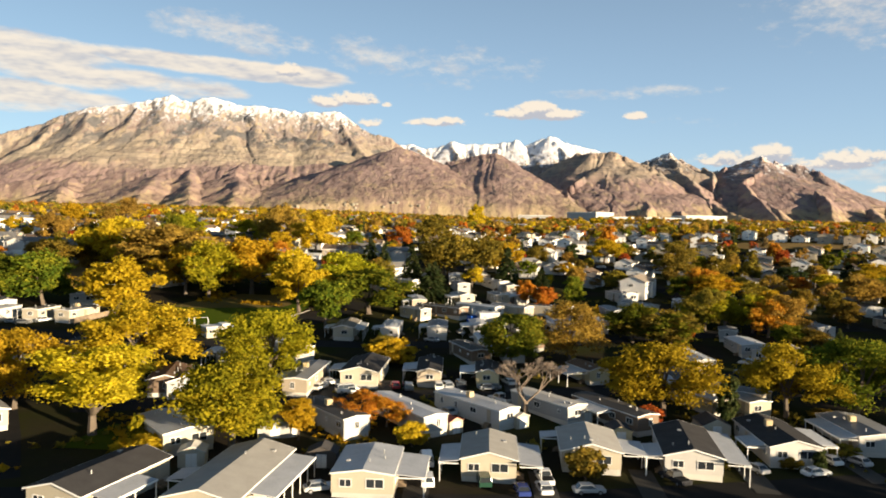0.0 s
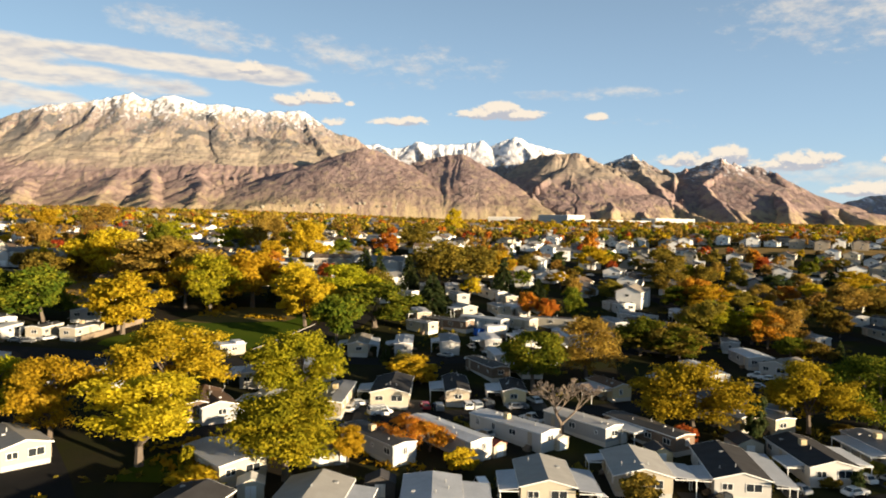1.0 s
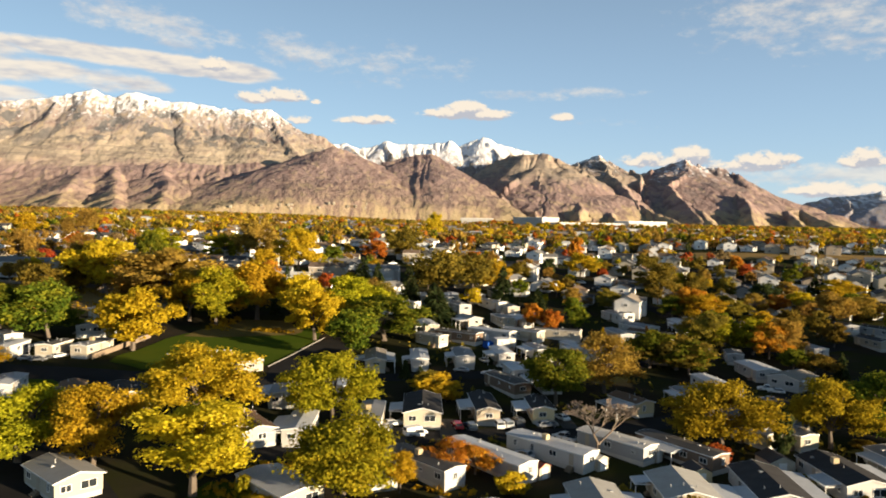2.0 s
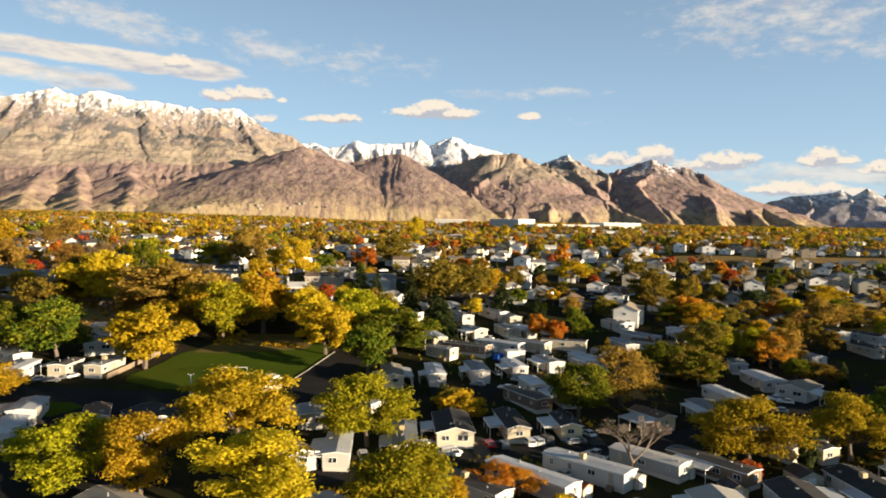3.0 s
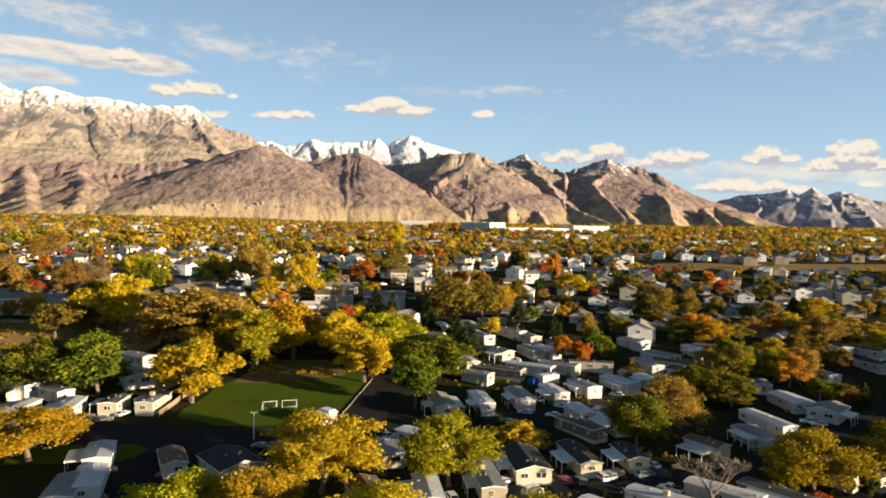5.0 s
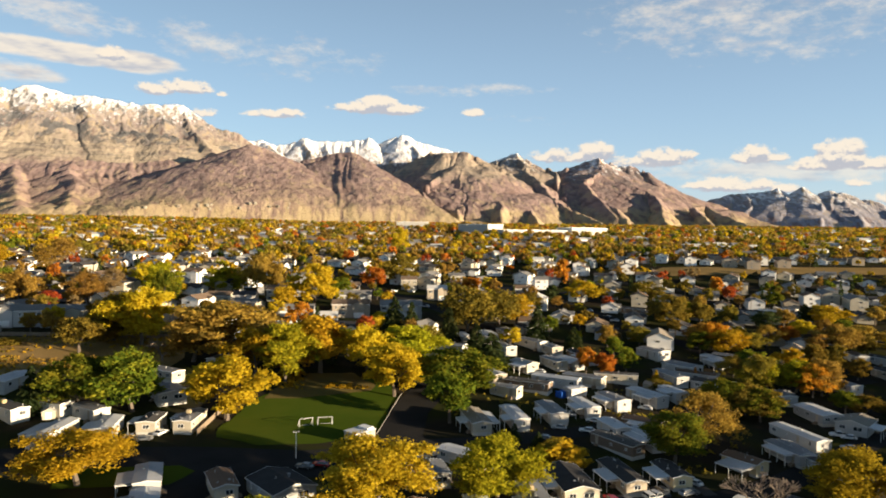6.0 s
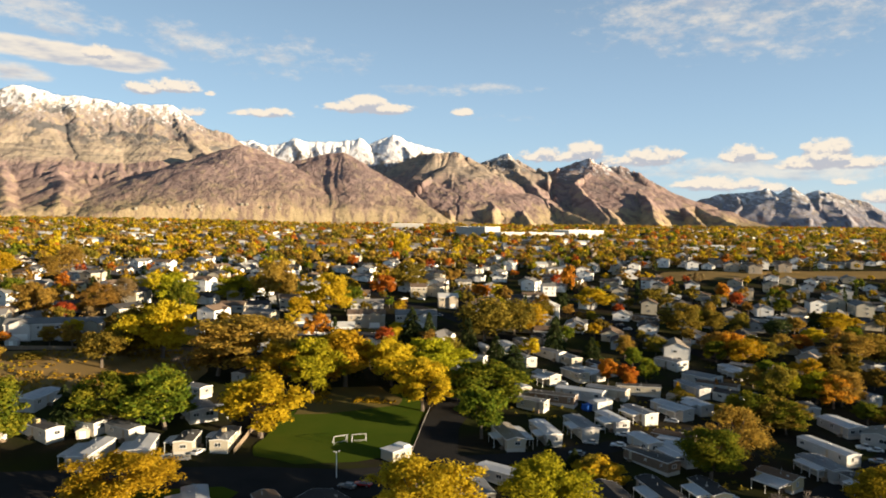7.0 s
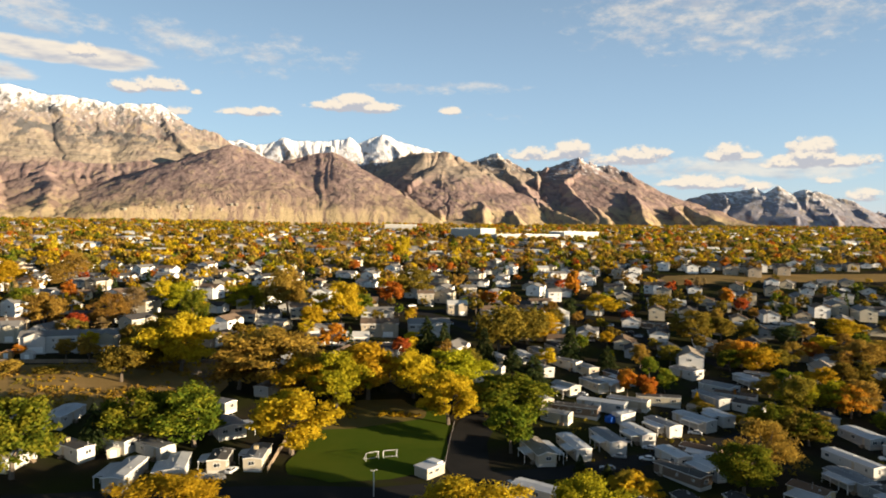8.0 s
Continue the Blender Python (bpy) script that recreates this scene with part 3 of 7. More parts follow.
def smooth_noise(x, y, seed=0):
    """Values 0 to 1 that change smoothly over one unit."""
    x, y = x + seed * 17.31, y + seed * 9.77
    i, j = np.floor(x).astype(int), np.floor(y).astype(int)
    u, v = x - i, y - j
    u, v = u * u * (3 - 2 * u), v * v * (3 - 2 * v)
    at = lambda a, b: LATTICE[a % 256, b % 256]
    return (at(i, j) * (1 - u) + at(i + 1, j) * u) * (1 - v) + (at(i, j + 1) * (1 - u) + at(i + 1, j + 1) * u) * v


def fractal(x, y, octaves, seed=0):
    total, size = 0, 1.0
    for k in range(octaves):
        total = total + (smooth_noise(x / size, y / size, seed + k) - 0.5) * size
        size *= 0.5
    return total


def mountains(name, crest, spurs, near, material, seed, rill, rough, label, floor=(20, 0.03), steep=0):
    """A range from its crest and spurs: the ground falls from each ridge at that ridge's slope, cut by ravines that run down the fall line.
    A ridge is (slope, depth of its ravines, nodes), a node the azimuth and elevation as seen from the middle of the flight, and the distance.
    steep: beyond the last so many nodes of the crest the range breaks off into a canyon."""
    nodes = crest[2]
    az0, az1, far = nodes[0][0], nodes[-1][0], max(n[2] for n in nodes) + 40
    na, nr = int((az1 - az0) / 0.07), int((far - near) / 11)
    az, r = np.meshgrid(np.radians(np.linspace(az0, az1, na + 1)), np.linspace(near, far, nr + 1))
    x, y = EYE_MID[0] + r * np.sin(az), EYE_MID[1] + r * np.cos(az)
    fade = np.clip((far - 40 - r) / 250, 0, 1)
    px = x + 42 * fade * fractal(x / 260, y / 260, 4, seed)
    py = y + 42 * fade * fractal(x / 260, y / 260, 4, seed + 40)
    best = np.full(x.shape, -1e4)
    along, away, depth = np.zeros_like(x), np.zeros_like(x), np.zeros_like(x)
    for k, (slope, cut, nodes) in enumerate([crest] + spurs):
        pts = [(EYE_MID[0] + d * math.sin(radians(a)), EYE_MID[1] + d * math.cos(radians(a)), EYE_MID[2] + d * math.tan(radians(e))) for a, e, d in nodes]
        run = k * 531.0
        for (x0, y0, z0), (x1, y1, z1) in zip(pts, pts[1:]):
            dx, dy = x1 - x0, y1 - y0
            size = math.hypot(dx, dy)
            f = np.clip(((px - x0) * dx + (py - y0) * dy) / size ** 2, 0, 1)
            off = np.hypot(px - x0 - f * dx, py - y0 - f * dy)
            s = run + f * size
            steps = np.arange(run, run + size + 8, 8.0)
            jag = np.interp(s, steps, 16 * fractal(steps / 45, steps * 0, 3, seed + 5))
            h = z0 + (z1 - z0) * f + jag - slope * (np.sqrt(off ** 2 + 100) - 10) * (1 - 0.18 * np.clip(off / 500, 0, 1))
            better = h > best
            best = np.where(better, h, best)
            along, away, depth = np.where(better, s, along), np.where(better, off, away), np.where(better, cut, depth)
            run += size
    # ravines down the flanks, side gullies, broken rock
    wander = 0.45 * fractal(x / 170, y / 170, 3, seed + 9)
    big = np.abs(2 * smooth_noise(along / rill + wander, away / (rill * 7), seed + 11) - 1)
    small = np.abs(2 * smooth_noise(along / (rill * 0.38) + wander * 2, away / (rill * 4), seed + 13) - 1)
    grow = np.clip(away / 40, 0, 1) * np.clip(away / 260 + 0.3, 0, 1)
    best = best - depth * grow * rill * (0.60 * (1 - big) + 0.26 * (1 - small))
    best = best + rough * (16 * fractal(x / 140, y / 140, 5, seed + 21) * np.clip(away / 60, 0.1, 1) + 5 * fractal(x / 22, y / 22, 3, seed + 25))
    if steep:
        tail = sorted((d, a) for a, _, d in crest[2][-steep - 1:])
        limit = np.interp(r, [d for d, _ in tail], [a for _, a in tail])
        best = best - 0.75 * np.maximum(0, np.radians(np.degrees(az) - limit) * r - 12)
    low = floor[0] + floor[1] * (r - near) + 26 * floor[1] / 0.05 * fractal(x / 180, y / 180, 4, seed + 31)
    z = np.logaddexp(best / 9, low / 9) * 9
    # the far ends and the near foot sink below the plain
    edge = np.minimum(np.degrees(az) - az0, az1 - np.degrees(az)) / 0.9
    z = z - 240 * (1 - np.clip(edge, 0, 1)) ** 2 - 160 * np.clip((near + 180 - r) / 180, 0, 1)
    n = na + 1
    i = (np.arange(nr)[:, None] * n + np.arange(na)[None, :]).ravel()
    ob = from_arrays(name, np.stack([x, y, z], -1).reshape(-1, 3), np.stack([i, i + 1, i + n + 1, i + n], 1), material, smooth=True)
    tagged(ob, label, "mountain", kind="structure")
    return lambda a, d: float(z[min(nr, max(0, round((d - near) / (far - near) * nr))), min(na, max(0, round((a - az0) / (az1 - az0) * na)))])


HIGH_CREST = (0.82, 0.4, [(-40.47, 0.71, 4720), (-36.96, 2.26, 4720), (-33.71, 3.99, 4720), (-30.86, 5.32, 4720), (-28.86, 6.09, 4720),
    (-27.14, 6.96, 4720), (-25.36, 7.62, 4720), (-23.89, 7.9, 4720), (-22.02, 8.29, 4720), (-19.89, 8.94, 4720), (-18.71, 8.5, 4720),
    (-17.1, 8.98, 4720), (-15.26, 8.6, 4720), (-13.17, 8.47, 4720), (-11.05, 8.19, 4720), (-9.54, 8.3, 4720), (-7.58, 8.38, 4720),
    (-6.26, 7.48, 4720), (-4.92, 6.82, 4720), (-3.59, 6.51, 4720), (-2.87, 5.91, 4720), (-1.32, 4.09, 4720)])
HIGH_SPURS = []
HIGH_SPURS += [(0.62, 0.4, [(-27.14, 6.96, 4720), (-28.83, 4.81, 4450), (-30.14, 2.98, 4150), (-31.09, 1.58, 3850)]),
    (0.62, 0.4, [(-25.36, 7.62, 4720), (-25.69, 6.21, 4480), (-27.25, 4.12, 4200), (-28.26, 2.48, 3950)]),
    (0.62, 0.4, [(-22.02, 8.29, 4720), (-22.93, 6.81, 4500), (-24.38, 5.09, 4250), (-25.08, 3.23, 4000)]),
    (0.62, 0.4, [(-19.89, 8.94, 4720), (-21.22, 6.93, 4480), (-22.33, 4.93, 4230), (-22.85, 3.13, 4000)]),
    (0.62, 0.4, [(-19.89, 8.94, 4720), (-18.67, 7.09, 4480), (-17.95, 5.45, 4250), (-18.38, 3.53, 4000)]),
    (0.62, 0.4, [(-17.1, 8.98, 4720), (-16.25, 7.23, 4500), (-14.76, 5.48, 4250), (-14.91, 3.67, 4000)])]
HIGH_SPURS += [(0.62, 0.4, [(-14.43, 8.52, 4720), (-13.77, 7.16, 4520), (-12.24, 5.72, 4280), (-11.76, 4.0, 4030)]),
    (0.62, 0.4, [(-11.05, 8.28, 4720), (-11.65, 7.05, 4550), (-9.88, 5.51, 4280), (-9.18, 4.08, 4030)]),
    (0.62, 0.4, [(-9.32, 8.35, 4720), (-8.64, 7.17, 4560), (-7.49, 5.59, 4280)]),
    (0.62, 0.4, [(-7.58, 8.38, 4720), (-6.65, 6.59, 4470), (-5.72, 5.51, 4260), (-5.01, 4.42, 4060)]),
    (0.62, 0.4, [(-33.71, 3.99, 4720), (-35.19, 2.34, 4350), (-36.31, 1.0, 3950)]),
    (0.62, 0.4, [(-30.86, 5.32, 4720), (-32.44, 3.43, 4400), (-33.64, 1.66, 4000)])]
FOOT_CREST = (0.4, 0.3, [(-34.41, 1.48, 3780), (-31.65, 1.87, 3780), (-27.81, 2.4, 3780), (-23.51, 3.05, 3780), (-20.37, 3.52, 3780),
    (-17.01, 3.81, 3780), (-14.16, 4.07, 3780), (-11.17, 4.04, 3780), (-8.44, 4.24, 3780), (-5.62, 4.27, 3780), (-3.97, 5.27, 3780),
    (-2.8, 5.57, 3780), (-1.87, 5.56, 3780), (-0.81, 4.99, 3780), (0.49, 4.6, 3780), (2.0, 4.9, 3780), (3.53, 5.21, 3780), (4.85, 5.33, 3780),
    (5.51, 4.99, 3740), (6.63, 3.65, 3600), (7.97, 2.97, 3450), (9.54, 2.19, 3280), (11.11, 0.88, 3060), (13.13, -0.08, 2850), (17.61, -0.99, 2780)])
FOOT_SPURS = []
FOOT_SPURS += [(0.34, 0.6, [(-20.37, 3.52, 3780), (-21.68, 2.03, 3350), (-22.34, 0.89, 3000)]),
    (0.34, 0.6, [(-18.38, 3.7, 3780), (-18.58, 2.15, 3330), (-18.09, 0.92, 2980)]),
    (0.34, 0.6, [(-14.89, 3.99, 3780), (-14.55, 2.49, 3350), (-15.29, 1.07, 2980)]),
    (0.36, 0.6, [(-11.17, 4.04, 3780), (-11.38, 2.6, 3400), (-10.04, 1.61, 3080)]),
    (0.4, 0.6, [(-6.04, 3.32, 3560), (-7.66, 2.3, 3300), (-8.87, 1.14, 2980)]),
    (0.5, 0.6, [(-4.6, 3.62, 3600), (-4.81, 2.59, 3330), (-4.41, 1.06, 2960)])]
FOOT_SPURS += [(0.5, 0.6, [(-4.6, 3.62, 3600), (-2.89, 2.0, 3230), (-2.73, 0.83, 2940)]),
    (0.6, 0.6, [(-2.8, 5.57, 3780), (-3.97, 4.33, 3650), (-4.6, 3.62, 3600)]),
    (0.48, 0.6, [(-1.45, 5.36, 3780), (-0.59, 3.57, 3450), (-0.81, 2.05, 3180), (-0.17, 0.44, 2900)]),
    (0.38, 0.6, [(0.49, 4.6, 3780), (1.78, 2.98, 3380), (2.88, 0.44, 2900)]),
    (0.4, 0.6, [(3.53, 5.21, 3780), (3.75, 3.24, 3400), (5.08, 1.94, 3180), (6.42, 0.27, 2880)]),
    (0.42, 0.6, [(4.85, 5.33, 3780), (5.74, 3.63, 3480), (7.75, 1.99, 3180), (9.32, 0.23, 2880)])]
FOOT_SPURS += [(0.34, 0.6, [(-26.43, 2.61, 3780), (-27.02, 1.29, 3300), (-27.32, 0.54, 2980)])]
CANYON_CREST = (0.55, 0.9, [(4.69, 1.7, 4820), (6.89, 3.38, 4815), (8.21, 4.07, 4720), (9.98, 4.85, 4500), (11.31, 5.45, 4300), (12.29, 5.37, 4250),
    (13.76, 5.56, 4250), (14.88, 5.22, 4250), (16.0, 4.61, 4250), (17.34, 4.01, 4200), (18.68, 3.13, 4100), (20.22, 2.35, 3950),
    (21.97, 1.36, 3750), (23.92, 0.33, 3500), (25.41, -0.21, 3350)])
CANYON_SPURS = []
CANYON_SPURS += [(0.62, 1, [(12.29, 5.37, 4250), (12.75, 4.27, 4060), (11.55, 3.28, 3850), (10.8, 2.47, 3700), (10.23, 1.49, 3500)]),
    (0.62, 1, [(12.75, 4.27, 4060), (13.12, 2.95, 3820), (12.91, 1.7, 3580), (13.37, 0.19, 3280)]),
    (0.62, 1, [(14.43, 5.35, 4250), (15.35, 3.64, 3950), (16.25, 2.1, 3650), (16.94, 0.19, 3280)]),
    (0.62, 1, [(16.45, 4.4, 4230), (17.58, 2.55, 3880), (19.14, 1.02, 3560), (20.03, 0.02, 3300)])]
BACK_CREST = (0.54, 0.8, [(14.91, 3.85, 4800), (16.01, 4.79, 4760), (17.11, 5.15, 4690), (18.07, 5.41, 4640), (18.78, 5.15, 4640),
    (19.53, 4.63, 4640), (20.64, 3.93, 4640), (21.96, 3.02, 4640)])
BACK_SPURS = []
BACK_SPURS += [(0.66, 1, [(18.07, 5.41, 4640), (18.66, 4.19, 4400), (19.99, 3.45, 4150), (20.66, 2.14, 3900), (21.55, 0.61, 3600)]),
    (0.66, 1, [(19.53, 4.63, 4640), (21.07, 3.98, 4450), (21.73, 3.02, 4200), (22.84, 1.5, 3850), (24.35, 0.08, 3500)]),
    (0.66, 1, [(16.45, 4.92, 4640), (17.35, 3.87, 4400)])]
RIGHT_CREST = (0.5, 0.9, [(18.91, 3.0, 4820), (20.64, 3.89, 4810), (21.93, 4.37, 4790), (23.21, 4.8, 4740), (24.26, 5.14, 4700),
    (25.12, 4.75, 4700), (25.75, 4.49, 4700), (27.0, 4.39, 4700), (28.04, 3.92, 4650), (29.28, 3.07, 4550), (30.7, 2.31, 4400), (31.9, 1.6, 4250),
    (33.47, 0.7, 4000), (35.01, -0.02, 3750), (36.87, -0.64, 3500), (40.41, -1.03, 3400)])
RIGHT_SPURS = []
RIGHT_SPURS += [(0.62, 1, [(24.26, 5.14, 4700), (24.71, 4.11, 4500), (23.23, 3.24, 4250), (24.11, 2.16, 3950), (26.03, 0.53, 3550)]),
    (0.62, 1, [(21.93, 4.37, 4700), (22.37, 3.54, 4480), (21.31, 2.8, 4250), (21.97, 1.49, 3900), (23.29, 0.06, 3550)]),
    (0.62, 1, [(26.59, 4.4, 4700), (26.61, 3.24, 4420), (28.48, 2.18, 4080), (29.12, 0.7, 3750), (29.75, -0.15, 3500)]),
    (0.62, 1, [(25.12, 4.75, 4700), (25.57, 3.37, 4420), (25.37, 2.38, 4150)]),
    (0.62, 1, [(29.89, 2.73, 4480), (31.32, 1.26, 4080), (32.52, 0.11, 3750)]),
    (0.62, 1, [(24.11, 2.16, 3950), (25.39, 1.52, 3800), (27.08, 0.03, 3450)])]
BLUE_CREST = (0.55, 0.6, [(29.37, 0.07, 4800), (30.99, 1.24, 4800), (32.2, 1.84, 4800), (33.59, 2.22, 4800), (34.95, 2.42, 4800),
    (36.11, 2.49, 4800), (37.05, 2.65, 4800), (37.81, 2.4, 4800), (38.65, 2.76, 4800), (39.28, 2.31, 4800), (40.54, 2.54, 4800),
    (41.78, 2.17, 4800), (43.34, 1.65, 4800), (45.35, 0.88, 4800), (47.59, 0.14, 4800), (49.71, -0.34, 4800)])
BLUE_SPURS = []
BLUE_SPURS += [(0.6, 0.8, [(34.95, 2.42, 4800), (35.35, 1.51, 4620), (34.76, 0.35, 4350)]),
    (0.6, 0.8, [(36.11, 2.49, 4800), (36.69, 1.39, 4600), (36.5, 0.16, 4330)]),
    (0.6, 0.8, [(37.05, 2.65, 4800), (38.0, 1.51, 4600), (38.19, 0.18, 4330)]),
    (0.6, 0.8, [(38.65, 2.76, 4800), (39.83, 1.51, 4600), (40.2, 0.2, 4330)]),
    (0.6, 0.8, [(40.54, 2.54, 4800), (41.79, 1.27, 4600), (42.66, 0.22, 4380)]),
    (0.6, 0.8, [(32.2, 1.84, 4800), (33.0, 0.96, 4620), (32.8, 0.12, 4430)])]
BLUE_SPURS += [(0.6, 0.8, [(42.99, 1.77, 4800), (44.19, 0.81, 4620)])]
SNOW_CREST = (0.7, 1, [(-4.36, 4.95, 4820), (-3.11, 5.97, 4820), (-1.85, 6.11, 4820), (-0.78, 5.72, 4820), (0.5, 5.85, 4820), (1.28, 6.31, 4820),
    (2.23, 6.16, 4820), (3.76, 6.12, 4820), (5.08, 6.25, 4820), (6.41, 6.5, 4820), (7.21, 6.12, 4820), (7.96, 6.44, 4820), (8.98, 6.81, 4820),
    (10.19, 6.31, 4820), (11.76, 5.85, 4820), (13.33, 5.56, 4820), (15.12, 4.91, 4820), (17.12, 4.31, 4820)])
SNOW_SPURS = []
SNOW_SPURS += [(0.66, 1, [(8.98, 6.81, 4820), (8.19, 5.31, 4600), (7.31, 4.19, 4450)]),
    (0.66, 1, [(8.98, 6.81, 4820), (10.42, 5.34, 4600)]),
    (0.66, 1, [(5.08, 6.25, 4820), (4.65, 5.01, 4600)]),
    (0.66, 1, [(1.28, 6.31, 4820), (1.8, 5.15, 4620), (1.16, 4.05, 4450)]),
    (0.66, 1, [(2.89, 6.14, 4820), (3.33, 4.98, 4620)]),
    (0.66, 1, [(7.21, 6.12, 4820), (6.2, 5.05, 4640)])]
SNOW_SPURS += [(0.66, 1, [(-1.85, 6.11, 4820), (-0.57, 5.08, 4620)])]

# the bluish tone paints distance haze into the farthest range's rock
STRAW, GREY_TAN, BROWN, PURPLE, ROCK, HAZE_BLUE = (0.35, 0.275, 0.165), (0.31, 0.255, 0.21), (0.30, 0.218, 0.182), (0.285, 0.207, 0.192), (0.275, 0.236, 0.216), (0.30, 0.295, 0.34)
mountains("mountain_range", SNOW_CREST, SNOW_SPURS, 4350, mountain_material("snow_range", PURPLE, ROCK, ROCK, 200, 330, 435, timber=0.3), 11, 45, 0.6, "distant snow-covered rocky range")
mountains("mountain_range", HIGH_CREST, HIGH_SPURS, 3650, mountain_material("high_range", PURPLE, GREY_TAN, ROCK, 320, 540, 705, (320, 500), 1.0), 23, 60, 1.0, "high rocky mountain with a snowy crest")
bench_height = mountains("mountain_range", FOOT_CREST, FOOT_SPURS, 2700, mountain_material("foothills", STRAW, BROWN, PURPLE, 120, 215, timber=0.15), 37, 55, 0.7, "brown foothills with ravines and dry grass", (26, 0.05), 7)
# farthest range: the blue of the haze is put into its colour
mountains("mountain_range", BLUE_CREST, BLUE_SPURS, 4250, mountain_material("haze_blue_range", HAZE_BLUE, HAZE_BLUE, ROCK, 100, 200, 255, timber=0.2), 91, 45, 0.5, "far range tinted haze-blue, with snow on its peaks")
mountains("mountain_range", BACK_CREST, BACK_SPURS, 3450, mountain_material("back_range", STRAW, PURPLE, ROCK, 110, 380, 505, (300, 460), 0.6), 53, 55, 0.9, "dark rocky mountain behind the foothills")
mountains("mountain_range", RIGHT_CREST, RIGHT_SPURS, 3350, mountain_material("right_range", STRAW, PURPLE, PURPLE, 110, 330, 462, None, 0.5), 67, 60, 0.8, "brown mountain with snow near its top")
mountains("mountain_range", CANYON_CREST, CANYON_SPURS, 3150, mountain_material("canyon_range", STRAW, PURPLE, BROWN, 110, 330, None, (300, 470), 0.35), 79, 60, 1.0, "brown mountain with steep spurs by a canyon")


def bench_houses():
    """A scatter of pale houses on the lowest slopes."""
    rg = random.Random(3)
    for wl in ("cream", "tan", "brown"):
        bm = bmesh.new()
        for _ in range(55):
            a, d = rg.triangular(-12, 4, -4), rg.uniform(2860, 3060)
            x, y, z = EYE_MID[0] + d * math.sin(radians(a)), EYE_MID[1] + d * math.cos(radians(a)), bench_height(a, d)
            if not 46 < z < 120:
                continue
            w, h = rg.uniform(2, 4.5), rg.uniform(1, 2.5)
            box(bm, x - w, y - 6, z - 6, x + w, y + 6, z + h)
            v = [bm.verts.new((x + sx * (w + 0.5), y + sy, z + h + sz)) for sx in (-1, 1) for sy, sz in ((-6.5, 0), (0, 2.5), (6.5, 0))]
            for f in ((0, 3, 4, 1), (1, 4, 5, 2), (0, 1, 2), (5, 4, 3), (0, 2, 5, 3)):
                bm.faces.new([v[i] for i in f])
        tagged(finish("bench_houses", bm, WALLS[wl]), f"scattered {COLOUR_WORDS[wl]} houses on the foot of the mountain", "houses", kind="stuff")


# ---------- mobile homes ----------
def window_mesh(w, h):
    fr, pane = bmesh.new(), bmesh.new()
    f = 0.07
    for x0, z0, x1, z1 in ((-w / 2, -h / 2, w / 2, -h / 2 + f), (-w / 2, h / 2 - f, w / 2, h / 2), (-w / 2, -h / 2 + f, -w / 2 + f, h / 2 - f), (w / 2 - f, -h / 2 + f, w / 2, h / 2 - f), (-f / 2, -h / 2 + f, f / 2, h / 2 - f)):
        box(fr, x0, -0.06, z0, x1, 0.03, z1)
    box(pane, -w / 2 + f, -0.02, -h / 2 + f, w / 2 - f, 0.02, h / 2 - f)
    out = []
    for nm, bm, m in (("window", fr, M_TRIM), ("pane", pane, M_GLASS)):
        me = bpy.data.meshes.new(nm)
        bm.to_mesh(me)
        bm.free()
        me.materials.append(m)
        out.append(me)
    return out


WIN = {"wide": window_mesh(1.5, 1.0), "tall": window_mesh(0.8, 1.2), "picture": window_mesh(2.2, 1.2), "small": window_mesh(0.7, 0.6)}


def door_mesh():
    bm = bmesh.new()
    box(bm, -0.45, -0.05, 0, 0.45, 0.03, 2.0, 0.015)
    box(bm, -0.3, -0.065, 1.1, 0.3, -0.05, 1.8)
    box(bm, 0.33, -0.10, 0.95, 0.38, -0.05, 1.05)
    me = bpy.data.meshes.new("door")
    bm.to_mesh(me)
    bm.free()
    me.materials.append(M_DOOR)
    return me


DOOR = door_mesh()


def put_window(kind, parent, m):
    w = shared("window", WIN[kind][0], parent, m)
    shared("pane", WIN[kind][1], w, Matrix())


def gable_roof(bm, W, L, eave, rise, over, thick, y0=0.0):
    """A low pitched roof with its ridge along y."""
    a = W / 2 + over
    drop = rise * over / (W / 2)
    prism(bm, [(-a, eave - drop), (0, eave + rise), (a, eave - drop), (a, eave - drop + thick), (0, eave + rise + thick), (-a, eave - drop + thick)], "y", y0 - over, y0 + L + over)


COLOUR_WORDS = {"white": "white", "bright": "white", "cream": "cream", "tan": "tan", "yellow": "pale yellow", "gray": "grey", "brown": "brown", "orange": "orange", "dark": "dark"}
ROOF_WORDS = {"white_metal": "ribbed white metal roof", "pale_metal": "weathered pale metal roof", "gray_metal": "grey metal roof", "dark_metal": "dark coated roof", "dark_shingle": "dark shingle roof",
              "brown_shingle": "brown shingle roof", "tan_shingle": "tan shingle roof", "pale_shingle": "pale shingle roof", "pale": "pale roof", "gray": "grey shingle roof", "dark": "charcoal shingle roof", "brown": "brown shingle roof", "tan": "tan shingle roof", "red": "red roof"}
TAKEN = []          # places that hold a building: x, y, radius


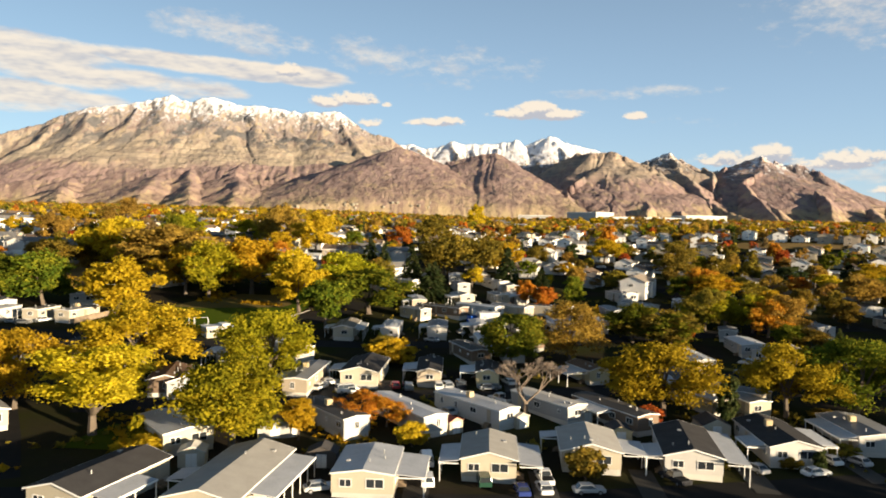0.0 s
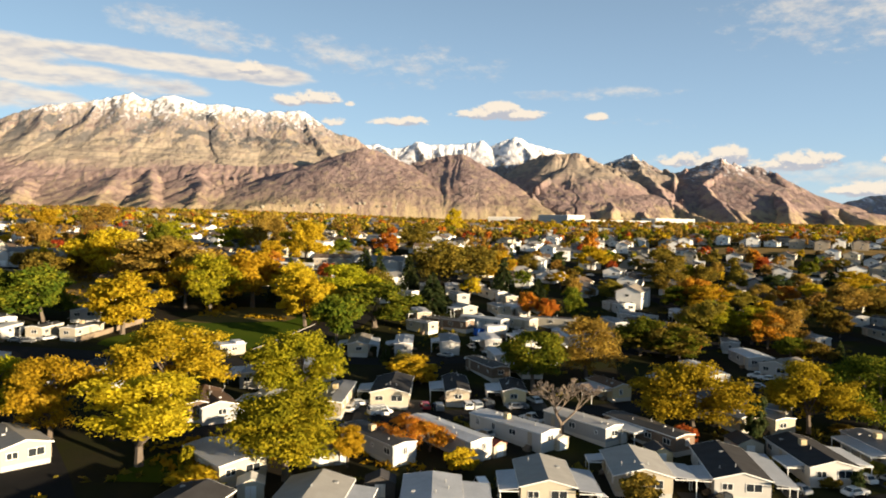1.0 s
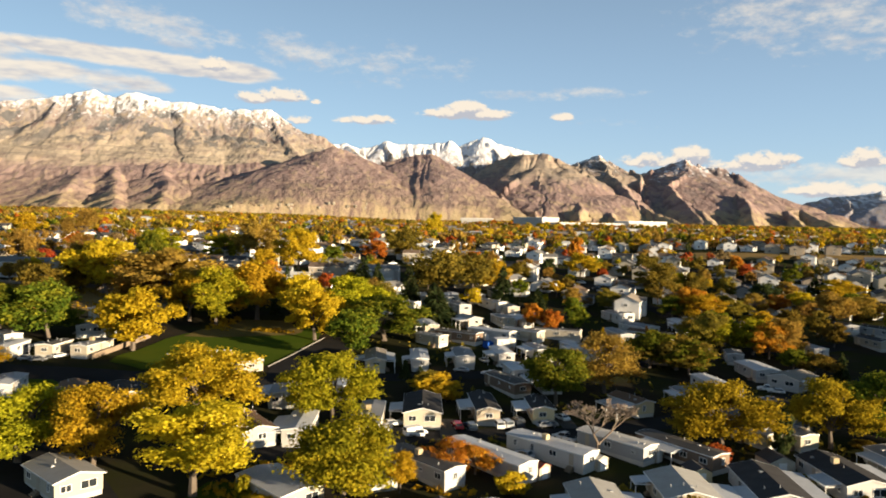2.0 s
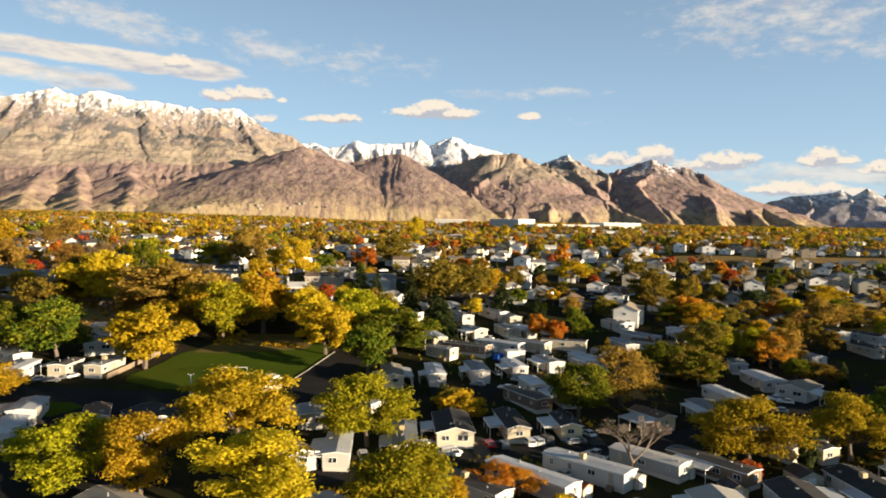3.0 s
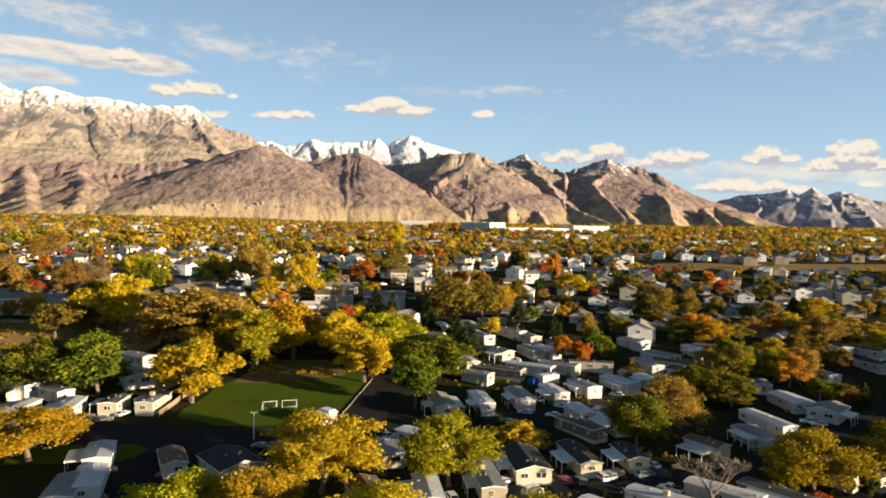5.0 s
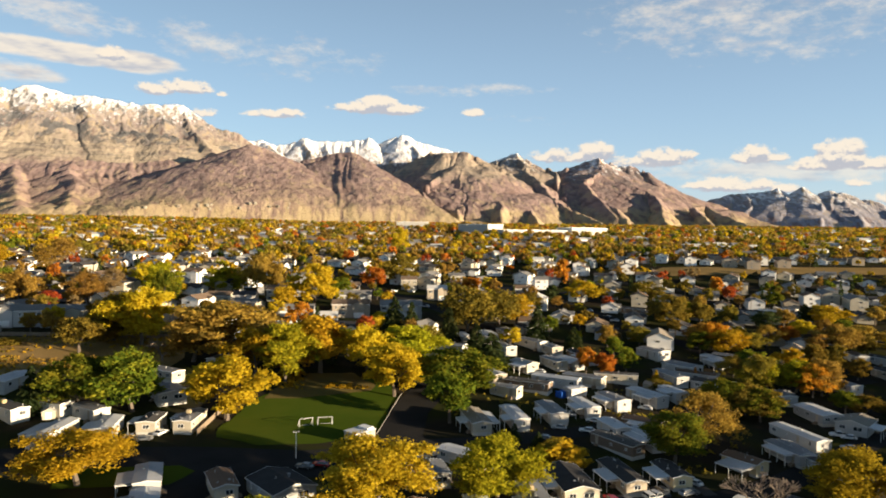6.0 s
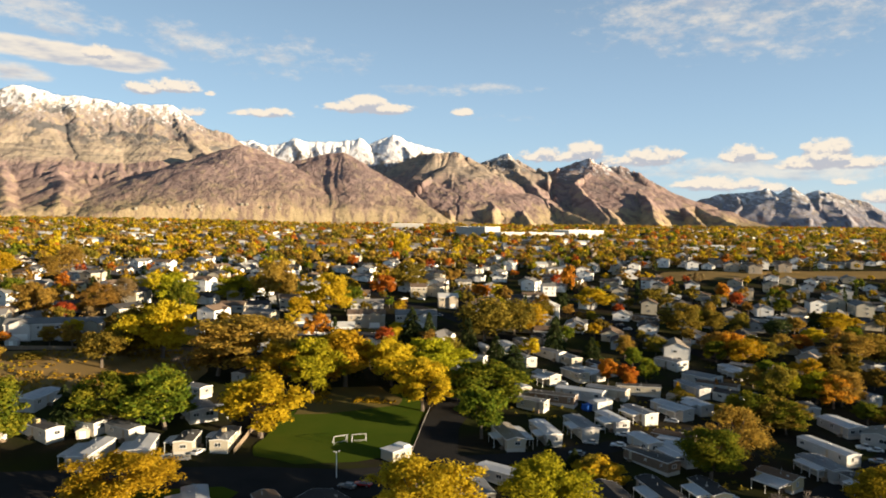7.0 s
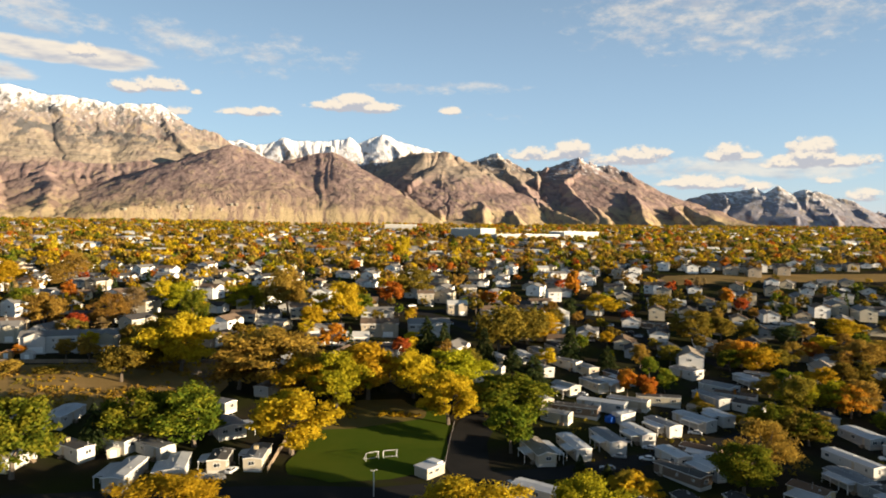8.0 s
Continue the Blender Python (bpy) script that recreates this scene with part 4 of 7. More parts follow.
def home(x, y, yaw, L, W, wall, roof, left_cover=None, right_cover=None, cooler=0):
    """A mobile home; (x, y) is the middle of its near end, and it runs away from there along its yaw."""
    rng = random.Random(int(x * 31 + y * 17))
    c = math.cos(radians(yaw)), math.sin(radians(yaw))
    mid = (x - c[1] * L / 2, y + c[0] * L / 2)
    TAKEN.append((mid[0], mid[1], L / 2))
    wide = W > 6
    words = f"{COLOUR_WORDS[wall]} {'double-wide' if wide else 'single-wide'} mobile home with {ROOF_WORDS[roof]}"
    if left_cover or right_cover:
        words += " and carport"
    ob = new("mobile_home")
    tagged(ob, words, "mobile home", group="mobile homes of the park")
    near, far = ground_z(x, y), ground_z(mid[0] * 2 - x, mid[1] * 2 - y)
    ob.matrix_basis = pose(x, y, (near + far) / 2, 0, 0, yaw)
    lo = -abs(far - near) / 2 - 0.5
    eave, rise = 2.95, W / 2 * (0.26 if "shingle" in roof else 0.13)
    bm = bmesh.new()
    box(bm, -W / 2 + 0.08, 0.08, lo, W / 2 - 0.08, L - 0.08, 0.62)
    part("skirting", bm, M_SKIRT, ob)
    bm = bmesh.new()
    prism(bm, [(-W / 2, 0.6), (W / 2, 0.6), (W / 2, eave), (0, eave + rise), (-W / 2, eave)], "y", 0, L)
    part("wall", bm, WALLS[wall], ob)
    over = 0.28 if "shingle" in roof else 0.12
    bm = bmesh.new()
    gable_roof(bm, W, L, eave, rise, over, 0.10)
    r = part("roof", bm, ROOFS[roof], ob)
    bm = bmesh.new()
    for yy in (-over - 0.03, L + over - 0.02):
        drop = rise * over / (W / 2)
        a = W / 2 + over
        prism(bm, [(-a, eave - drop - 0.07), (0, eave + rise - 0.07), (a, eave - drop - 0.07), (a, eave - drop + 0.105), (0, eave + rise + 0.105), (-a, eave - drop + 0.105)], "y", yy, yy + 0.05)
    for sx in (-1, 1):
        xx = sx * (W / 2 + over + 0.02)
        box(bm, xx - 0.02, -over, eave - drop - 0.06, xx + 0.02, L + over, eave - drop + 0.09)
    part("fascia", bm, M_TRIM, ob, "white fascia boards")
    # vents and stacks on the roof
    for k in range(rng.randint(2, 4)):
        px, py = rng.uniform(-W * 0.35, W * 0.35), rng.uniform(1, L - 1)
        top = eave + rise * (1 - abs(px) / (W / 2)) + 0.1
        bm = bmesh.new()
        if k == 0:
            box(bm, px - 0.25, py - 0.25, top - 0.1, px + 0.25, py + 0.25, top + 0.18, 0.03)
        else:
            tube(bm, (px, py, top - 0.1), (px, py, top + rng.uniform(0.3, 0.7)), 0.07, 0.07)
            box(bm, px - 0.11, py - 0.11, top + 0.02, px + 0.11, py + 0.11, top + 0.05)
        part("vent", bm, M_GALV, r)
    if cooler:
        py, px = L * 0.55, -W * 0.12
        top = eave + rise * (1 - abs(px) / (W / 2))
        bm = bmesh.new()
        box(bm, px - 0.5, py - 0.5, top + 0.15, px + 0.5, py + 0.5, top + 1.05, 0.04)
        unit = part("cooler", bm, M_COOLER, ob, "boxy evaporative cooler with louvred sides")
        for k in range(5):
            bm = bmesh.new()
            box(bm, px - 0.42, py - 0.53, top + 0.27 + k * 0.15, px + 0.42, py - 0.505, top + 0.33 + k * 0.15)
            part("louvre", bm, M_COOLER, unit)
        for sx in (-1, 1):
            bm = bmesh.new()
            box(bm, px + sx * 0.35 - 0.05, py - 0.4, top - 0.1, px + sx * 0.35 + 0.05, py + 0.4, top + 0.145)
            part("foot", bm, M_GALV, unit)
    # windows and doors
    if wide:
        for px in (-W * 0.27, W * 0.2):
            put_window("picture" if px > 0 else "wide", ob, pose(px, -0.02, 1.85))
    else:
        put_window(rng.choice(("wide", "tall")), ob, pose(rng.uniform(-0.6, 0.6), -0.02, 1.85))
    for sx, turn in ((-1, -90), (1, 90)):
        n = max(2, int(L / 3.6))
        door_at = rng.randrange(n)
        for k in range(n):
            py = L * (k + 0.5) / n + rng.uniform(-0.4, 0.4)
            if k == door_at:
                shared("door", DOOR, ob, pose(sx * (W / 2 + 0.02), py, 0.7, 0, 0, turn))
                bm = bmesh.new()
                for s in range(3):
                    box(bm, min(sx * (W / 2 + 0.05), sx * (W / 2 + 0.45 + 0.3 * (2 - s))), py - 0.6, lo, max(sx * (W / 2 + 0.05), sx * (W / 2 + 0.45 + 0.3 * (2 - s))), py + 0.6, 0.2 * (s + 1))
                part("steps", bm, M_WOOD, ob)
            else:
                put_window(rng.choice(("wide", "wide", "tall", "small")), ob, pose(sx * (W / 2 + 0.02), py, 1.9, 0, 0, turn))
    # carports and patio covers on posts
    for sx, cover in ((-1, left_cover), (1, right_cover)):
        if not cover:
            continue
        y0, y1, d = cover
        y1 = min(y1, L + 1)
        xa, xb = sx * (W / 2 + over + 0.06), sx * (W / 2 + over + d)
        za, zb = eave - 0.12 - drop, eave - 0.42 - drop
        bm = bmesh.new()
        prism(bm, [(xa, za), (xb, zb), (xb, zb + 0.12), (xa, za + 0.10)], "y", y0, y1)
        cv = part("carport_roof", bm, ROOFS["white_metal"], ob, "ribbed white metal carport roof")
        bm = bmesh.new()
        box(bm, min(xb, xb + sx * 0.06), y0, zb - 0.14, max(xb, xb + sx * 0.06), y1, zb + 0.13)
        box(bm, min(xa, xb), y0 - 0.05, zb - 0.12, max(xa, xb), y0, zb + 0.02)
        part("carport_beam", bm, M_TRIM, cv)
        n = max(2, int((y1 - y0) / 2.6) + 1)
        for k in range(n):
            py = y0 + 0.1 + (y1 - y0 - 0.2) * k / (n - 1)
            bm = bmesh.new()
            box(bm, xb - sx * 0.12 - 0.05, py - 0.05, lo, xb - sx * 0.12 + 0.05, py + 0.05, zb)
            part("post", bm, M_TRIM, ob)
    return ob


def shed(x, y, yaw, W, L, wall, roof):
    TAKEN.append((x, y, 2.5))
    ob = tagged(new("shed"), f"small {COLOUR_WORDS[wall]} garden shed with a {ROOF_WORDS[roof]}", "shed", group="sheds")
    ob.matrix_basis = pose(x, y, ground_z(x, y), 0, 0, yaw)
    bm = bmesh.new()
    prism(bm, [(-W / 2, -0.3), (W / 2, -0.3), (W / 2, 2.0), (0, 2.0 + W * 0.22), (-W / 2, 2.0)], "y", 0, L)
    part("wall", bm, WALLS[wall], ob)
    bm = bmesh.new()
    gable_roof(bm, W, L, 2.0, W * 0.22, 0.15, 0.08)
    part("roof", bm, ROOFS[roof], ob)
    bm = bmesh.new()
    for k in (-1, 1):
        box(bm, k * 0.36 - 0.34, -0.05, 0.02, k * 0.36 + 0.34, 0.02, 1.85, 0.01)
    part("door", bm, M_TRIM, ob)


# ---------- houses on the slope ----------
def build_house(x, y, z, yaw, W, D, storeys, wall, roof, seed):
    """A house with its front towards the lane, ridge along its front."""
    rng = random.Random(seed)
    eave = 2.7 * storeys + 0.3
    rise = D / 2 * 0.42
    ob = tagged(new("house"), f"{COLOUR_WORDS[wall]} {'two-storey' if storeys == 2 else 'single-storey'} house with a {ROOF_WORDS[roof]}", "house", group="houses on the slope")
    ob.matrix_basis = pose(x, y, z, 0, 0, yaw)
    bm = bmesh.new()
    prism(bm, [(-D / 2, -1.5), (D / 2, -1.5), (D / 2, eave), (0, eave + rise), (-D / 2, eave)], "x", -W / 2, W / 2)
    wl = part("wall", bm, WALLS[wall], ob)
    bm = bmesh.new()
    a, drop = D / 2 + 0.45, rise * 0.45 / (D / 2)
    prism(bm, [(-a, eave - drop), (0, eave + rise), (a, eave - drop), (a, eave - drop + 0.16), (0, eave + rise + 0.16), (-a, eave - drop + 0.16)], "x", -W / 2 - 0.35, W / 2 + 0.35)
    rf = part("roof", bm, ROOFS[roof], ob)
    for sy in (-1, 1):
        bm = bmesh.new()
        box(bm, -W / 2 - 0.35, sy * (a + 0.04) - 0.04, eave - drop - 0.08, W / 2 + 0.35, sy * (a + 0.04) + 0.04, eave - drop + 0.15)
        part("gutter", bm, M_TRIM, rf)
    # a gabled front bay on wider houses
    if W > 9:
        bx, bw = rng.choice((-1, 1)) * W * 0.22, W * 0.36
        bm = bmesh.new()
        prism(bm, [(bx - bw / 2, -1.5), (bx + bw / 2, -1.5), (bx + bw / 2, eave), (bx, eave + bw * 0.2), (bx - bw / 2, eave)], "y", -D / 2 - 1.2, -D / 2 + 1)
        part("bay", bm, WALLS[wall], ob)
        bm = bmesh.new()
        o = bw / 2 + 0.35
        prism(bm, [(bx - o, eave - 0.14), (bx, eave + bw * 0.2), (bx + o, eave - 0.14), (bx + o, eave + 0.02), (bx, eave + bw * 0.2 + 0.16), (bx - o, eave + 0.02)], "y", -D / 2 - 1.5, 0)
        part("bay_roof", bm, ROOFS[roof], ob)
        bm = bmesh.new()
        box(bm, bx - bw * 0.38, -D / 2 - 1.26, 0.05, bx + bw * 0.38, -D / 2 - 1.18, 2.2, 0.01)
        for k in range(3):
            box(bm, bx - bw * 0.36, -D / 2 - 1.285, 0.65 + k * 0.5, bx + bw * 0.36, -D / 2 - 1.26, 0.69 + k * 0.5)
        part("garage_door", bm, M_TRIM, ob, "white sectional garage door")
    else:
        bx, bw = 99, 0
    n = max(2, int(W / 3))
    for fl in range(storeys):
        for k in range(n):
            px = -W / 2 + W * (k + 0.5) / n
            if abs(px - bx) < bw / 2 + 0.8:
                continue
            put_window(rng.choice(("wide", "tall", "picture")), ob, pose(px, -D / 2 - 0.02, 1.6 + 2.7 * fl))
        for sx, turn in ((-1, -90), (1, 90)):
            put_window("wide", ob, pose(sx * (W / 2 + 0.02), rng.uniform(-1.5, 1.5), 1.6 + 2.7 * fl, 0, 0, turn))
    if rng.random() < 0.6:
        px = rng.uniform(-W * 0.3, W * 0.3)
        bm = bmesh.new()
        box(bm, px - 0.35, 0.3, eave, px + 0.35, 1.0, eave + rise + 0.9, 0.03)
        part("chimney", bm, M_CONCRETE, ob)
    return ob


def house(x, y, yaw, W, D, storeys, wall, roof):
    TAKEN.append((x, y + D / 2, W / 2 + 1))
    c = math.cos(radians(yaw)), math.sin(radians(yaw))
    hx, hy = x - c[1] * D / 2, y + c[0] * D / 2
    return build_house(hx, hy, ground_z(hx, hy), yaw, W, D, storeys, wall, roof, int(x * 13 + y))


# ---------- trees ----------
def crown_mesh(name, seed, clumps, per, leaf, shape):
    """Leaves in clumps on an open crown, for a tree 10 m high and 9 m across."""
    rng = np.random.default_rng(seed)
    quads, centres = [], []
    # boughs: the clumps gather round them, with gaps between
    boughs = rng.normal(size=(20, 3)) * (1, 1, 0)
    boughs[:, 2] = np.linspace(-0.8, 0.86, 20)
    boughs[:, :2] *= (np.sqrt(1 - boughs[:, 2] ** 2) / np.linalg.norm(boughs[:, :2], axis=1))[:, None]
    boughs *= rng.uniform(0.60, 0.80, (20, 1))
    lobed = shape not in ("column", "shrub", "willow")
    for _ in range(clumps):
        while True:
            if lobed:
                out = rng.normal(size=3)
                out = out / np.linalg.norm(out)
                out[2] = abs(out[2]) if rng.random() < 0.6 else out[2]
                p = boughs[rng.integers(20)] + out * rng.uniform(0.1, 0.36)
            else:
                p = rng.uniform(-1, 1, 3)
            q = np.linalg.norm(p)
            if 0.4 < q <= 1.08:
                break
        if shape == "round":
            c, r = p * (3.4, 3.4, 3.9) + (0, 0, 5.6), rng.uniform(0.65, 1.05)
        elif shape == "tall":
            k = 1 - 0.35 * max(0, p[2])
            c, r = p * (3.5 * k, 3.5 * k, 4.2) + (0, 0, 5.1), rng.uniform(0.65, 1.05)
        elif shape == "willow":
            c, r = p * (3.6, 3.6, 3.6) + (0, 0, 5.6), rng.uniform(0.8, 1.2)
        elif shape == "column":
            c, r = p * (3.3, 3.3, 4.4) + (0, 0, 5.0), rng.uniform(0.9, 1.3)
        elif shape == "shrub":
            c, r = p * (3.6, 3.6, 3.9) + (0, 0, 5.2), rng.uniform(0.9, 1.5)
        else:       # broad, spreading crown with uneven lobes
            lobe = 1 + 0.22 * math.sin(3 * math.atan2(p[1], p[0]) + seed) + 0.12 * math.sin(5 * math.atan2(p[1], p[0]) + 2 * seed)
            if shape == "high":
                p[2] = 0.45 + 0.75 * p[2]
            c, r = p * (3.8 * lobe * (1.06 if p[2] < 0.3 else 0.92), 3.8 * lobe * (1.06 if p[2] < 0.3 else 0.92), 4.4) + (0, 0, 5.1), rng.uniform(0.6, 1.05)
        centres.append(c)
        n = rng.normal(size=(per, 3))
        n /= np.linalg.norm(n, axis=1)[:, None]
        n[:, 2] = np.abs(n[:, 2]) * rng.choice((1, 1, 1, -0.6), per)
        pos = c + n * r * rng.uniform(0.35, 1.35, (per, 1)) * (1, 1, 1.25 if shape == "willow" else 0.75)
        d = n + rng.normal(size=(per, 3)) * 0.55
        d /= np.linalg.norm(d, axis=1)[:, None]
        u = np.cross(d, rng.normal(size=(per, 3)))
        u /= np.linalg.norm(u, axis=1)[:, None]
        v = np.cross(d, u)
        s = leaf * rng.uniform(0.6, 1.35, (per, 1))
        quads.append(np.stack([pos + u * s, pos + v * s * 0.6, pos - u * s, pos - v * s * 0.6], 1))
    co = np.concatenate(quads).reshape(-1, 3)
    me = bpy.data.meshes.new(name)
    me.from_pydata(co.tolist(), [], np.arange(len(co)).reshape(-1, 4).tolist())
    me.update()
    me.materials.append(LEAVES["gold"])
    return me, centres


def trunk_mesh(centres, limbs, seed, fork=2.4, thick=0.26, sides=6):
    rng = random.Random(seed)
    bm = bmesh.new()
    top = Vector((rng.uniform(-0.2, 0.2), rng.uniform(-0.2, 0.2), fork))
    tube(bm, (0, 0, -0.6), (0, 0, 0.25), thick * 1.5, thick, sides)
    tube(bm, (0, 0, 0.25), top, thick, thick * 0.75, sides)
    for c in rng.sample(list(centres), min(limbs, len(centres))):
        c = Vector(c)
        knee = top.lerp(c, 0.45) + Vector((rng.uniform(-0.3, 0.3), rng.uniform(-0.3, 0.3), 0.3))
        tube(bm, top, knee, thick * 0.5, thick * 0.3, 5)
        tube(bm, knee, c, thick * 0.3, 0.03, 4)
    me = bpy.data.meshes.new("trunk")
    bm.to_mesh(me)
    bm.free()
    me.materials.append(M_BARK)
    return me


def conifer_meshes(name, seed, tiers, per, leaf):
    rng = np.random.default_rng(seed)
    quads = []
    for k in range(tiers):
        z = 0.8 + 9.0 * k / tiers
        R = 4.3 * (1 - k / tiers) ** 0.85 + 0.25
        boughs = max(5, int(per * R / 4.5))
        for b in range(boughs):
            a = rng.uniform(0, 2 * math.pi)
            rad = R * rng.uniform(0.8, 1.1)
            for s in np.linspace(0.25, 1, 6):
                p = np.array((math.cos(a) * rad * s, math.sin(a) * rad * s, z - 0.9 * s * s * R / 4 + rng.normal() * 0.1))
                u = np.array((math.cos(a), math.sin(a), -0.35)) * leaf
                v = np.array((-math.sin(a), math.cos(a), rng.normal() * 0.5)) * leaf * 0.7
                quads.append(np.stack([p + u, p + v, p - u, p - v]))
    co = np.concatenate(quads).reshape(-1, 3)
    me = bpy.data.meshes.new(name)
    me.from_pydata(co.tolist(), [], np.arange(len(co)).reshape(-1, 4).tolist())
    me.update()
    me.materials.append(LEAVES["fir"])
    bm = bmesh.new()
    tube(bm, (0, 0, -0.6), (0, 0, 9.6), 0.28, 0.03, 6)
    tr = bpy.data.meshes.new("trunk")
    bm.to_mesh(tr)
    bm.free()
    tr.materials.append(M_BARK)
    return me, tr


def bare_meshes(seed):
    """A leafless tree: limbs that fork five times."""
    rng = random.Random(seed)
    big, fine = bmesh.new(), bmesh.new()

    def grow(p, d, length, r, level):
        q = p + d * length
        tube(big if level < 2 else fine, p, q, max(r, 0.034), max(r * 0.6, 0.026), 5 if level < 2 else 3)
        if level == 6:
            return
        for _ in range(3):
            e = (d + Vector((rng.uniform(-1, 1), rng.uniform(-1, 1), rng.uniform(-0.35, 0.75))) * 0.75).normalized()
            grow(q, e, length * rng.uniform(0.58, 0.8), r * 0.55, level + 1)
    tube(big, (0, 0, -0.6), (0, 0, 2.0), 0.3, 0.25, 6)
    for k in range(3):
        grow(Vector((0, 0, 1.9)), Vector((math.cos(k * 2.1), math.sin(k * 2.1), 1.3)).normalized(), 2.3, 0.16, 1)
    out = []
    for nm, bm, m in (("trunk", big, M_PALE_BARK), ("crown", fine, M_PALE_BARK)):
        me = bpy.data.meshes.new(nm)
        bm.to_mesh(me)
        bm.free()
        me.materials.append(m)
        out.append(me)
    return out


TREES = {}
for key, shape, seed, clumps, per, leaf in (
        ("broad", "broad", 1, 180, 105, 0.15), ("broad2", "broad", 2, 180, 105, 0.15), ("high", "high", 9, 190, 110, 0.145), ("tall", "tall", 3, 190, 115, 0.145), ("round", "round", 4, 130, 105, 0.175),
        ("willow", "willow", 5, 100, 50, 0.30), ("airy", "broad", 6, 170, 56, 0.15), ("column", "column", 7, 60, 60, 0.5), ("shrub", "shrub", 8, 50, 60, 0.6)):
    crown, cs = crown_mesh("crown", seed, clumps, per, leaf, shape)
    TREES[key] = (crown, trunk_mesh(cs, 22 if key == "airy" else 14, seed, 0.5 if key == "shrub" else 2.4, 0.26))
for key, seed, clumps, per, leaf, shape in (("mid1", 11, 56, 30, 0.42, "broad"), ("mid2", 12, 56, 30, 0.42, "round"), ("mid3", 13, 52, 30, 0.42, "tall"), ("far1", 18, 26, 14, 0.78, "broad"), ("far2", 19, 26, 14, 0.78, "round"), ("broad lite", 14, 130, 70, 0.225, "broad"), ("broad2 lite", 15, 130, 70, 0.225, "broad"), ("tall lite", 16, 130, 70, 0.225, "tall"), ("round lite", 17, 110, 62, 0.26, "round")):
    crown, cs = crown_mesh("crown", seed, clumps, per, leaf, shape)
    TREES[key] = (crown, trunk_mesh(cs, 5, seed, sides=5))
TREES["conifer"] = conifer_meshes("crown", 21, 22, 22, 0.42)
TREES["midfir"] = conifer_meshes("crown", 22, 11, 9, 0.75)
_t, _c = bare_meshes(31)
TREES["bare"] = (_c, _t)
LEAF_WORDS = {"oldgold": "dull gold and olive leaves", "yellow": "bright yellow autumn leaves", "goldenyellow": "golden yellow autumn leaves", "gold": "gold autumn leaves", "yellowgreen": "leaves turning from green to yellow", "green": "dark green leaves",
              "olive": "olive green leaves", "brownorange": "brown and orange autumn leaves", "graybrown": "dull brown leaves", "orange": "orange autumn leaves", "red": "red autumn leaves", "fir": "dark green needles", "graytwig": "bare grey twigs"}
KIND_WORDS = {"high": "spreading tree on a forked trunk", "broad": "spreading broadleaf tree", "broad2": "wide broadleaf tree", "tall": "tall full broadleaf tree", "round": "round-crowned tree", "willow": "dense drooping tree", "airy": "thin-leaved tree", "column": "narrow columnar tree",
              "shrub": "low dense shrub", "mid1": "broadleaf tree", "mid2": "round-crowned tree", "mid3": "tall broadleaf tree", "conifer": "conifer", "midfir": "conifer", "bare": "leafless tree"}
TREE_AT = []


def tree(kind, x, y, h, r, leaves, group="trees of the park"):
    crown, trunk = TREES.get(kind + " lite" if y > 172 or y < 85 else kind, TREES[kind])
    name = "shrub" if kind == "shrub" else "tree"
    ob = tagged(new(name), f"{KIND_WORDS[kind]} with {LEAF_WORDS[leaves]}", name, group=group)
    turn = random.Random(int(x * 7 + y * 3)).uniform(0, 360)
    k = 4.3 if kind in ("conifer", "column", "shrub", "midfir", "bare", "willow") else 3.75
    ob.matrix_basis = pose(x, y, ground_z(x, y), 0, 0, turn) @ Matrix.Diagonal((r / k, r / k, h / 10, 1))
    shared("trunk", trunk, ob, Matrix())
    c = shared("crown", crown, ob, Matrix())
    if leaves in LEAVES:
        c.material_slots[0].link = "OBJECT"
        c.material_slots[0].material = LEAVES[leaves]
    TREE_AT.append((x, y, r))
    return ob


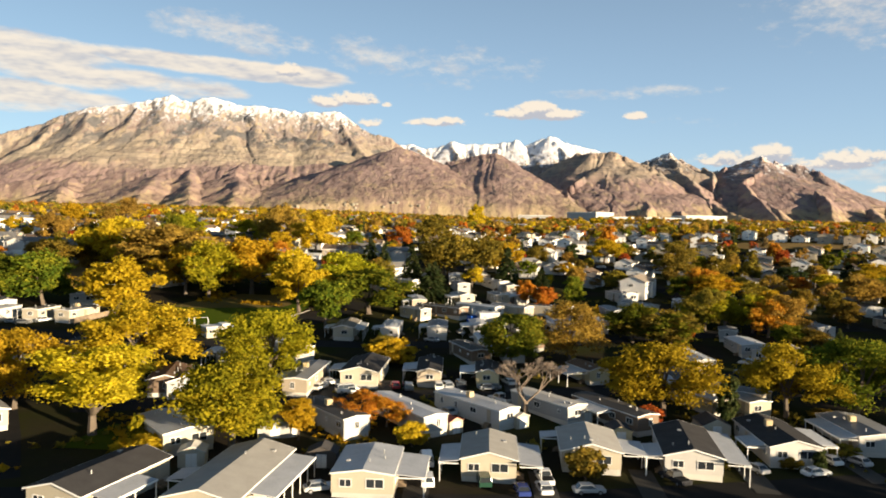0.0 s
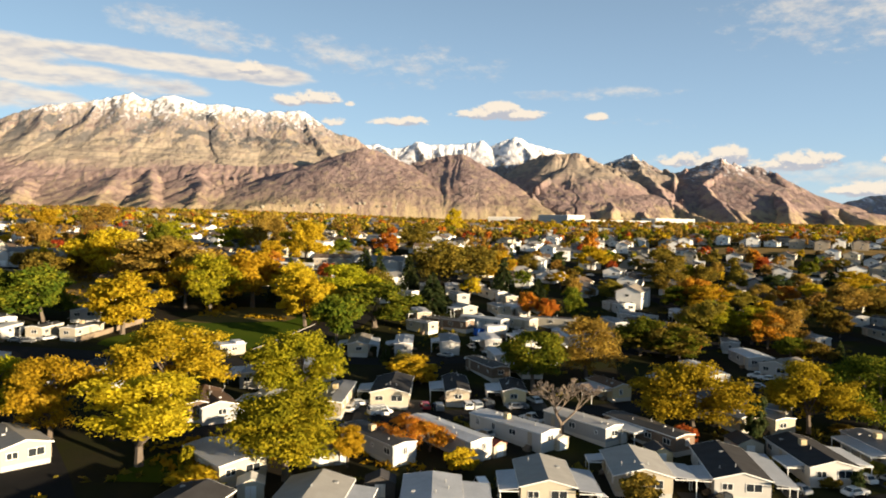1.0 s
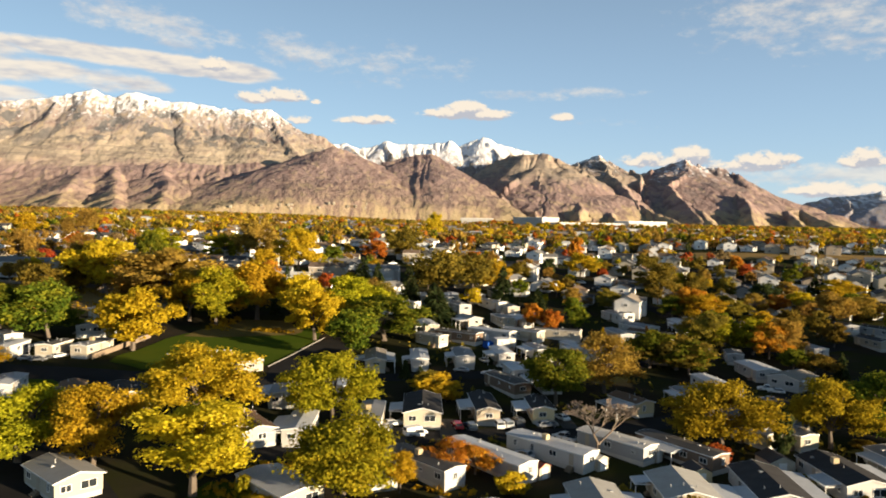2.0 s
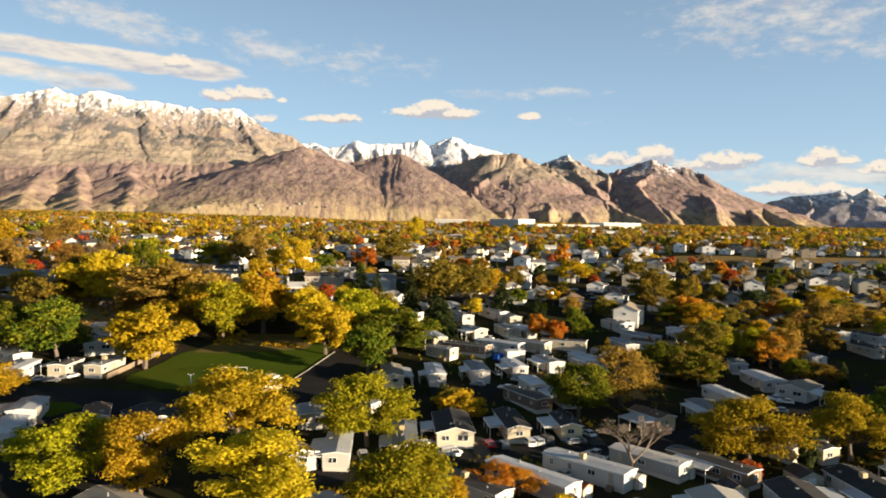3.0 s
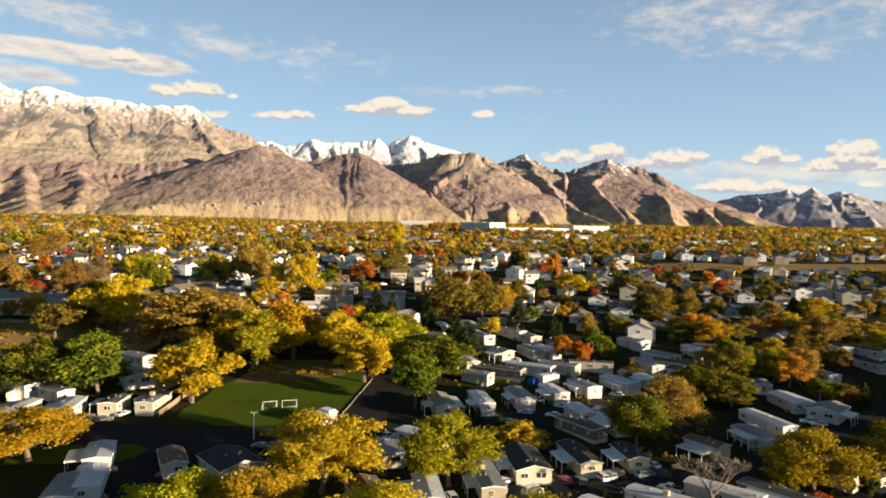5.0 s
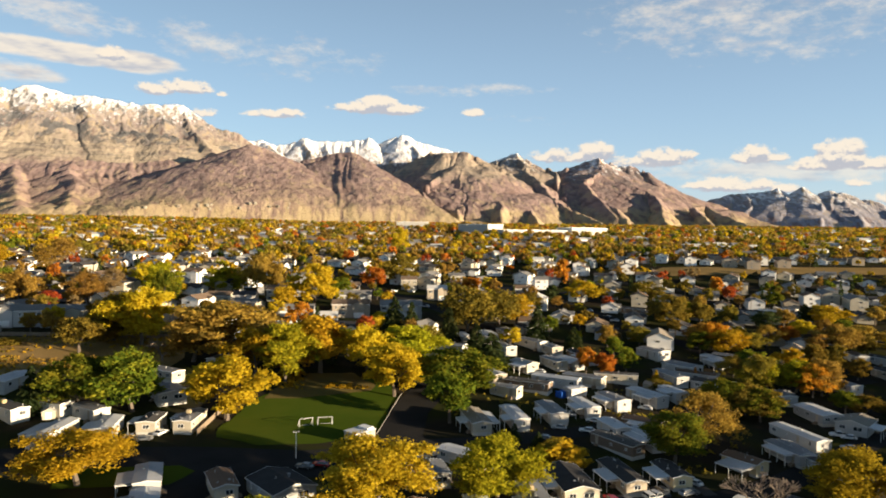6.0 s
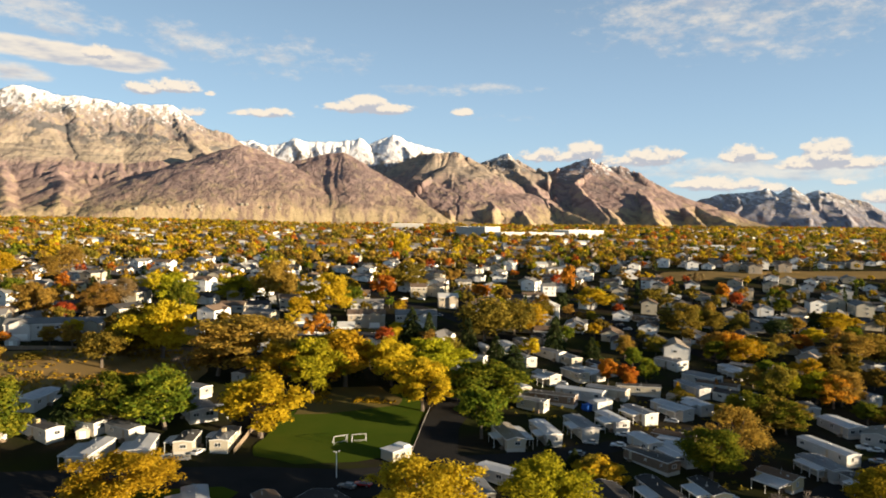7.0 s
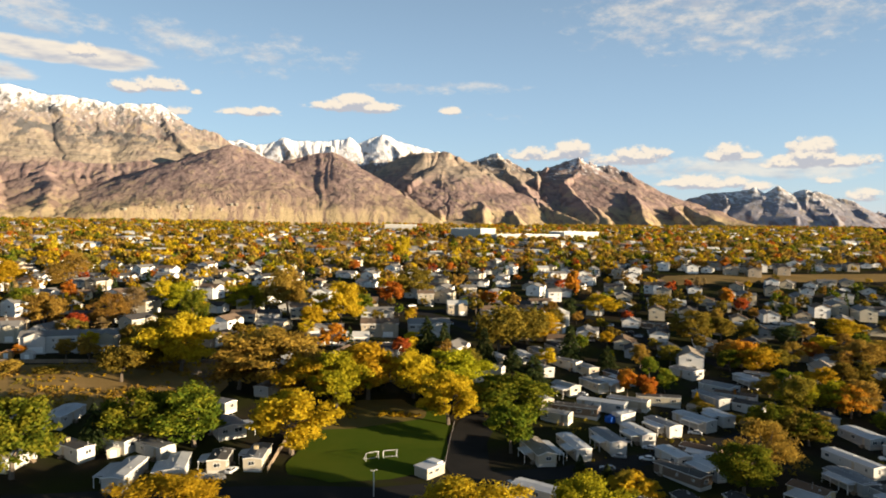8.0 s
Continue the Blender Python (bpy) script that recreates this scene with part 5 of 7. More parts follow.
# ---------- vehicles ----------
def build_car(paint, kind):
    ob = new({"van": "van", "pickup": "pickup_truck", "suv": "car", "sedan": "car"}[kind])
    words = {"van": "boxy van", "pickup": "pickup truck", "suv": "tall estate car", "sedan": "saloon car"}[kind]
    tagged(ob, f"{paint} parked {words} with dark windows", "vehicle", group="parked vehicles")
    Lh, w = {"sedan": (2.25, 0.88), "suv": (2.35, 0.93), "van": (2.5, 0.97), "pickup": (2.75, 0.96)}[kind]
    belt, top = {"sedan": (0.92, 1.42), "suv": (1.05, 1.70), "van": (1.15, 1.95), "pickup": (1.05, 1.75)}[kind]
    bm = bmesh.new()
    prism(bm, [(-Lh, 0.35), (Lh, 0.35), (Lh, 0.72), (Lh - 0.12, 0.84), (Lh - 0.9, belt), (-Lh + 0.1, belt), (-Lh, belt - 0.15)], "y", -w, w)
    bmesh.ops.bevel(bm, geom=bm.edges[:], offset=0.06, segments=2, affect="EDGES")
    body = part("body", bm, PAINTS[paint], ob)
    front, back = {"sedan": (0.95, -1.75), "suv": (0.95, -2.25), "van": (1.55, -2.42), "pickup": (1.2, -0.65)}[kind]
    bm = bmesh.new()
    rake = {"sedan": 0.75, "suv": 0.6, "van": 0.55, "pickup": 0.5}[kind]
    lo = [(front, -w + 0.05), (front, w - 0.05), (back, w - 0.05), (back, -w + 0.05)]
    hi = [(front - rake, -w + 0.2), (front - rake, w - 0.2), (back + (0.45 if kind == "sedan" else 0.12), w - 0.2), (back + (0.45 if kind == "sedan" else 0.12), -w + 0.2)]
    bm.free()
    for k, nm in enumerate(("windscreen", "side_window", "rear_window", "side_window")):
        bm = bmesh.new()
        n = (k + 1) % 4
        outer = [Vector((*lo[k], belt - 0.02)), Vector((*hi[k], top - 0.06)), Vector((*hi[n], top - 0.06)), Vector((*lo[n], belt - 0.02))]
        inward = Vector((0.0, 0.0, (belt + top) / 2)) + Vector(((front + back) / 2, 0, 0)) - sum(outer, Vector()) / 4
        ring = [bm.verts.new(c) for c in outer], [bm.verts.new(c + inward.normalized() * 0.03) for c in outer]
        bm.faces.new(ring[0])
        bm.faces.new(ring[1][::-1])
        for j in range(4):
            bm.faces.new((ring[0][j], ring[1][j], ring[1][(j + 1) % 4], ring[0][(j + 1) % 4]))
        bmesh.ops.recalc_face_normals(bm, faces=bm.faces[:])
        part(nm, bm, M_GLASS, ob, "dark window glass")
    bm = bmesh.new()
    box(bm, hi[2][0] - 0.03, -w + 0.17, top - 0.07, hi[0][0] + 0.03, w - 0.17, top, 0.03)
    for (a, b), (c, d) in zip(lo, hi):
        tube(bm, (a, b, belt - 0.02), (c, d, top - 0.04), 0.05, 0.05, 4)
    part("roof", bm, PAINTS[paint], ob)
    if kind == "pickup":
        bm = bmesh.new()
        box(bm, -Lh + 0.12, -w + 0.12, belt - 0.05, -0.75, w - 0.12, belt + 0.012)
        part("bed_liner", bm, M_TYRE, ob, "dark open load bed")
    for sx in (-1, 1):
        for sy in (-1, 1):
            bm = bmesh.new()
            tube(bm, (sx * Lh * 0.62, sy * (w - 0.18), 0.33), (sx * Lh * 0.62, sy * (w + 0.02), 0.33), 0.33, 0.33, 12)
            wh = part("wheel", bm, M_TYRE, ob)
            bm = bmesh.new()
            tube(bm, (sx * Lh * 0.62, sy * (w + 0.0), 0.33), (sx * Lh * 0.62, sy * (w + 0.035), 0.33), 0.2, 0.18, 10)
            part("rim", bm, M_RIM, wh)
    for sy in (-1, 1):
        bm = bmesh.new()
        box(bm, Lh - 0.06, sy * 0.6 - 0.17, 0.62, Lh + 0.02, sy * 0.6 + 0.17, 0.74, 0.02)
        part("headlight", bm, M_LAMP, ob)
    return ob


CARS = {}


def car(x, y, paint, kind, yaw):
    m = pose(x, y, ground_z(x, y) + 0.07, 0, 0, yaw)
    if (paint, kind) in CARS:
        return copy_thing(CARS[paint, kind], m)
    ob = CARS[paint, kind] = build_car(paint, kind)
    ob.matrix_basis = m @ Matrix.Scale(0.9, 4)
    return ob


# ---------- the park, thing by thing ----------
# homes near the lane at the park's near edge
home(-41.9, 71.8, -18, 14.2, 7.5, "cream", "dark_shingle", right_cover=(1, 8, 3))
home(-26.1, 71.4, -8, 18.4, 8.2, "cream", "pale_shingle", right_cover=(3, 17, 3.2), left_cover=(6, 10, 2.5))
home(-9.5, 80.7, -3, 10.8, 7.6, "cream", "white_metal", right_cover=(0.5, 9, 3.6))
home(6.2, 87.6, -4, 10.6, 7.2, "cream", "pale_shingle", left_cover=(-0.5, 7, 2.6), right_cover=(-1, 8, 3))
home(20.5, 92.0, -6, 10.9, 8, "cream", "pale_shingle", right_cover=(0.5, 7, 3.2), left_cover=(7, 10, 2.4))
home(34.2, 91.2, -10, 14.9, 7.6, "white", "dark_shingle", right_cover=(-1, 14, 3), left_cover=(0, 6, 2.2))
home(50.8, 96.7, -3, 14.7, 7.4, "white", "dark_shingle", right_cover=(2, 11, 2.8), left_cover=(1, 6, 2.6), cooler=1)
home(66.9, 102.8, -1, 13.1, 7.2, "white", "gray_metal", left_cover=(0, 11, 2.8), cooler=1)
# second row
home(-12.7, 102.4, 37, 14.4, 4.4, "gray", "dark_metal", cooler=1)
home(-0.8, 105.0, 35, 17.3, 4.4, "white", "white_metal")
home(11.0, 110.2, 39, 16.5, 4.5, "white", "white_metal", cooler=1)
home(22.6, 113.7, 35, 14.3, 4.3, "gray", "pale_metal")
home(33.2, 109.4, 28, 16.5, 4.5, "brown", "dark_metal", left_cover=(6, 14, 3))
home(60.1, 126.9, 45, 12.0, 4.5, "cream", "gray_metal")
home(49.8, 121.2, 18, 12.0, 4.5, "cream", "gray_metal")
# third row
home(-38.6, 119.6, -4, 12.9, 4.6, "white", "white_metal", left_cover=(0, 10, 2.4))
home(-26.3, 123.3, -5, 17.1, 4.5, "tan", "gray_metal", left_cover=(2, 8, 2.3), cooler=1)
home(-15.7, 131.4, -4, 14.8, 7.2, "cream", "dark_shingle", left_cover=(3, 9, 2.6))
home(-2.4, 134.2, -1, 14.5, 4.6, "tan", "dark_shingle", left_cover=(3, 10, 2.8))
home(9.1, 135.8, -3, 10.3, 4.4, "yellow", "dark_shingle", left_cover=(1, 8, 3))
home(32.4, 141.3, 21, 9.0, 4.8, "yellow", "brown_shingle", left_cover=(0, 7, 5))
home(46.9, 144.0, -8, 12.4, 4.6, "gray", "gray_metal", left_cover=(2, 9, 2.4))
home(58.3, 152.7, 3, 16.8, 4.6, "white", "white_metal")
home(56.2, 120.7, 14, 9.0, 4.4, "cream", "gray_metal")
# homes below the lawn
home(-43.1, 142.5, 1, 9.0, 6.5, "white", "gray_metal", left_cover=(0, 9, 3))
home(-48.0, 119.4, 11, 11.7, 6.0, "brown", "brown_shingle")
home(-99.2, 143.6, 7, 11.0, 5, "white", "white_metal", left_cover=(1, 8, 3))
home(-97.8, 129.8, 6, 12.0, 5, "white", "white_metal", left_cover=(1, 9, 3))
home(-84.4, 140.2, 14, 9.9, 4.5, "cream", "brown_shingle")
home(-71.6, 137.2, 27, 11.7, 9, "gray", "dark_shingle")
home(-101.0, 125.6, 2, 12.0, 5, "white", "gray_metal")
home(-65.5, 97.1, 43, 11.0, 6.5, "cream", "pale_shingle")
home(-44.4, 119.2, 29, 11.7, 6, "gray", "brown_shingle")
home(-34.7, 93.3, 39, 12.0, 7, "cream", "white_metal")
# homes to the west of the lawn
home(-127.1, 171.9, -14, 14.3, 4.6, "white", "white_metal", left_cover=(2, 11, 2.6))
home(-114.8, 175.1, -3, 12.0, 4.6, "white", "white_metal", left_cover=(0, 8, 2.4))
home(-105.7, 179.8, -9, 8.7, 4.5, "cream", "dark_metal", left_cover=(1, 6, 2.2))
home(-97.5, 179.8, -13, 11.4, 4.4, "cream", "gray_metal", cooler=1, left_cover=(4, 8, 2))
home(-136.2, 191.3, 43, 13.1, 4.5, "white", "dark_metal", cooler=1)
home(-126.9, 195.4, 55, 10.0, 4.2, "white", "dark_metal")
home(-149.8, 213.5, -15, 13.2, 6, "white", "white_metal")
home(-157.2, 213.9, -8, 10.1, 5, "white", "gray_metal")
home(-102.7, 202.0, 20, 11.0, 7.5, "gray", "gray_metal", right_cover=(0,5,2.5))
home(-103.8, 221.8, 45, 11.0, 4.6, "cream", "gray_metal")
home(-117.5, 190.1, 43, 10.0, 4.4, "white", "gray_metal")
home(-153.9, 186.6, -24, 10.0, 4.5, "white", "white_metal")
home(-95.3, 235.6, -28, 10.0, 5, "gray", "gray_metal")
# homes to the east of the lawn
home(-24.5, 173.7, -1, 14.3, 5, "cream", "tan_shingle", left_cover=(3, 8, 2.4), right_cover=(1, 12, 2.2))
home(-13.2, 176.0, -2, 14.4, 4.4, "white", "white_metal", left_cover=(1, 6, 2.2))
home(-1.1, 180.0, -1, 13.5, 5, "white", "gray_metal", left_cover=(2, 8, 2.2))
home(10.7, 184.4, 4, 11.8, 4.4, "white", "white_metal", left_cover=(1, 7, 2.8))
home(-4.5, 203.8, 45, 9.0, 4.3, "cream", "gray_metal")
home(6.6, 207.3, 51, 14.4, 4.4, "brown", "dark_metal")
home(17.4, 210.1, 47, 15.5, 4.4, "white", "white_metal")
home(26.4, 211.7, 44, 13.2, 4.4, "cream", "gray_metal")
home(8.5, 228.7, 20, 9.0, 5, "cream", "pale_shingle", left_cover=(0, 6, 3))
home(20.1, 230.8, 12, 11.0, 4.6, "cream", "gray_metal")
home(26.8, 231.6, 19, 10.0, 4.4, "white", "white_metal", left_cover=(0, 8, 2.4))
home(22.6, 189.7, 10, 11.3, 4.8, "white", "gray_metal", left_cover=(2, 9, 2.6))
home(36.1, 192.0, 15, 13.3, 4.8, "white", "white_metal", left_cover=(1, 8, 2.2))
home(44.5, 195.2, 2, 10.3, 4.4, "white", "white_metal", left_cover=(2, 8, 2))
home(64.4, 203.7, 34, 10.0, 6, "white", "dark_shingle")
home(39.9, 214.9, 64, 14.0, 4.3, "cream", "dark_metal")
home(-29.5, 150.5, 39, 13.0, 4.5, "white", "white_metal")
# grey walls here paint in the shade this home stands in
home(16.6, 158.1, 6, 11.6, 5, "gray", "white_metal", left_cover=(1, 9, 2.6))
home(11.2, 167.4, 4, 10.0, 4.5, "white", "white_metal")
home(23.6, 170.3, 38, 10.0, 4.5, "brown", "brown_shingle", left_cover=(1, 8, 2.4))
home(8.8, 154.7, 20, 14.0, 4.5, "brown", "dark_metal")
# wall grey chosen for the dim, shaded look of this end
home(77.4, 171.8, -3, 12.8, 6.5, "gray", "white_metal")
home(78.0, 190.2, -20, 8.0, 4.5, "gray", "gray_metal")
home(77.4, 165.2, -56, 10.2, 8, "gray", "tan_shingle", right_cover=(0, 6, 3))
home(48.5, 131.5, 0, 15.0, 4.6, "gray", "dark_metal", left_cover=(2, 9, 2.4))
home(46.9, 144.8, 2, 11.9, 4.6, "gray", "gray_metal", left_cover=(2, 10, 2.2))
home(-9.1, 252.7, 52, 14.0, 4.3, "white", "gray_metal")
home(-19.7, 246.8, 30, 8.0, 4.3, "white", "white_metal")
home(8.0, 250.3, 12, 11.6, 4.5, "white", "gray_metal")
home(-4.6, 265.2, 5, 11.5, 4.4, "tan", "white_metal")
home(5.5, 267.6, -1, 11.8, 5.5, "white", "white_metal")
home(15.6, 270.3, 3, 14.0, 5.5, "tan", "gray_metal")
home(26.0, 278.2, 6, 12.2, 5, "cream", "dark_shingle")
home(23.0, 256.8, 25, 14.0, 4.4, "white", "gray_metal")
home(65.9, 221.9, 23, 12.0, 7, "white", "gray_metal")
home(64.7, 241.9, 17, 11.0, 6.5, "white", "gray_metal")
home(10.5, 203.3, -73, 6.0, 4, "white", "white_metal")
home(143.0, 232.3, -16, 10.0, 5, "white", "dark_metal")
home(108.9, 197.8, 1, 12.0, 5, "white", "gray_metal")
# trees round the near homes
tree("high", -50.7, 98.8, 12.3, 9.5, "yellow")
tree("broad2", -68.2, 109.3, 14.0, 6.6, "goldenyellow")
tree("broad", -57.1, 131.3, 15.7, 9.5, "goldenyellow")
tree("tall", -29.4, 95.3, 15.2, 8.1, "yellowgreen")
tree("broad2", -32.7, 132.7, 15.3, 7.6, "yellowgreen")
tree("round", -21.2, 100.9, 6.8, 2.6, "gold")
tree("broad", -80.1, 111.2, 12.3, 7.8, "yellowgreen")
# trees round the lawn
tree("broad2", -87.9, 190.2, 17.1, 10.3, "gold")
tree("broad", -73.1, 221.3, 19.0, 8.2, "yellowgreen")
tree("tall", -62.2, 230.8, 20.4, 12.1, "gold")
tree("broad2", -82.2, 226.2, 16.4, 9.0, "goldenyellow")
tree("broad", -42.0, 206.8, 16.6, 8.0, "gold")
tree("broad2", -47.3, 231.2, 16.1, 8.9, "gold")
tree("broad", -32.4, 232.9, 15.8, 9.7, "yellowgreen")
tree("broad2", -21.7, 209.5, 14.1, 12.3, "green")
tree("round", -30.6, 184.2, 15.0, 6.7, "green")
tree("willow", 1.2, 288.8, 18.3, 11.5, "olive")
tree("willow", 17.0, 297.0, 15.7, 10.4, "olive")
tree("broad", 26.7, 301.4, 13.7, 7.5, "gold")
tree("broad", -91.3, 240.6, 21.6, 16.4, "brownorange")
tree("broad2", -102.1, 244.4, 17.0, 10.5, "brownorange")
tree("broad", -121.7, 264.6, 21.1, 11.2, "gold")
tree("broad2", -131.5, 268.6, 18.2, 9.0, "olive")
tree("round", -139.1, 254.7, 12.9, 7.8, "olive")
tree("bare", -111.9, 245.2, 8.4, 5.9, "graytwig")
tree("broad", -125.8, 199.5, 15.1, 9.1, "green")
tree("broad2", -112.1, 197.8, 16.8, 10.0, "green")
tree("conifer", -135.8, 197.8, 12.5, 4.3, "fir")
tree("broad", -149.9, 183.0, 18.9, 9.5, "green")
tree("broad", -113.4, 151.4, 11.8, 9.5, "gold")
tree("round", -43.0, 274.1, 10.1, 3.5, "red")
tree("willow", -21.3, 258.0, 9.7, 5.3, "olive")
tree("conifer", -11.4, 268.6, 14.7, 4.9, "fir")
# trees on the east side
tree("airy", 29.6, 160.0, 15.0, 7.8, "brownorange")
tree("round", 15.0, 149.0, 14.1, 7.5, "green")
tree("broad2", 39.2, 120.8, 14.1, 8.3, "oldgold")
tree("broad", 61.7, 122.6, 14.2, 7.2, "oldgold")
tree("broad2", 73.9, 122.3, 15.9, 8.9, "green")
tree("broad", 50.8, 185.6, 11.0, 6.3, "green")
tree("broad2", 58.8, 178.1, 9.7, 6.0, "green")
tree("round", 64.4, 180.9, 6.7, 1.3, "orange")
tree("column", 49.4, 118.2, 8.3, 2.1, "fir")
tree("bare", 14.5, 117.5, 12.4, 6.9, "graytwig")
tree("airy", -12.9, 108.3, 6.1, 3.5, "orange")
tree("airy", -8.7, 108.9, 5.4, 3.2, "orange")
tree("shrub", -4.3, 100.2, 3.7, 2.4, "gold")
tree("shrub", 34.4, 113.6, 3.8, 2.6, "red")
tree("shrub", 19.2, 89.5, 4.5, 2.5, "olive")
tree("column", -43.4, 96.9, 4.0, 1.3, "yellowgreen")
tree("shrub", -40.2, 91.9, 2.8, 3.7, "gold")
tree("broad", 92.5, 198.1, 11.4, 5.8, "orange")
tree("broad2", 81.8, 205.6, 10.8, 8.0, "yellowgreen")
tree("round", 32.9, 225.3, 8.3, 4.0, "orange")
tree("conifer", -17.3, 169.6, 4.7, 1.9, "fir")
tree("shrub", -11.3, 154.9, 5.4, 5.3, "gold")
tree("conifer", -3.7, 236.8, 12.5, 6.9, "fir")
tree("conifer", 25.0, 269.8, 15.2, 5.7, "fir")
tree("conifer", -2.6, 260.5, 9.9, 4.8, "fir")
tree("conifer", 36.7, 260.9, 8.7, 4.5, "fir")
tree("round", 27.2, 227.4, 10.0, 3.5, "orange")
tree("round", 31.7, 220.9, 6.9, 2.7, "orange")
tree("shrub", 48.6, 217.8, 1.4, 1.9, "gold")
tree("broad", 95.3, 247.7, 11.0, 7.7, "gold")
tree("broad2", 93.5, 255.7, 11.8, 7.4, "orange")
tree("broad", 94.1, 263.8, 9.7, 6.2, "brownorange")
tree("broad2", 90.1, 202.8, 11.6, 6.8, "yellowgreen")
tree("broad", 96.9, 199.2, 12.5, 6.4, "brownorange")
tree("bare", 85.6, 211.8, 12.0, 5.9, "graytwig")
tree("broad2", 148.3, 250.3, 12.1, 9.0, "brownorange")
tree("round", 131.8, 260.3, 9.4, 4.4, "orange")
tree("broad", 180.5, 295.0, 10.8, 8.4, "yellow")
tree("broad", 97.9, 296.2, 15.3, 8.4, "olive")
tree("column", 110.2, 303.1, 10.5, 3.8, "yellowgreen")
tree("broad2", 115.8, 300.2, 11.0, 7.0, "olive")
tree("shrub", 48.9, 200.0, 2.7, 2.5, "gold")
tree("shrub", 44.1, 209.4, 3.4, 4.1, "olive")
tree("broad", 57.8, 184.2, 9.5, 10.1, "olive")
tree("shrub", 68.1, 121.7, 2.0, 2.5, "olive")
tree("shrub", 49.9, 96.9, 1.8, 1.7, "olive")
tree("column", 53.7, 95.8, 3.3, 1.0, "fir")
tree("column", 33.8, 92.6, 2.3, 0.8, "fir")
tree("column", 36.7, 93.2, 2.3, 0.8, "fir")
tree("shrub", 60.7, 102.2, 2.1, 2.3, "olive")
tree("conifer", -14.2, 160.9, 5.4, 2.7, "fir")
tree("shrub", -9.2, 151.0, 4.5, 3.5, "gold")
tree("broad", 77.0, 204.6, 12.9, 5.4, "olive")
tree("round", 90.7, 182.2, 7.4, 4.6, "green")
tree("broad2", 94.8, 179.1, 7.0, 4.6, "olive")
tree("conifer", 100.5, 176.0, 7.7, 2.3, "fir")
tree("round", -12.8, 154.9, 6.3, 2.8, "olive")
tree("round", 86.2, 220.8, 10.4, 5.7, "green")
# trees on the slope behind
tree("broad", -181.9, 332.8, 15.8, 7.6, "brownorange")
tree("broad2", -230.5, 444.3, 17.7, 9.5, "gold")
tree("airy", -198.7, 443.9, 22.9, 11.2, "brownorange")
tree("round", -199.4, 366.9, 13.3, 6.5, "green")
tree("airy", -156.3, 337.4, 15.1, 7.4, "brownorange")
tree("broad", -129.9, 364.5, 16.7, 7.6, "yellowgreen")
tree("broad2", -123.5, 324.3, 18.6, 5.3, "green")
tree("broad", -143.5, 391.0, 13.3, 5.8, "yellow")
tree("broad", -101.0, 372.6, 14.5, 9.7, "yellowgreen")
tree("broad2", -81.8, 364.0, 23.6, 9.6, "brownorange")
tree("broad", -59.6, 334.6, 21.5, 9.5, "gold")
tree("round", -73.4, 322.6, 12.8, 6.0, "gold")
tree("airy", -152.8, 365.1, 13.7, 5.9, "graybrown")
tree("broad", -5.4, 426.5, 19.4, 10.4, "olive")
tree("round", -45.0, 364.1, 11.8, 5.2, "green")
tree("broad", -23.5, 403.0, 13.2, 6.5, "orange")
tree("round", 30.6, 392.2, 10.0, 5.2, "orange")
tree("round", 37.3, 381.7, 11.4, 4.5, "yellow")
tree("column", 102.0, 437.5, 17.2, 5.2, "orange")
tree("broad2", 44.9, 331.2, 10.0, 5.1, "olive")
tree("column", 65.8, 361.1, 9.4, 3.7, "fir")
tree("broad", 118.9, 357.9, 12.9, 8.2, "olive")
tree("broad2", 82.2, 360.2, 12.7, 8.1, "gold")
tree("round", 86.0, 335.7, 8.0, 2.9, "red")
tree("round", 174.1, 363.8, 10.1, 4.6, "red")
tree("column", 179.7, 384.7, 12.4, 4.2, "orange")
tree("broad", 141.8, 287.6, 9.5, 5.8, "fir")
tree("airy", 122.6, 261.2, 9.8, 4.8, "brownorange")
tree("broad", 165.4, 257.0, 10.1, 7.4, "brownorange")
tree("conifer", 173.1, 301.4, 10.1, 5.6, "fir")
tree("round", -161.7, 281.3, 8.2, 3.6, "brownorange")
tree("shrub", -133.4, 268.8, 7.1, 4.7, "brownorange")
tree("shrub", -176.0, 268.9, 3.9, 3.8, "brownorange")
tree("shrub", -162.8, 264.6, 2.9, 4.7, "olive")
tree("conifer", -29.2, 290.0, 14.3, 5.6, "fir")
tree("conifer", -23.1, 285.4, 13.0, 4.2, "fir")
tree("round", -51.8, 267.0, 6.5, 4.2, "green")
tree("round", -168.5, 326.4, 8.4, 4.7, "red")
tree("broad", -243.6, 496.8, 9.0, 7.1, "gold")
tree("broad", 30.3, 648.0, 26.7, 7.3, "yellow")
# vehicles
car(-22.7, 129.0, "white", "sedan", 70)
car(-17.3, 127.6, "white", "van", 25)
car(-21.3, 132.9, "white", "sedan", 25)
car(-8.8, 132.9, "red", "sedan", 95)
car(-6.2, 131.7, "gray", "suv", 95)
car(3.5, 134.0, "dark", "sedan", 95)
car(-0.5, 133.4, "white", "suv", 95)
car(9.2, 133.9, "silver", "sedan", 10)
car(52.3, 94.1, "white", "sedan", 15)
car(44.2, 95.0, "silver", "sedan", 110)
car(13.6, 88.7, "white", "pickup", 95)
car(13.1, 85.2, "white", "sedan", 95)
car(5.5, 87.0, "green", "suv", 95)
car(10.2, 84.5, "blue", "sedan", 95)
car(31.3, 90.1, "dark", "pickup", 110)
car(57.1, 99.5, "white", "sedan", 100)
car(61.1, 99.4, "silver", "sedan", 110)
car(-2.0, 93.3, "white", "van", 95)
car(-1.8, 86.3, "white", "suv", 95)
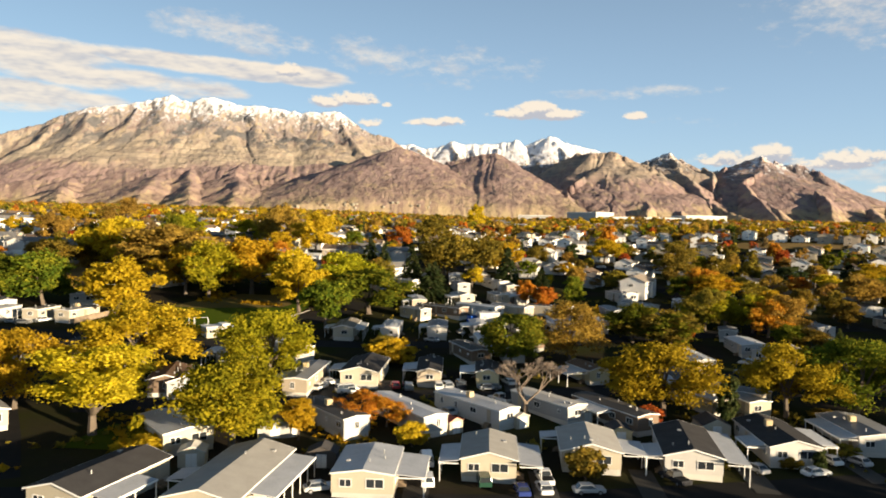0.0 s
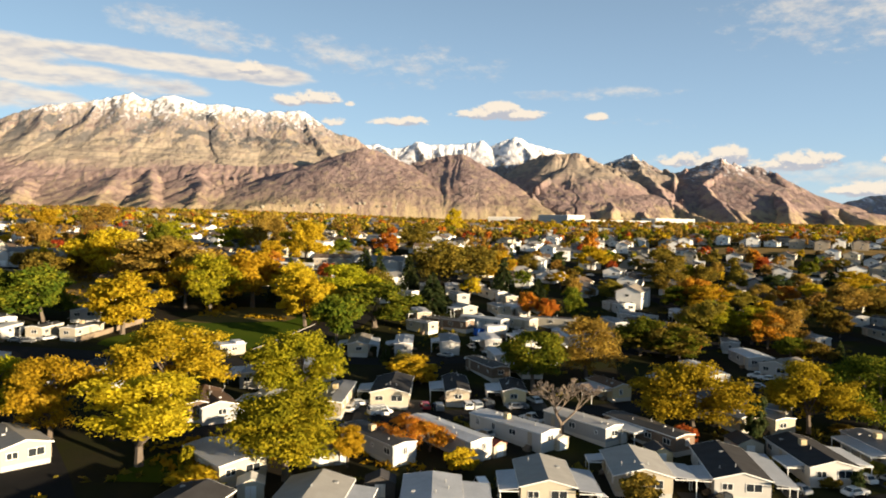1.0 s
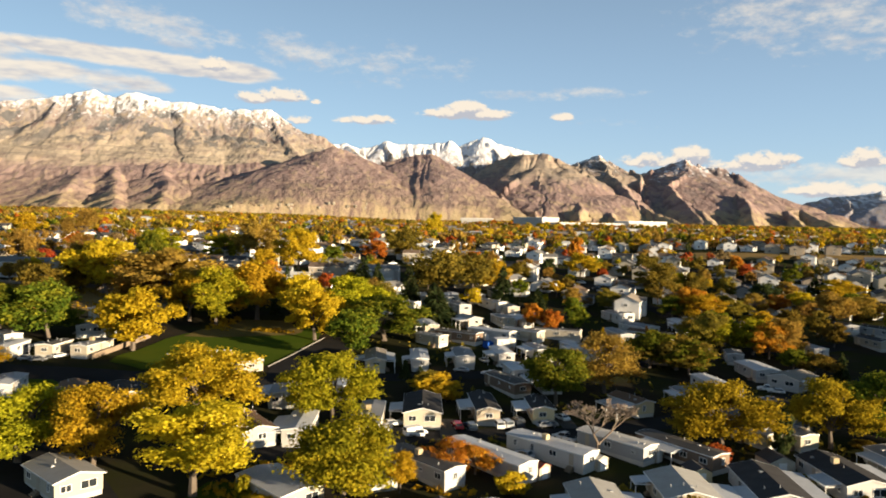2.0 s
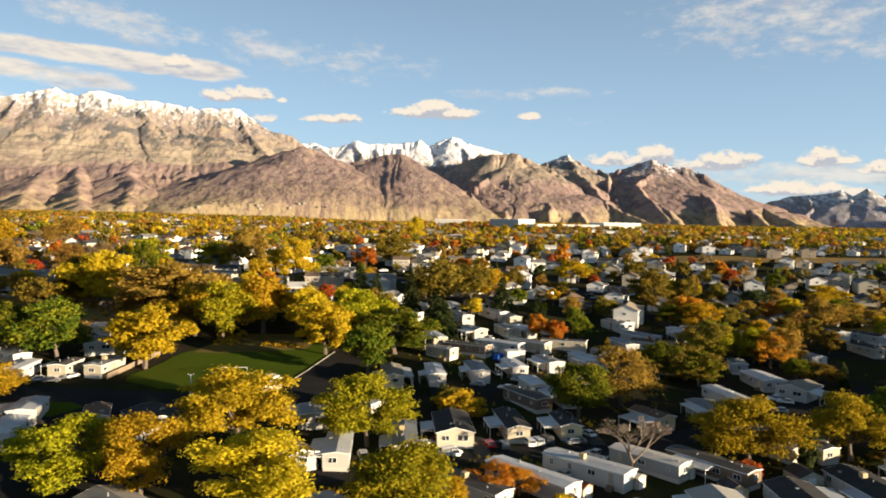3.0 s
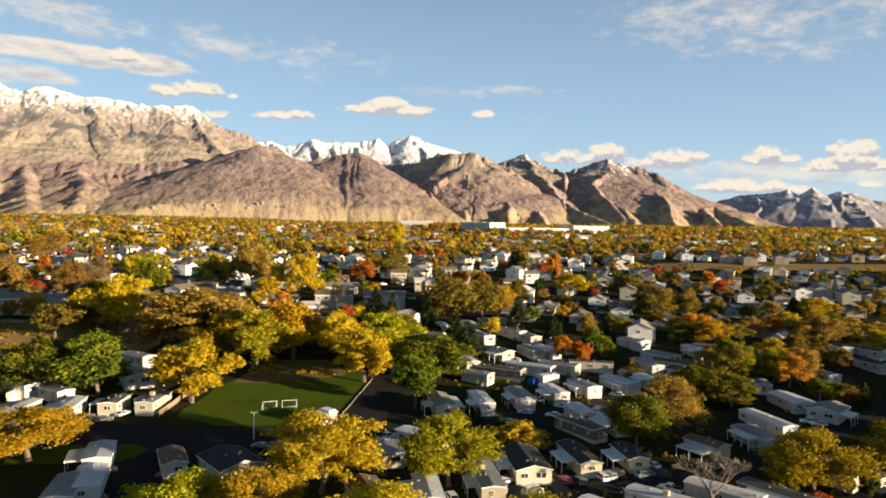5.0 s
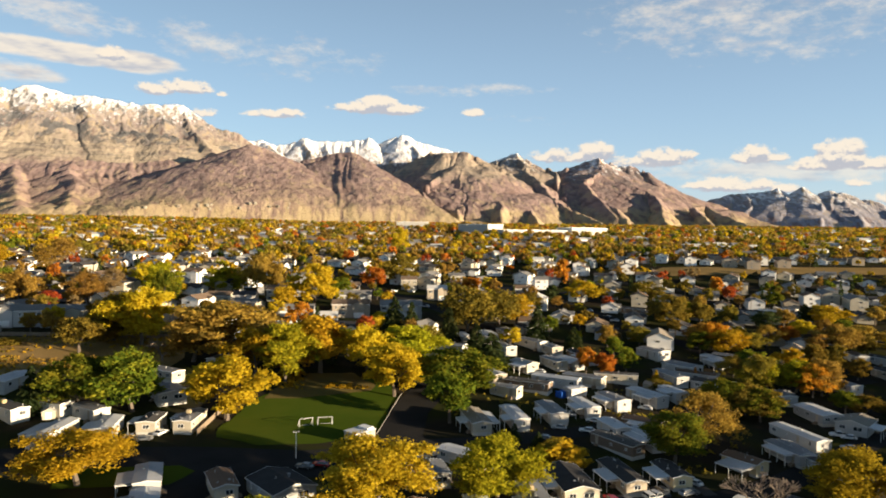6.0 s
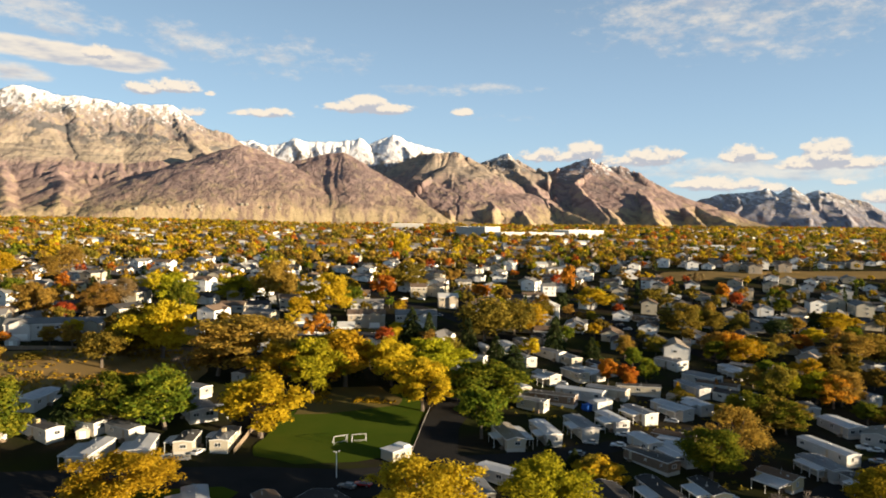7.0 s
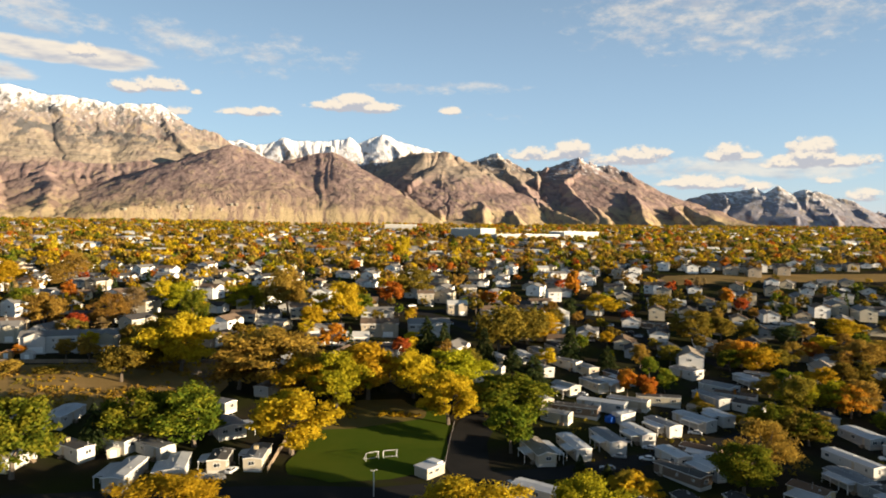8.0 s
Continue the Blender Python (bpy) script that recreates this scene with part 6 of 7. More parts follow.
car(-14.9, 82.6, "silver", "sedan", 20)
car(18.8, 85.2, "silver", "sedan", 5)
car(1.0, 116.9, "silver", "sedan", 130)
car(10.8, 126.1, "white", "pickup", 130)
car(29.7, 147.1, "red", "sedan", 95)
car(-33.7, 126.2, "white", "suv", 95)
car(-8.8, 132.3, "red", "sedan", 100)
car(-6.6, 132.2, "dark", "sedan", 100)
car(1.1, 133.9, "silver", "suv", 105)
car(3.6, 135.6, "dark", "suv", 105)
car(13.6, 138.9, "white", "sedan", 110)
car(9.7, 134.2, "gray", "sedan", 170)
car(-16.5, 127.9, "white", "sedan", 95)
car(-108.3, 177.1, "silver", "sedan", 10)
car(-105.5, 176.2, "gray", "sedan", 10)
car(-102.2, 180.2, "white", "sedan", 60)
car(-65.8, 156.9, "red", "sedan", 150)
car(-69.3, 156.2, "gray", "sedan", 150)
car(-41.3, 160.4, "white", "pickup", 20)
car(-38.6, 162.7, "white", "pickup", 20)
car(9.5, 182.0, "white", "sedan", 140)
car(10.7, 181.0, "orange", "sedan", 140)
car(4.3, 174.5, "white", "sedan", 150)
car(-2.4, 177.4, "silver", "sedan", 150)
car(-1.2, 188.0, "white", "suv", 100)
car(-9.6, 169.8, "gray", "sedan", 150)
car(11.0, 229.2, "white", "sedan", 130)
car(51.1, 219.9, "silver", "suv", 160)
car(55.8, 217.0, "dark", "sedan", 160)
car(5.2, 188.5, "silver", "sedan", 100)
car(72.8, 164.1, "white", "pickup", 150)
car(73.9, 162.1, "white", "sedan", 150)
car(67.6, 154.9, "silver", "sedan", 140)
car(30.1, 191.5, "white", "sedan", 140)
car(-11.4, 268.6, "gray", "sedan", 20)
car(-11.3, 272.5, "dark", "sedan", 20)
car(-4.2, 393.2, "white", "sedan", 140)
car(-14.1, 392.9, "white", "pickup", 20)
car(-6.3, 340.7, "silver", "sedan", 150)
car(6.4, 275.5, "gray", "sedan", 120)
car(76.7, 315.8, "dark", "sedan", 140)
car(76.3, 307.0, "silver", "sedan", 140)
car(74.5, 332.1, "white", "sedan", 140)
car(67.8, 273.0, "silver", "sedan", 140)
# sheds
shed(-32.7, 88.3, 10, 3.4, 3.2, "cream", "pale")
shed(-24.7, 101.1, 15, 5, 4, "gray", "brown")
shed(-22.6, 101.9, 20, 2.4, 2.4, "gray", "brown")
shed(2.4, 107.1, 35, 2.6, 3.2, "cream", "red")
shed(13.3, 110.9, 30, 2.4, 2.4, "cream", "pale")
shed(24.7, 115.0, 30, 2, 2.2, "cream", "pale")
shed(27.8, 105.0, 0, 3.4, 4, "yellow", "dark")
shed(44.4, 109.7, 0, 4.5, 5, "cream", "dark")
shed(-12.0, 106.3, 20, 2, 2, "white", "pale")
shed(-16.0, 90.2, 0, 4, 3, "dark", "dark")
shed(-130.5, 193.0, 10, 3, 3, "cream", "pale")
shed(-174.4, 282.3, 0, 4, 3, "white", "pale")
shed(-181.6, 284.3, 0, 4, 3, "orange", "brown")
shed(10.2, 213.4, 20, 2, 2, "white", "pale")
shed(42.6, 208.5, 30, 3, 3.4, "tan", "tan")
# houses on the slope
house(-169.7, 290.8, 3, 19, 8, 2, "white", "gray")
house(-153.7, 292.0, 3, 14, 8, 2, "cream", "gray")
house(-189.4, 307.3, 3, 10, 8, 2, "cream", "gray")
house(-157.1, 289.9, 3, 8, 7, 1, "white", "pale")
house(-194.3, 328.0, 0, 12, 8, 1, "cream", "brown")
house(-188.1, 411.0, 0, 14, 8, 1, "yellow", "brown")
house(-223.9, 456.2, 0, 16, 9, 1, "cream", "brown")
house(-133.8, 298.9, 0, 9, 7, 1, "white", "dark")
house(-158.7, 343.6, 0, 10, 8, 1, "gray", "dark")
house(-170.3, 344.1, 0, 8, 8, 1, "gray", "dark")
house(-103.1, 345.8, -10, 11, 8, 1, "cream", "brown")
house(-91.5, 348.3, -10, 10, 8, 1, "white", "dark")
house(-76.9, 351.0, -10, 9, 8, 2, "cream", "brown")
house(-69.0, 314.4, -10, 16, 8, 1, "gray", "gray")
house(-56.4, 298.1, -5, 9, 8, 1, "white", "pale")
house(-39.1, 355.7, -8, 16, 9, 1, "white", "gray")
house(-37.5, 392.2, -8, 9, 8, 1, "cream", "brown")
house(-45.0, 312.6, -8, 16, 8, 2, "tan", "brown")
house(-23.0, 312.0, -8, 18, 9, 2, "white", "gray")
house(4.4, 364.3, -8, 10, 8, 2, "tan", "pale")
house(-3.5, 403.7, -10, 9, 8, 2, "cream", "brown")
house(79.6, 412.9, -10, 8, 8, 2, "bright", "gray")
house(53.8, 337.7, 62, 10, 9, 2, "bright", "pale")
house(54.6, 307.5, 62, 16, 8, 1, "bright", "gray")
house(63.3, 288.8, 62, 12, 8, 1, "cream", "brown")
house(110.4, 374.2, 62, 9, 8, 1, "cream", "pale")
house(89.9, 331.2, 62, 10, 8, 1, "bright", "gray")
house(31.8, 291.2, -25, 14, 8, 1, "gray", "brown")
house(88.5, 302.5, 62, 15, 8, 1, "bright", "dark")
house(114.4, 347.5, 62, 9, 8, 2, "cream", "brown")
house(100.7, 285.0, 62, 15, 8, 1, "bright", "dark")
house(124.3, 281.1, 62, 14, 8, 1, "bright", "dark")
house(76.5, 274.0, 62, 14, 8, 1, "tan", "gray")
house(75.3, 255.8, 62, 14, 9, 2, "bright", "tan")
house(143.3, 398.4, 62, 12, 8, 1, "bright", "pale")
house(151.5, 386.6, 62, 14, 8, 1, "bright", "pale")
house(177.8, 396.2, 62, 10, 8, 1, "cream", "brown")
house(171.3, 329.6, 62, 9, 8, 2, "bright", "gray")
house(156.4, 335.3, 62, 9, 8, 1, "cream", "brown")
house(210.3, 400.9, 62, 16, 9, 2, "cream", "gray")
house(242.9, 391.1, 62, 18, 9, 2, "cream", "gray")
house(283.9, 399.6, 62, 18, 9, 2, "gray", "dark")
house(241.9, 339.3, 62, 18, 9, 2, "cream", "gray")
house(240.0, 357.9, 62, 18, 9, 2, "cream", "gray")
house(202.7, 342.8, 62, 9, 8, 1, "tan", "brown")
house(210.9, 375.6, 62, 10, 8, 1, "cream", "pale")
house(126.5, 240.6, 62, 15, 9, 1, "bright", "tan")
house(61.1, 275.3, 62, 12, 8, 1, "gray", "dark")
house(131.4, 264.7, 62, 10, 8, 1, "tan", "brown")
house(113.7, 313.1, 62, 8, 8, 1, "bright", "pale")
house(145.5, 303.9, 62, 12, 8, 1, "gray", "dark")
house(213.7, 304.1, 62, 14, 8, 1, "cream", "dark")
house(61.4, 391.1, -10, 12, 8, 1, "gray", "brown")
house(24.5, 363.3, -10, 14, 8, 1, "gray", "brown")
house(47.2, 381.3, -10, 9, 8, 1, "cream", "dark")
house(137.5, 255.5, 62, 12, 8, 1, "bright", "gray")
house(36.2, 452.1, -10, 10, 8, 1, "cream", "gray")
house(419.2, 534.8, 62, 16, 9, 2, "tan", "brown")
house(291.6, 500.1, 62, 18, 9, 2, "tan", "brown")
house(279.7, 512.6, 62, 14, 9, 2, "tan", "gray")
house(326.6, 509.8, 62, 16, 9, 2, "tan", "brown")
house(129.1, 553.2, -10, 9, 9, 2, "bright", "pale")
house(125.0, 514.4, -10, 14, 8, 2, "bright", "gray")

# further homes of the park on the east side
rng = random.Random(41)
for row in range(9):
    for col in range(15):
        px, py = -12 + col * 12.5 + row * 3 + rng.uniform(-1.5, 1.5), 186 + row * 15 + col * 2.0 + rng.uniform(-1.5, 1.5)
        if any(math.hypot(px - a, py + 5 - b) < r * 0.8 + 5.0 for a, b, r in TAKEN) or any(math.hypot(px - a, py + 5 - b) < r * 0.6 + 3 for a, b, r in TREE_AT) or rng.random() < 0.12:
            continue
        if px < 30 and py > 275 or px > 0.66 * py + 5 or (py > 262 and px < 100):
            continue
        if px > 42 and rng.random() < 0.5:
            tree(rng.choice(("broad2", "round", "broad")), px, py + 5, rng.uniform(7, 11), rng.uniform(3.2, 5.5), rng.choice(("olive", "brownorange", "green", "gold", "olive")))
            continue
        cover = (1, 7, 2.5) if rng.random() < 0.6 else None
        home(px, py, rng.choice((4, 8, 14, 40)), rng.uniform(11, 14), 4.5, rng.choice(("white", "cream", "tan", "gray", "brown", "gray")), rng.choice(("white_metal", "gray_metal", "gray_metal", "dark_metal", "dark_shingle", "brown_shingle")), left_cover=cover)
        if rng.random() < 0.5:
            car(px + 5.5, py - 1.5, rng.choice(("white", "silver", "dark", "gray", "red", "blue")), rng.choice(("sedan", "suv", "pickup")), rng.uniform(75, 110))
        if rng.random() < 0.45:
            tree(rng.choice(("shrub", "round", "conifer")), px - 5.5, py + rng.uniform(2, 9), rng.uniform(2.5, 5.5), rng.uniform(1.3, 2.2), rng.choice(("gold", "olive", "orange", "green", "fir")))

# park trees and homes further along the lane, towards the sun
for k, (px, py) in enumerate(((84, 66), (101, 74), (70, 52), (120, 92), (97, 52), (138, 104), (52, 40), (112, 60), (128, 76), (34, 34), (18, 30), (62, 28), (150, 130), (165, 120), (140, 150), (172, 150), (160, 165), (190, 175), (150, 185), (178, 190))):
    tree(("broad", "round", "broad2")[k % 3], px, py, 10 + k % 4, 5 + k % 3, ("gold", "yellowgreen", "olive", "green")[k % 4], "trees along the lane")

# an added belt of tall trees, out of view sunward, to shade the east homes
for k in range(13):
    px, py = 95 + 7.4 * k + (k % 3) * 3, 118 + 8.7 * k - (k % 2) * 4
    tree(("broad", "tall", "broad2")[k % 3], px, py, 12 + k % 4, 5.5 + k % 3, ("olive", "green", "gold")[k % 3], "trees along the lane")

# ---------- the playing field ----------
def goal(x, y, yaw, w=3.6, h=2.0, d=1.2):
    ob = tagged(new("soccer_goal"), "small white soccer goal frame on the grass", "soccer goal", group="soccer goals")
    ob.matrix_basis = pose(x, y, ground_z(x, y) + 0.13, 0, 0, yaw)
    for nm, p, q in (("upright", (-w / 2, 0, 0), (-w / 2, 0, h)), ("upright", (w / 2, 0, 0), (w / 2, 0, h)), ("crossbar", (-w / 2 - 0.06, 0, h), (w / 2 + 0.06, 0, h)),
                     ("stay", (-w / 2, 0, h), (-w / 2, d, 0)), ("stay", (w / 2, 0, h), (w / 2, d, 0)), ("ground_bar", (-w / 2, d, 0.04), (w / 2, d, 0.04))):
        bm = bmesh.new()
        tube(bm, p, q, 0.05, 0.05, 8)
        part(nm, bm, M_TRIM, ob)


goal(-68.1, 183.5, 20)
goal(-63.3, 184.3, 3)


def light_pole(x, y, h):
    ob = tagged(new("light_pole"), "tall pale pole with two lamp heads", "light pole")
    ob.matrix_basis = pose(x, y, ground_z(x, y), 0, 0, 10)
    bm = bmesh.new()
    tube(bm, (0, 0, -0.4), (0, 0, h), 0.12, 0.07, 8)
    part("pole", bm, M_TRIM, ob)
    bm = bmesh.new()
    tube(bm, (-0.6, 0, h - 0.1), (0.6, 0, h - 0.1), 0.05, 0.05, 6)
    part("arm", bm, M_GALV, ob)
    for sx in (-1, 1):
        bm = bmesh.new()
        box(bm, sx * 0.55 - 0.2, -0.15, h - 0.05, sx * 0.55 + 0.2, 0.15, h + 0.1, 0.03)
        part("lamp_head", bm, M_GALV, ob)


light_pole(-71.0, 162.3, 6.0)


def utility_pole(x, y, h=10.0, yaw=0):
    ob = tagged(new("utility_pole"), "weathered wooden utility pole with a crossarm", "utility pole", group="utility poles")
    ob.matrix_basis = pose(x, y, ground_z(x, y), 0, 0, yaw)
    bm = bmesh.new()
    tube(bm, (0, 0, -0.5), (0, 0, h), 0.17, 0.11, 7)
    part("pole", bm, M_WOOD, ob)
    bm = bmesh.new()
    box(bm, -1.1, -0.07, h - 0.9, 1.1, 0.07, h - 0.75)
    part("crossarm", bm, M_WOOD, ob)
    for k in (-1, -0.35, 0.35, 1):
        bm = bmesh.new()
        tube(bm, (k, 0, h - 0.75), (k, 0, h - 0.55), 0.05, 0.03, 6)
        part("insulator", bm, M_GALV, ob)


for px, py in ((-147.7, 381.9), (-179.3, 300.0), (117.2, 358.1), (27.7, 307.1), (159.2, 323.2)):
    utility_pole(px, py)


def booth():
    ob = tagged(new("park_office"), "small flat-roofed white building beside the lawn", "building")
    ob.matrix_basis = pose(-55.6, 173.0, ground_z(-56, 173), 0, 0, 35) @ Matrix.Scale(0.88, 4)
    for nm, b, m in (("wall", (-3.6, -2.4, -0.4, 3.6, 2.4, 2.7), WALLS["cream"]), ("roof", (-3.8, -2.6, 2.7, 3.8, 2.6, 2.95), ROOFS["white_metal"]), ("annex", (1.0, -2.0, 2.96, 3.4, 2.0, 3.4), M_TRIM)):
        bm = bmesh.new()
        box(bm, *b, 0.02)
        part(nm, bm, m, ob)
    for px in (-2.2, 0.4):
        put_window("wide", ob, pose(px, -2.42, 1.6))
    shared("door", DOOR, ob, pose(2.3, -2.42, 0.05))


booth()


def fence(points, h, gap, label, material):
    """Posts every few metres with boards between them."""
    ob = tagged(new("fence"), label, "fence")
    for p, q in zip(points, points[1:]):
        p, q = Vector(p), Vector(q)
        n = max(1, int((q - p).length / gap))
        for k in range(n):
            a, b = p.lerp(q, k / n), p.lerp(q, (k + 1) / n)
            za, zb = ground_z(a.x, a.y), ground_z(b.x, b.y)
            bm = bmesh.new()
            tube(bm, (a.x, a.y, za - 0.2), (a.x, a.y, za + h), 0.06, 0.06, 5)
            part("post", bm, material, ob)
            s = Vector((b.y - a.y, a.x - b.x)).normalized() * 0.025
            bm = bmesh.new()
            v = [bm.verts.new(c) for c in ((a.x - s.x, a.y - s.y, za + 0.12), (b.x - s.x, b.y - s.y, zb + 0.12), (b.x - s.x, b.y - s.y, zb + h - 0.08), (a.x - s.x, a.y - s.y, za + h - 0.08),
                                           (a.x + s.x, a.y + s.y, za + 0.12), (b.x + s.x, b.y + s.y, zb + 0.12), (b.x + s.x, b.y + s.y, zb + h - 0.08), (a.x + s.x, a.y + s.y, za + h - 0.08))]
            for f in ((0, 1, 2, 3), (7, 6, 5, 4), (3, 2, 6, 7), (1, 0, 4, 5), (0, 3, 7, 4), (2, 1, 5, 6)):
                bm.faces.new([v[i] for i in f])
            part("panel", bm, material, ob)


fence([(-94.0, 178.9), (-90.7, 192.4), (-87.2, 203.6)], 1.5, 2.6, "weathered board fence along the lawn", M_WOOD)
fence([(-51.0, 176.5), (-44.8, 194.5), (-39.3, 209.5)], 0.45, 3.0, "low pale kerb rail beside the drive", M_CONCRETE)
fence([(-200, 279), (-160, 277), (-110, 274)], 1.6, 3.0, "weathered board fence behind the field", M_WOOD)
fence([(-118, 300), (-60, 297), (-30, 296)], 1.7, 3.0, "pale fence behind the houses", M_TRIM)
fence([(10, 306), (34, 299)], 1.7, 3.0, "cream fence behind the houses", WALLS["cream"])


def tarp():
    bm = bmesh.new()
    box(bm, -1.5, -1.2, 0, 1.5, 1.2, 1.9)
    bmesh.ops.subdivide_edges(bm, edges=bm.edges[:], cuts=5, use_grid_fill=True)
    for v in bm.verts:
        v.co += Vector((noise.noise(v.co * 1.3), noise.noise(v.co * 1.3 + Vector((5, 0, 0))), noise.noise(v.co + Vector((0, 7, 0))))) * 0.35
    ob = finish("tarpaulin", bm, M_TARP)
    ob.matrix_basis = pose(9.3, 204.5, ground_z(9, 205) - 0.1, 0, 0, 25)
    tagged(ob, "crumpled bright blue tarpaulin over a heap", "tarpaulin")


tarp()

# ---------- the far town ----------
def big_building(x, y, yaw, W, D, h, label, wall="white"):
    ob = tagged(new("commercial_building"), label, "building", group="large buildings far off")
    ob.matrix_basis = pose(x, y, ground_z(x, y), 0, 0, yaw)
    TAKEN.append((x, y, W / 2))
    bm = bmesh.new()
    box(bm, -W / 2, -D / 2, -3, W / 2, D / 2, h)
    part("wall", bm, WALLS[wall], ob)
    bm = bmesh.new()
    for b in ((-W / 2 - 0.2, -D / 2 - 0.2, h, W / 2 + 0.2, -D / 2 + 0.5, h + 0.9), (-W / 2 - 0.2, D / 2 - 0.5, h, W / 2 + 0.2, D / 2 + 0.2, h + 0.9), (-W / 2 - 0.2, -D / 2 + 0.5, h, -W / 2 + 0.5, D / 2 - 0.5, h + 0.9), (W / 2 - 0.5, -D / 2 + 0.5, h, W / 2 + 0.2, D / 2 - 0.5, h + 0.9)):
        box(bm, *b)
    part("parapet", bm, M_TRIM, ob)
    bm = bmesh.new()
    box(bm, -W / 2 + 0.5, -D / 2 + 0.5, h + 0.02, W / 2 - 0.5, D / 2 - 0.5, h + 0.12)
    rf = part("roof", bm, ROOFS["pale"], ob)
    for k in range(3):
        bm = bmesh.new()
        box(bm, -W * 0.3 + k * W * 0.28, -2, h + 0.1, -W * 0.3 + k * W * 0.28 + 3, 1, h + 1.6, 0.05)
        part("roof_unit", bm, M_GALV, rf)
    for k in range(int(W / 9)):
        px = -W / 2 + 5 + k * 9
        bm = bmesh.new()
        box(bm, px - 1.6, -D / 2 - 0.08, 0.3, px + 1.6, -D / 2 + 0.02, min(3.4, h - 1))
        part("window", bm, M_GLASS, ob)


big_building(213, 1032, -51, 53, 40, 16, "large white flat-roofed commercial building")
big_building(270, 977, 1, 94, 50, 9, "long white flat-roofed store")
big_building(350, 979, 10, 59, 40, 13, "white commercial building with a tall front")
big_building(-94, 1016, 40, 78, 30, 5, "long low brown-roofed building")
big_building(194, 1496, -13, 66, 30, 14, "white building on the far bench")

PALETTE = ["gold"] * 7 + ["brownorange"] * 12 + ["olive"] * 9 + ["orange"] * 2 + ["yellowgreen"] * 2 + ["green"] * 2 + ["red"] + ["graybrown"] * 3
rng = random.Random(77)
LANES = [(-46, 520, -39, 480), (-39, 480, -23, 403), (-23, 403, -4, 348), (-4, 348, 9, 308), (70, 430, 72, 361), (72, 361, 78, 309), (78, 309, 87, 264), (-260, 350, -120, 345), (-120, 345, -30, 372), (-30, 372, 75, 395), (75, 395, 200, 420)]


def off_road(x, y, gap):
    for x0, y0, x1, y1 in LANES:
        d = Vector((x1 - x0, y1 - y0))
        k = max(0, min(1, Vector((x - x0, y - y0)).dot(d) / d.length_squared))
        if (Vector((x - x0, y - y0)) - d * k).length < gap:
            return False
    return True


# further houses in loose rows
PROTOS = []
for k, (W, D, st, wl, rf) in enumerate((((14, 8, 1, "bright", "dark"), (13, 8.5, 1, "cream", "gray"), (11, 8.5, 2, "bright", "brown"), (15, 8, 1, "bright", "dark"), (12, 9, 2, "bright", "gray"), (13, 8, 1, "cream", "brown"), (14, 8.5, 1, "bright", "gray"), (12, 8, 2, "cream", "dark")))):
    PROTOS.append((W, D, st, wl, rf))
built = {}
far_plots = []
for row in range(14):
    y0 = 285 + row * 25 + (row % 2) * 4
    for col in range(-26, 27):
        x, y = col * 17 + rng.uniform(-3, 3) + row * 5, y0 + rng.uniform(-3, 3) + col * 1.3
        if not (-0.55 * y - 120 < x < 0.75 * y + 60) or rng.random() < 0.14 or (x < -95 and y < 300):
            continue
        if any(math.hypot(x - a, y - b) < 8 + r for a, b, r in TAKEN) or not off_road(x, y, 11) or (x > 190 and 462 < y < 522):
            continue
        k = rng.randrange(len(PROTOS))
        TAKEN.append((x, y, 8))
        yaw = rng.choice((56, 62, 48, 66, 56, -30)) + rng.uniform(-4, 4)
        if y > 400:
            far_plots.append((x, y, yaw, k))
        elif k in built:
            copy_thing(built[k], pose(x, y, ground_z(x, y), 0, 0, yaw))
        else:
            built[k] = build_house(x, y, ground_z(x, y), yaw, *PROTOS[k], 500 + k)


def merged(meshes_at, name, label, category, materials):
    """Many meshes at many poses in one object, material by material."""
    for mat in materials:
        vs, fs, base = [], [], 0
        for me, m, mt in meshes_at:
            if mt is not mat:
                continue
            co = np.empty(len(me.vertices) * 3)
            me.vertices.foreach_get("co", co)
            co = np.c_[co.reshape(-1, 3), np.ones(len(me.vertices))] @ np.array(m).T
            vs.append(co[:, :3])
            fs += [tuple(v + base for v in p.vertices) for p in me.polygons]
            base += len(co)
        if vs:
            ob = from_lists(name, np.concatenate(vs).tolist(), fs, mat)
            tagged(ob, label, category, kind="stuff")


rows = []
for x, y, yaw, k in far_plots:
    here = pose(x, y, ground_z(x, y), 0, 0, yaw)
    for o in built[k].children_recursive:
        up = o.matrix_basis if o.parent == built[k] else o.parent.matrix_basis @ o.matrix_basis
        rows.append((o.data, here @ up, o.data.materials[0]))
merged(rows, "hillside_houses", "rows of family houses further up the slope", "houses", list(dict.fromkeys(r[2] for r in rows)))

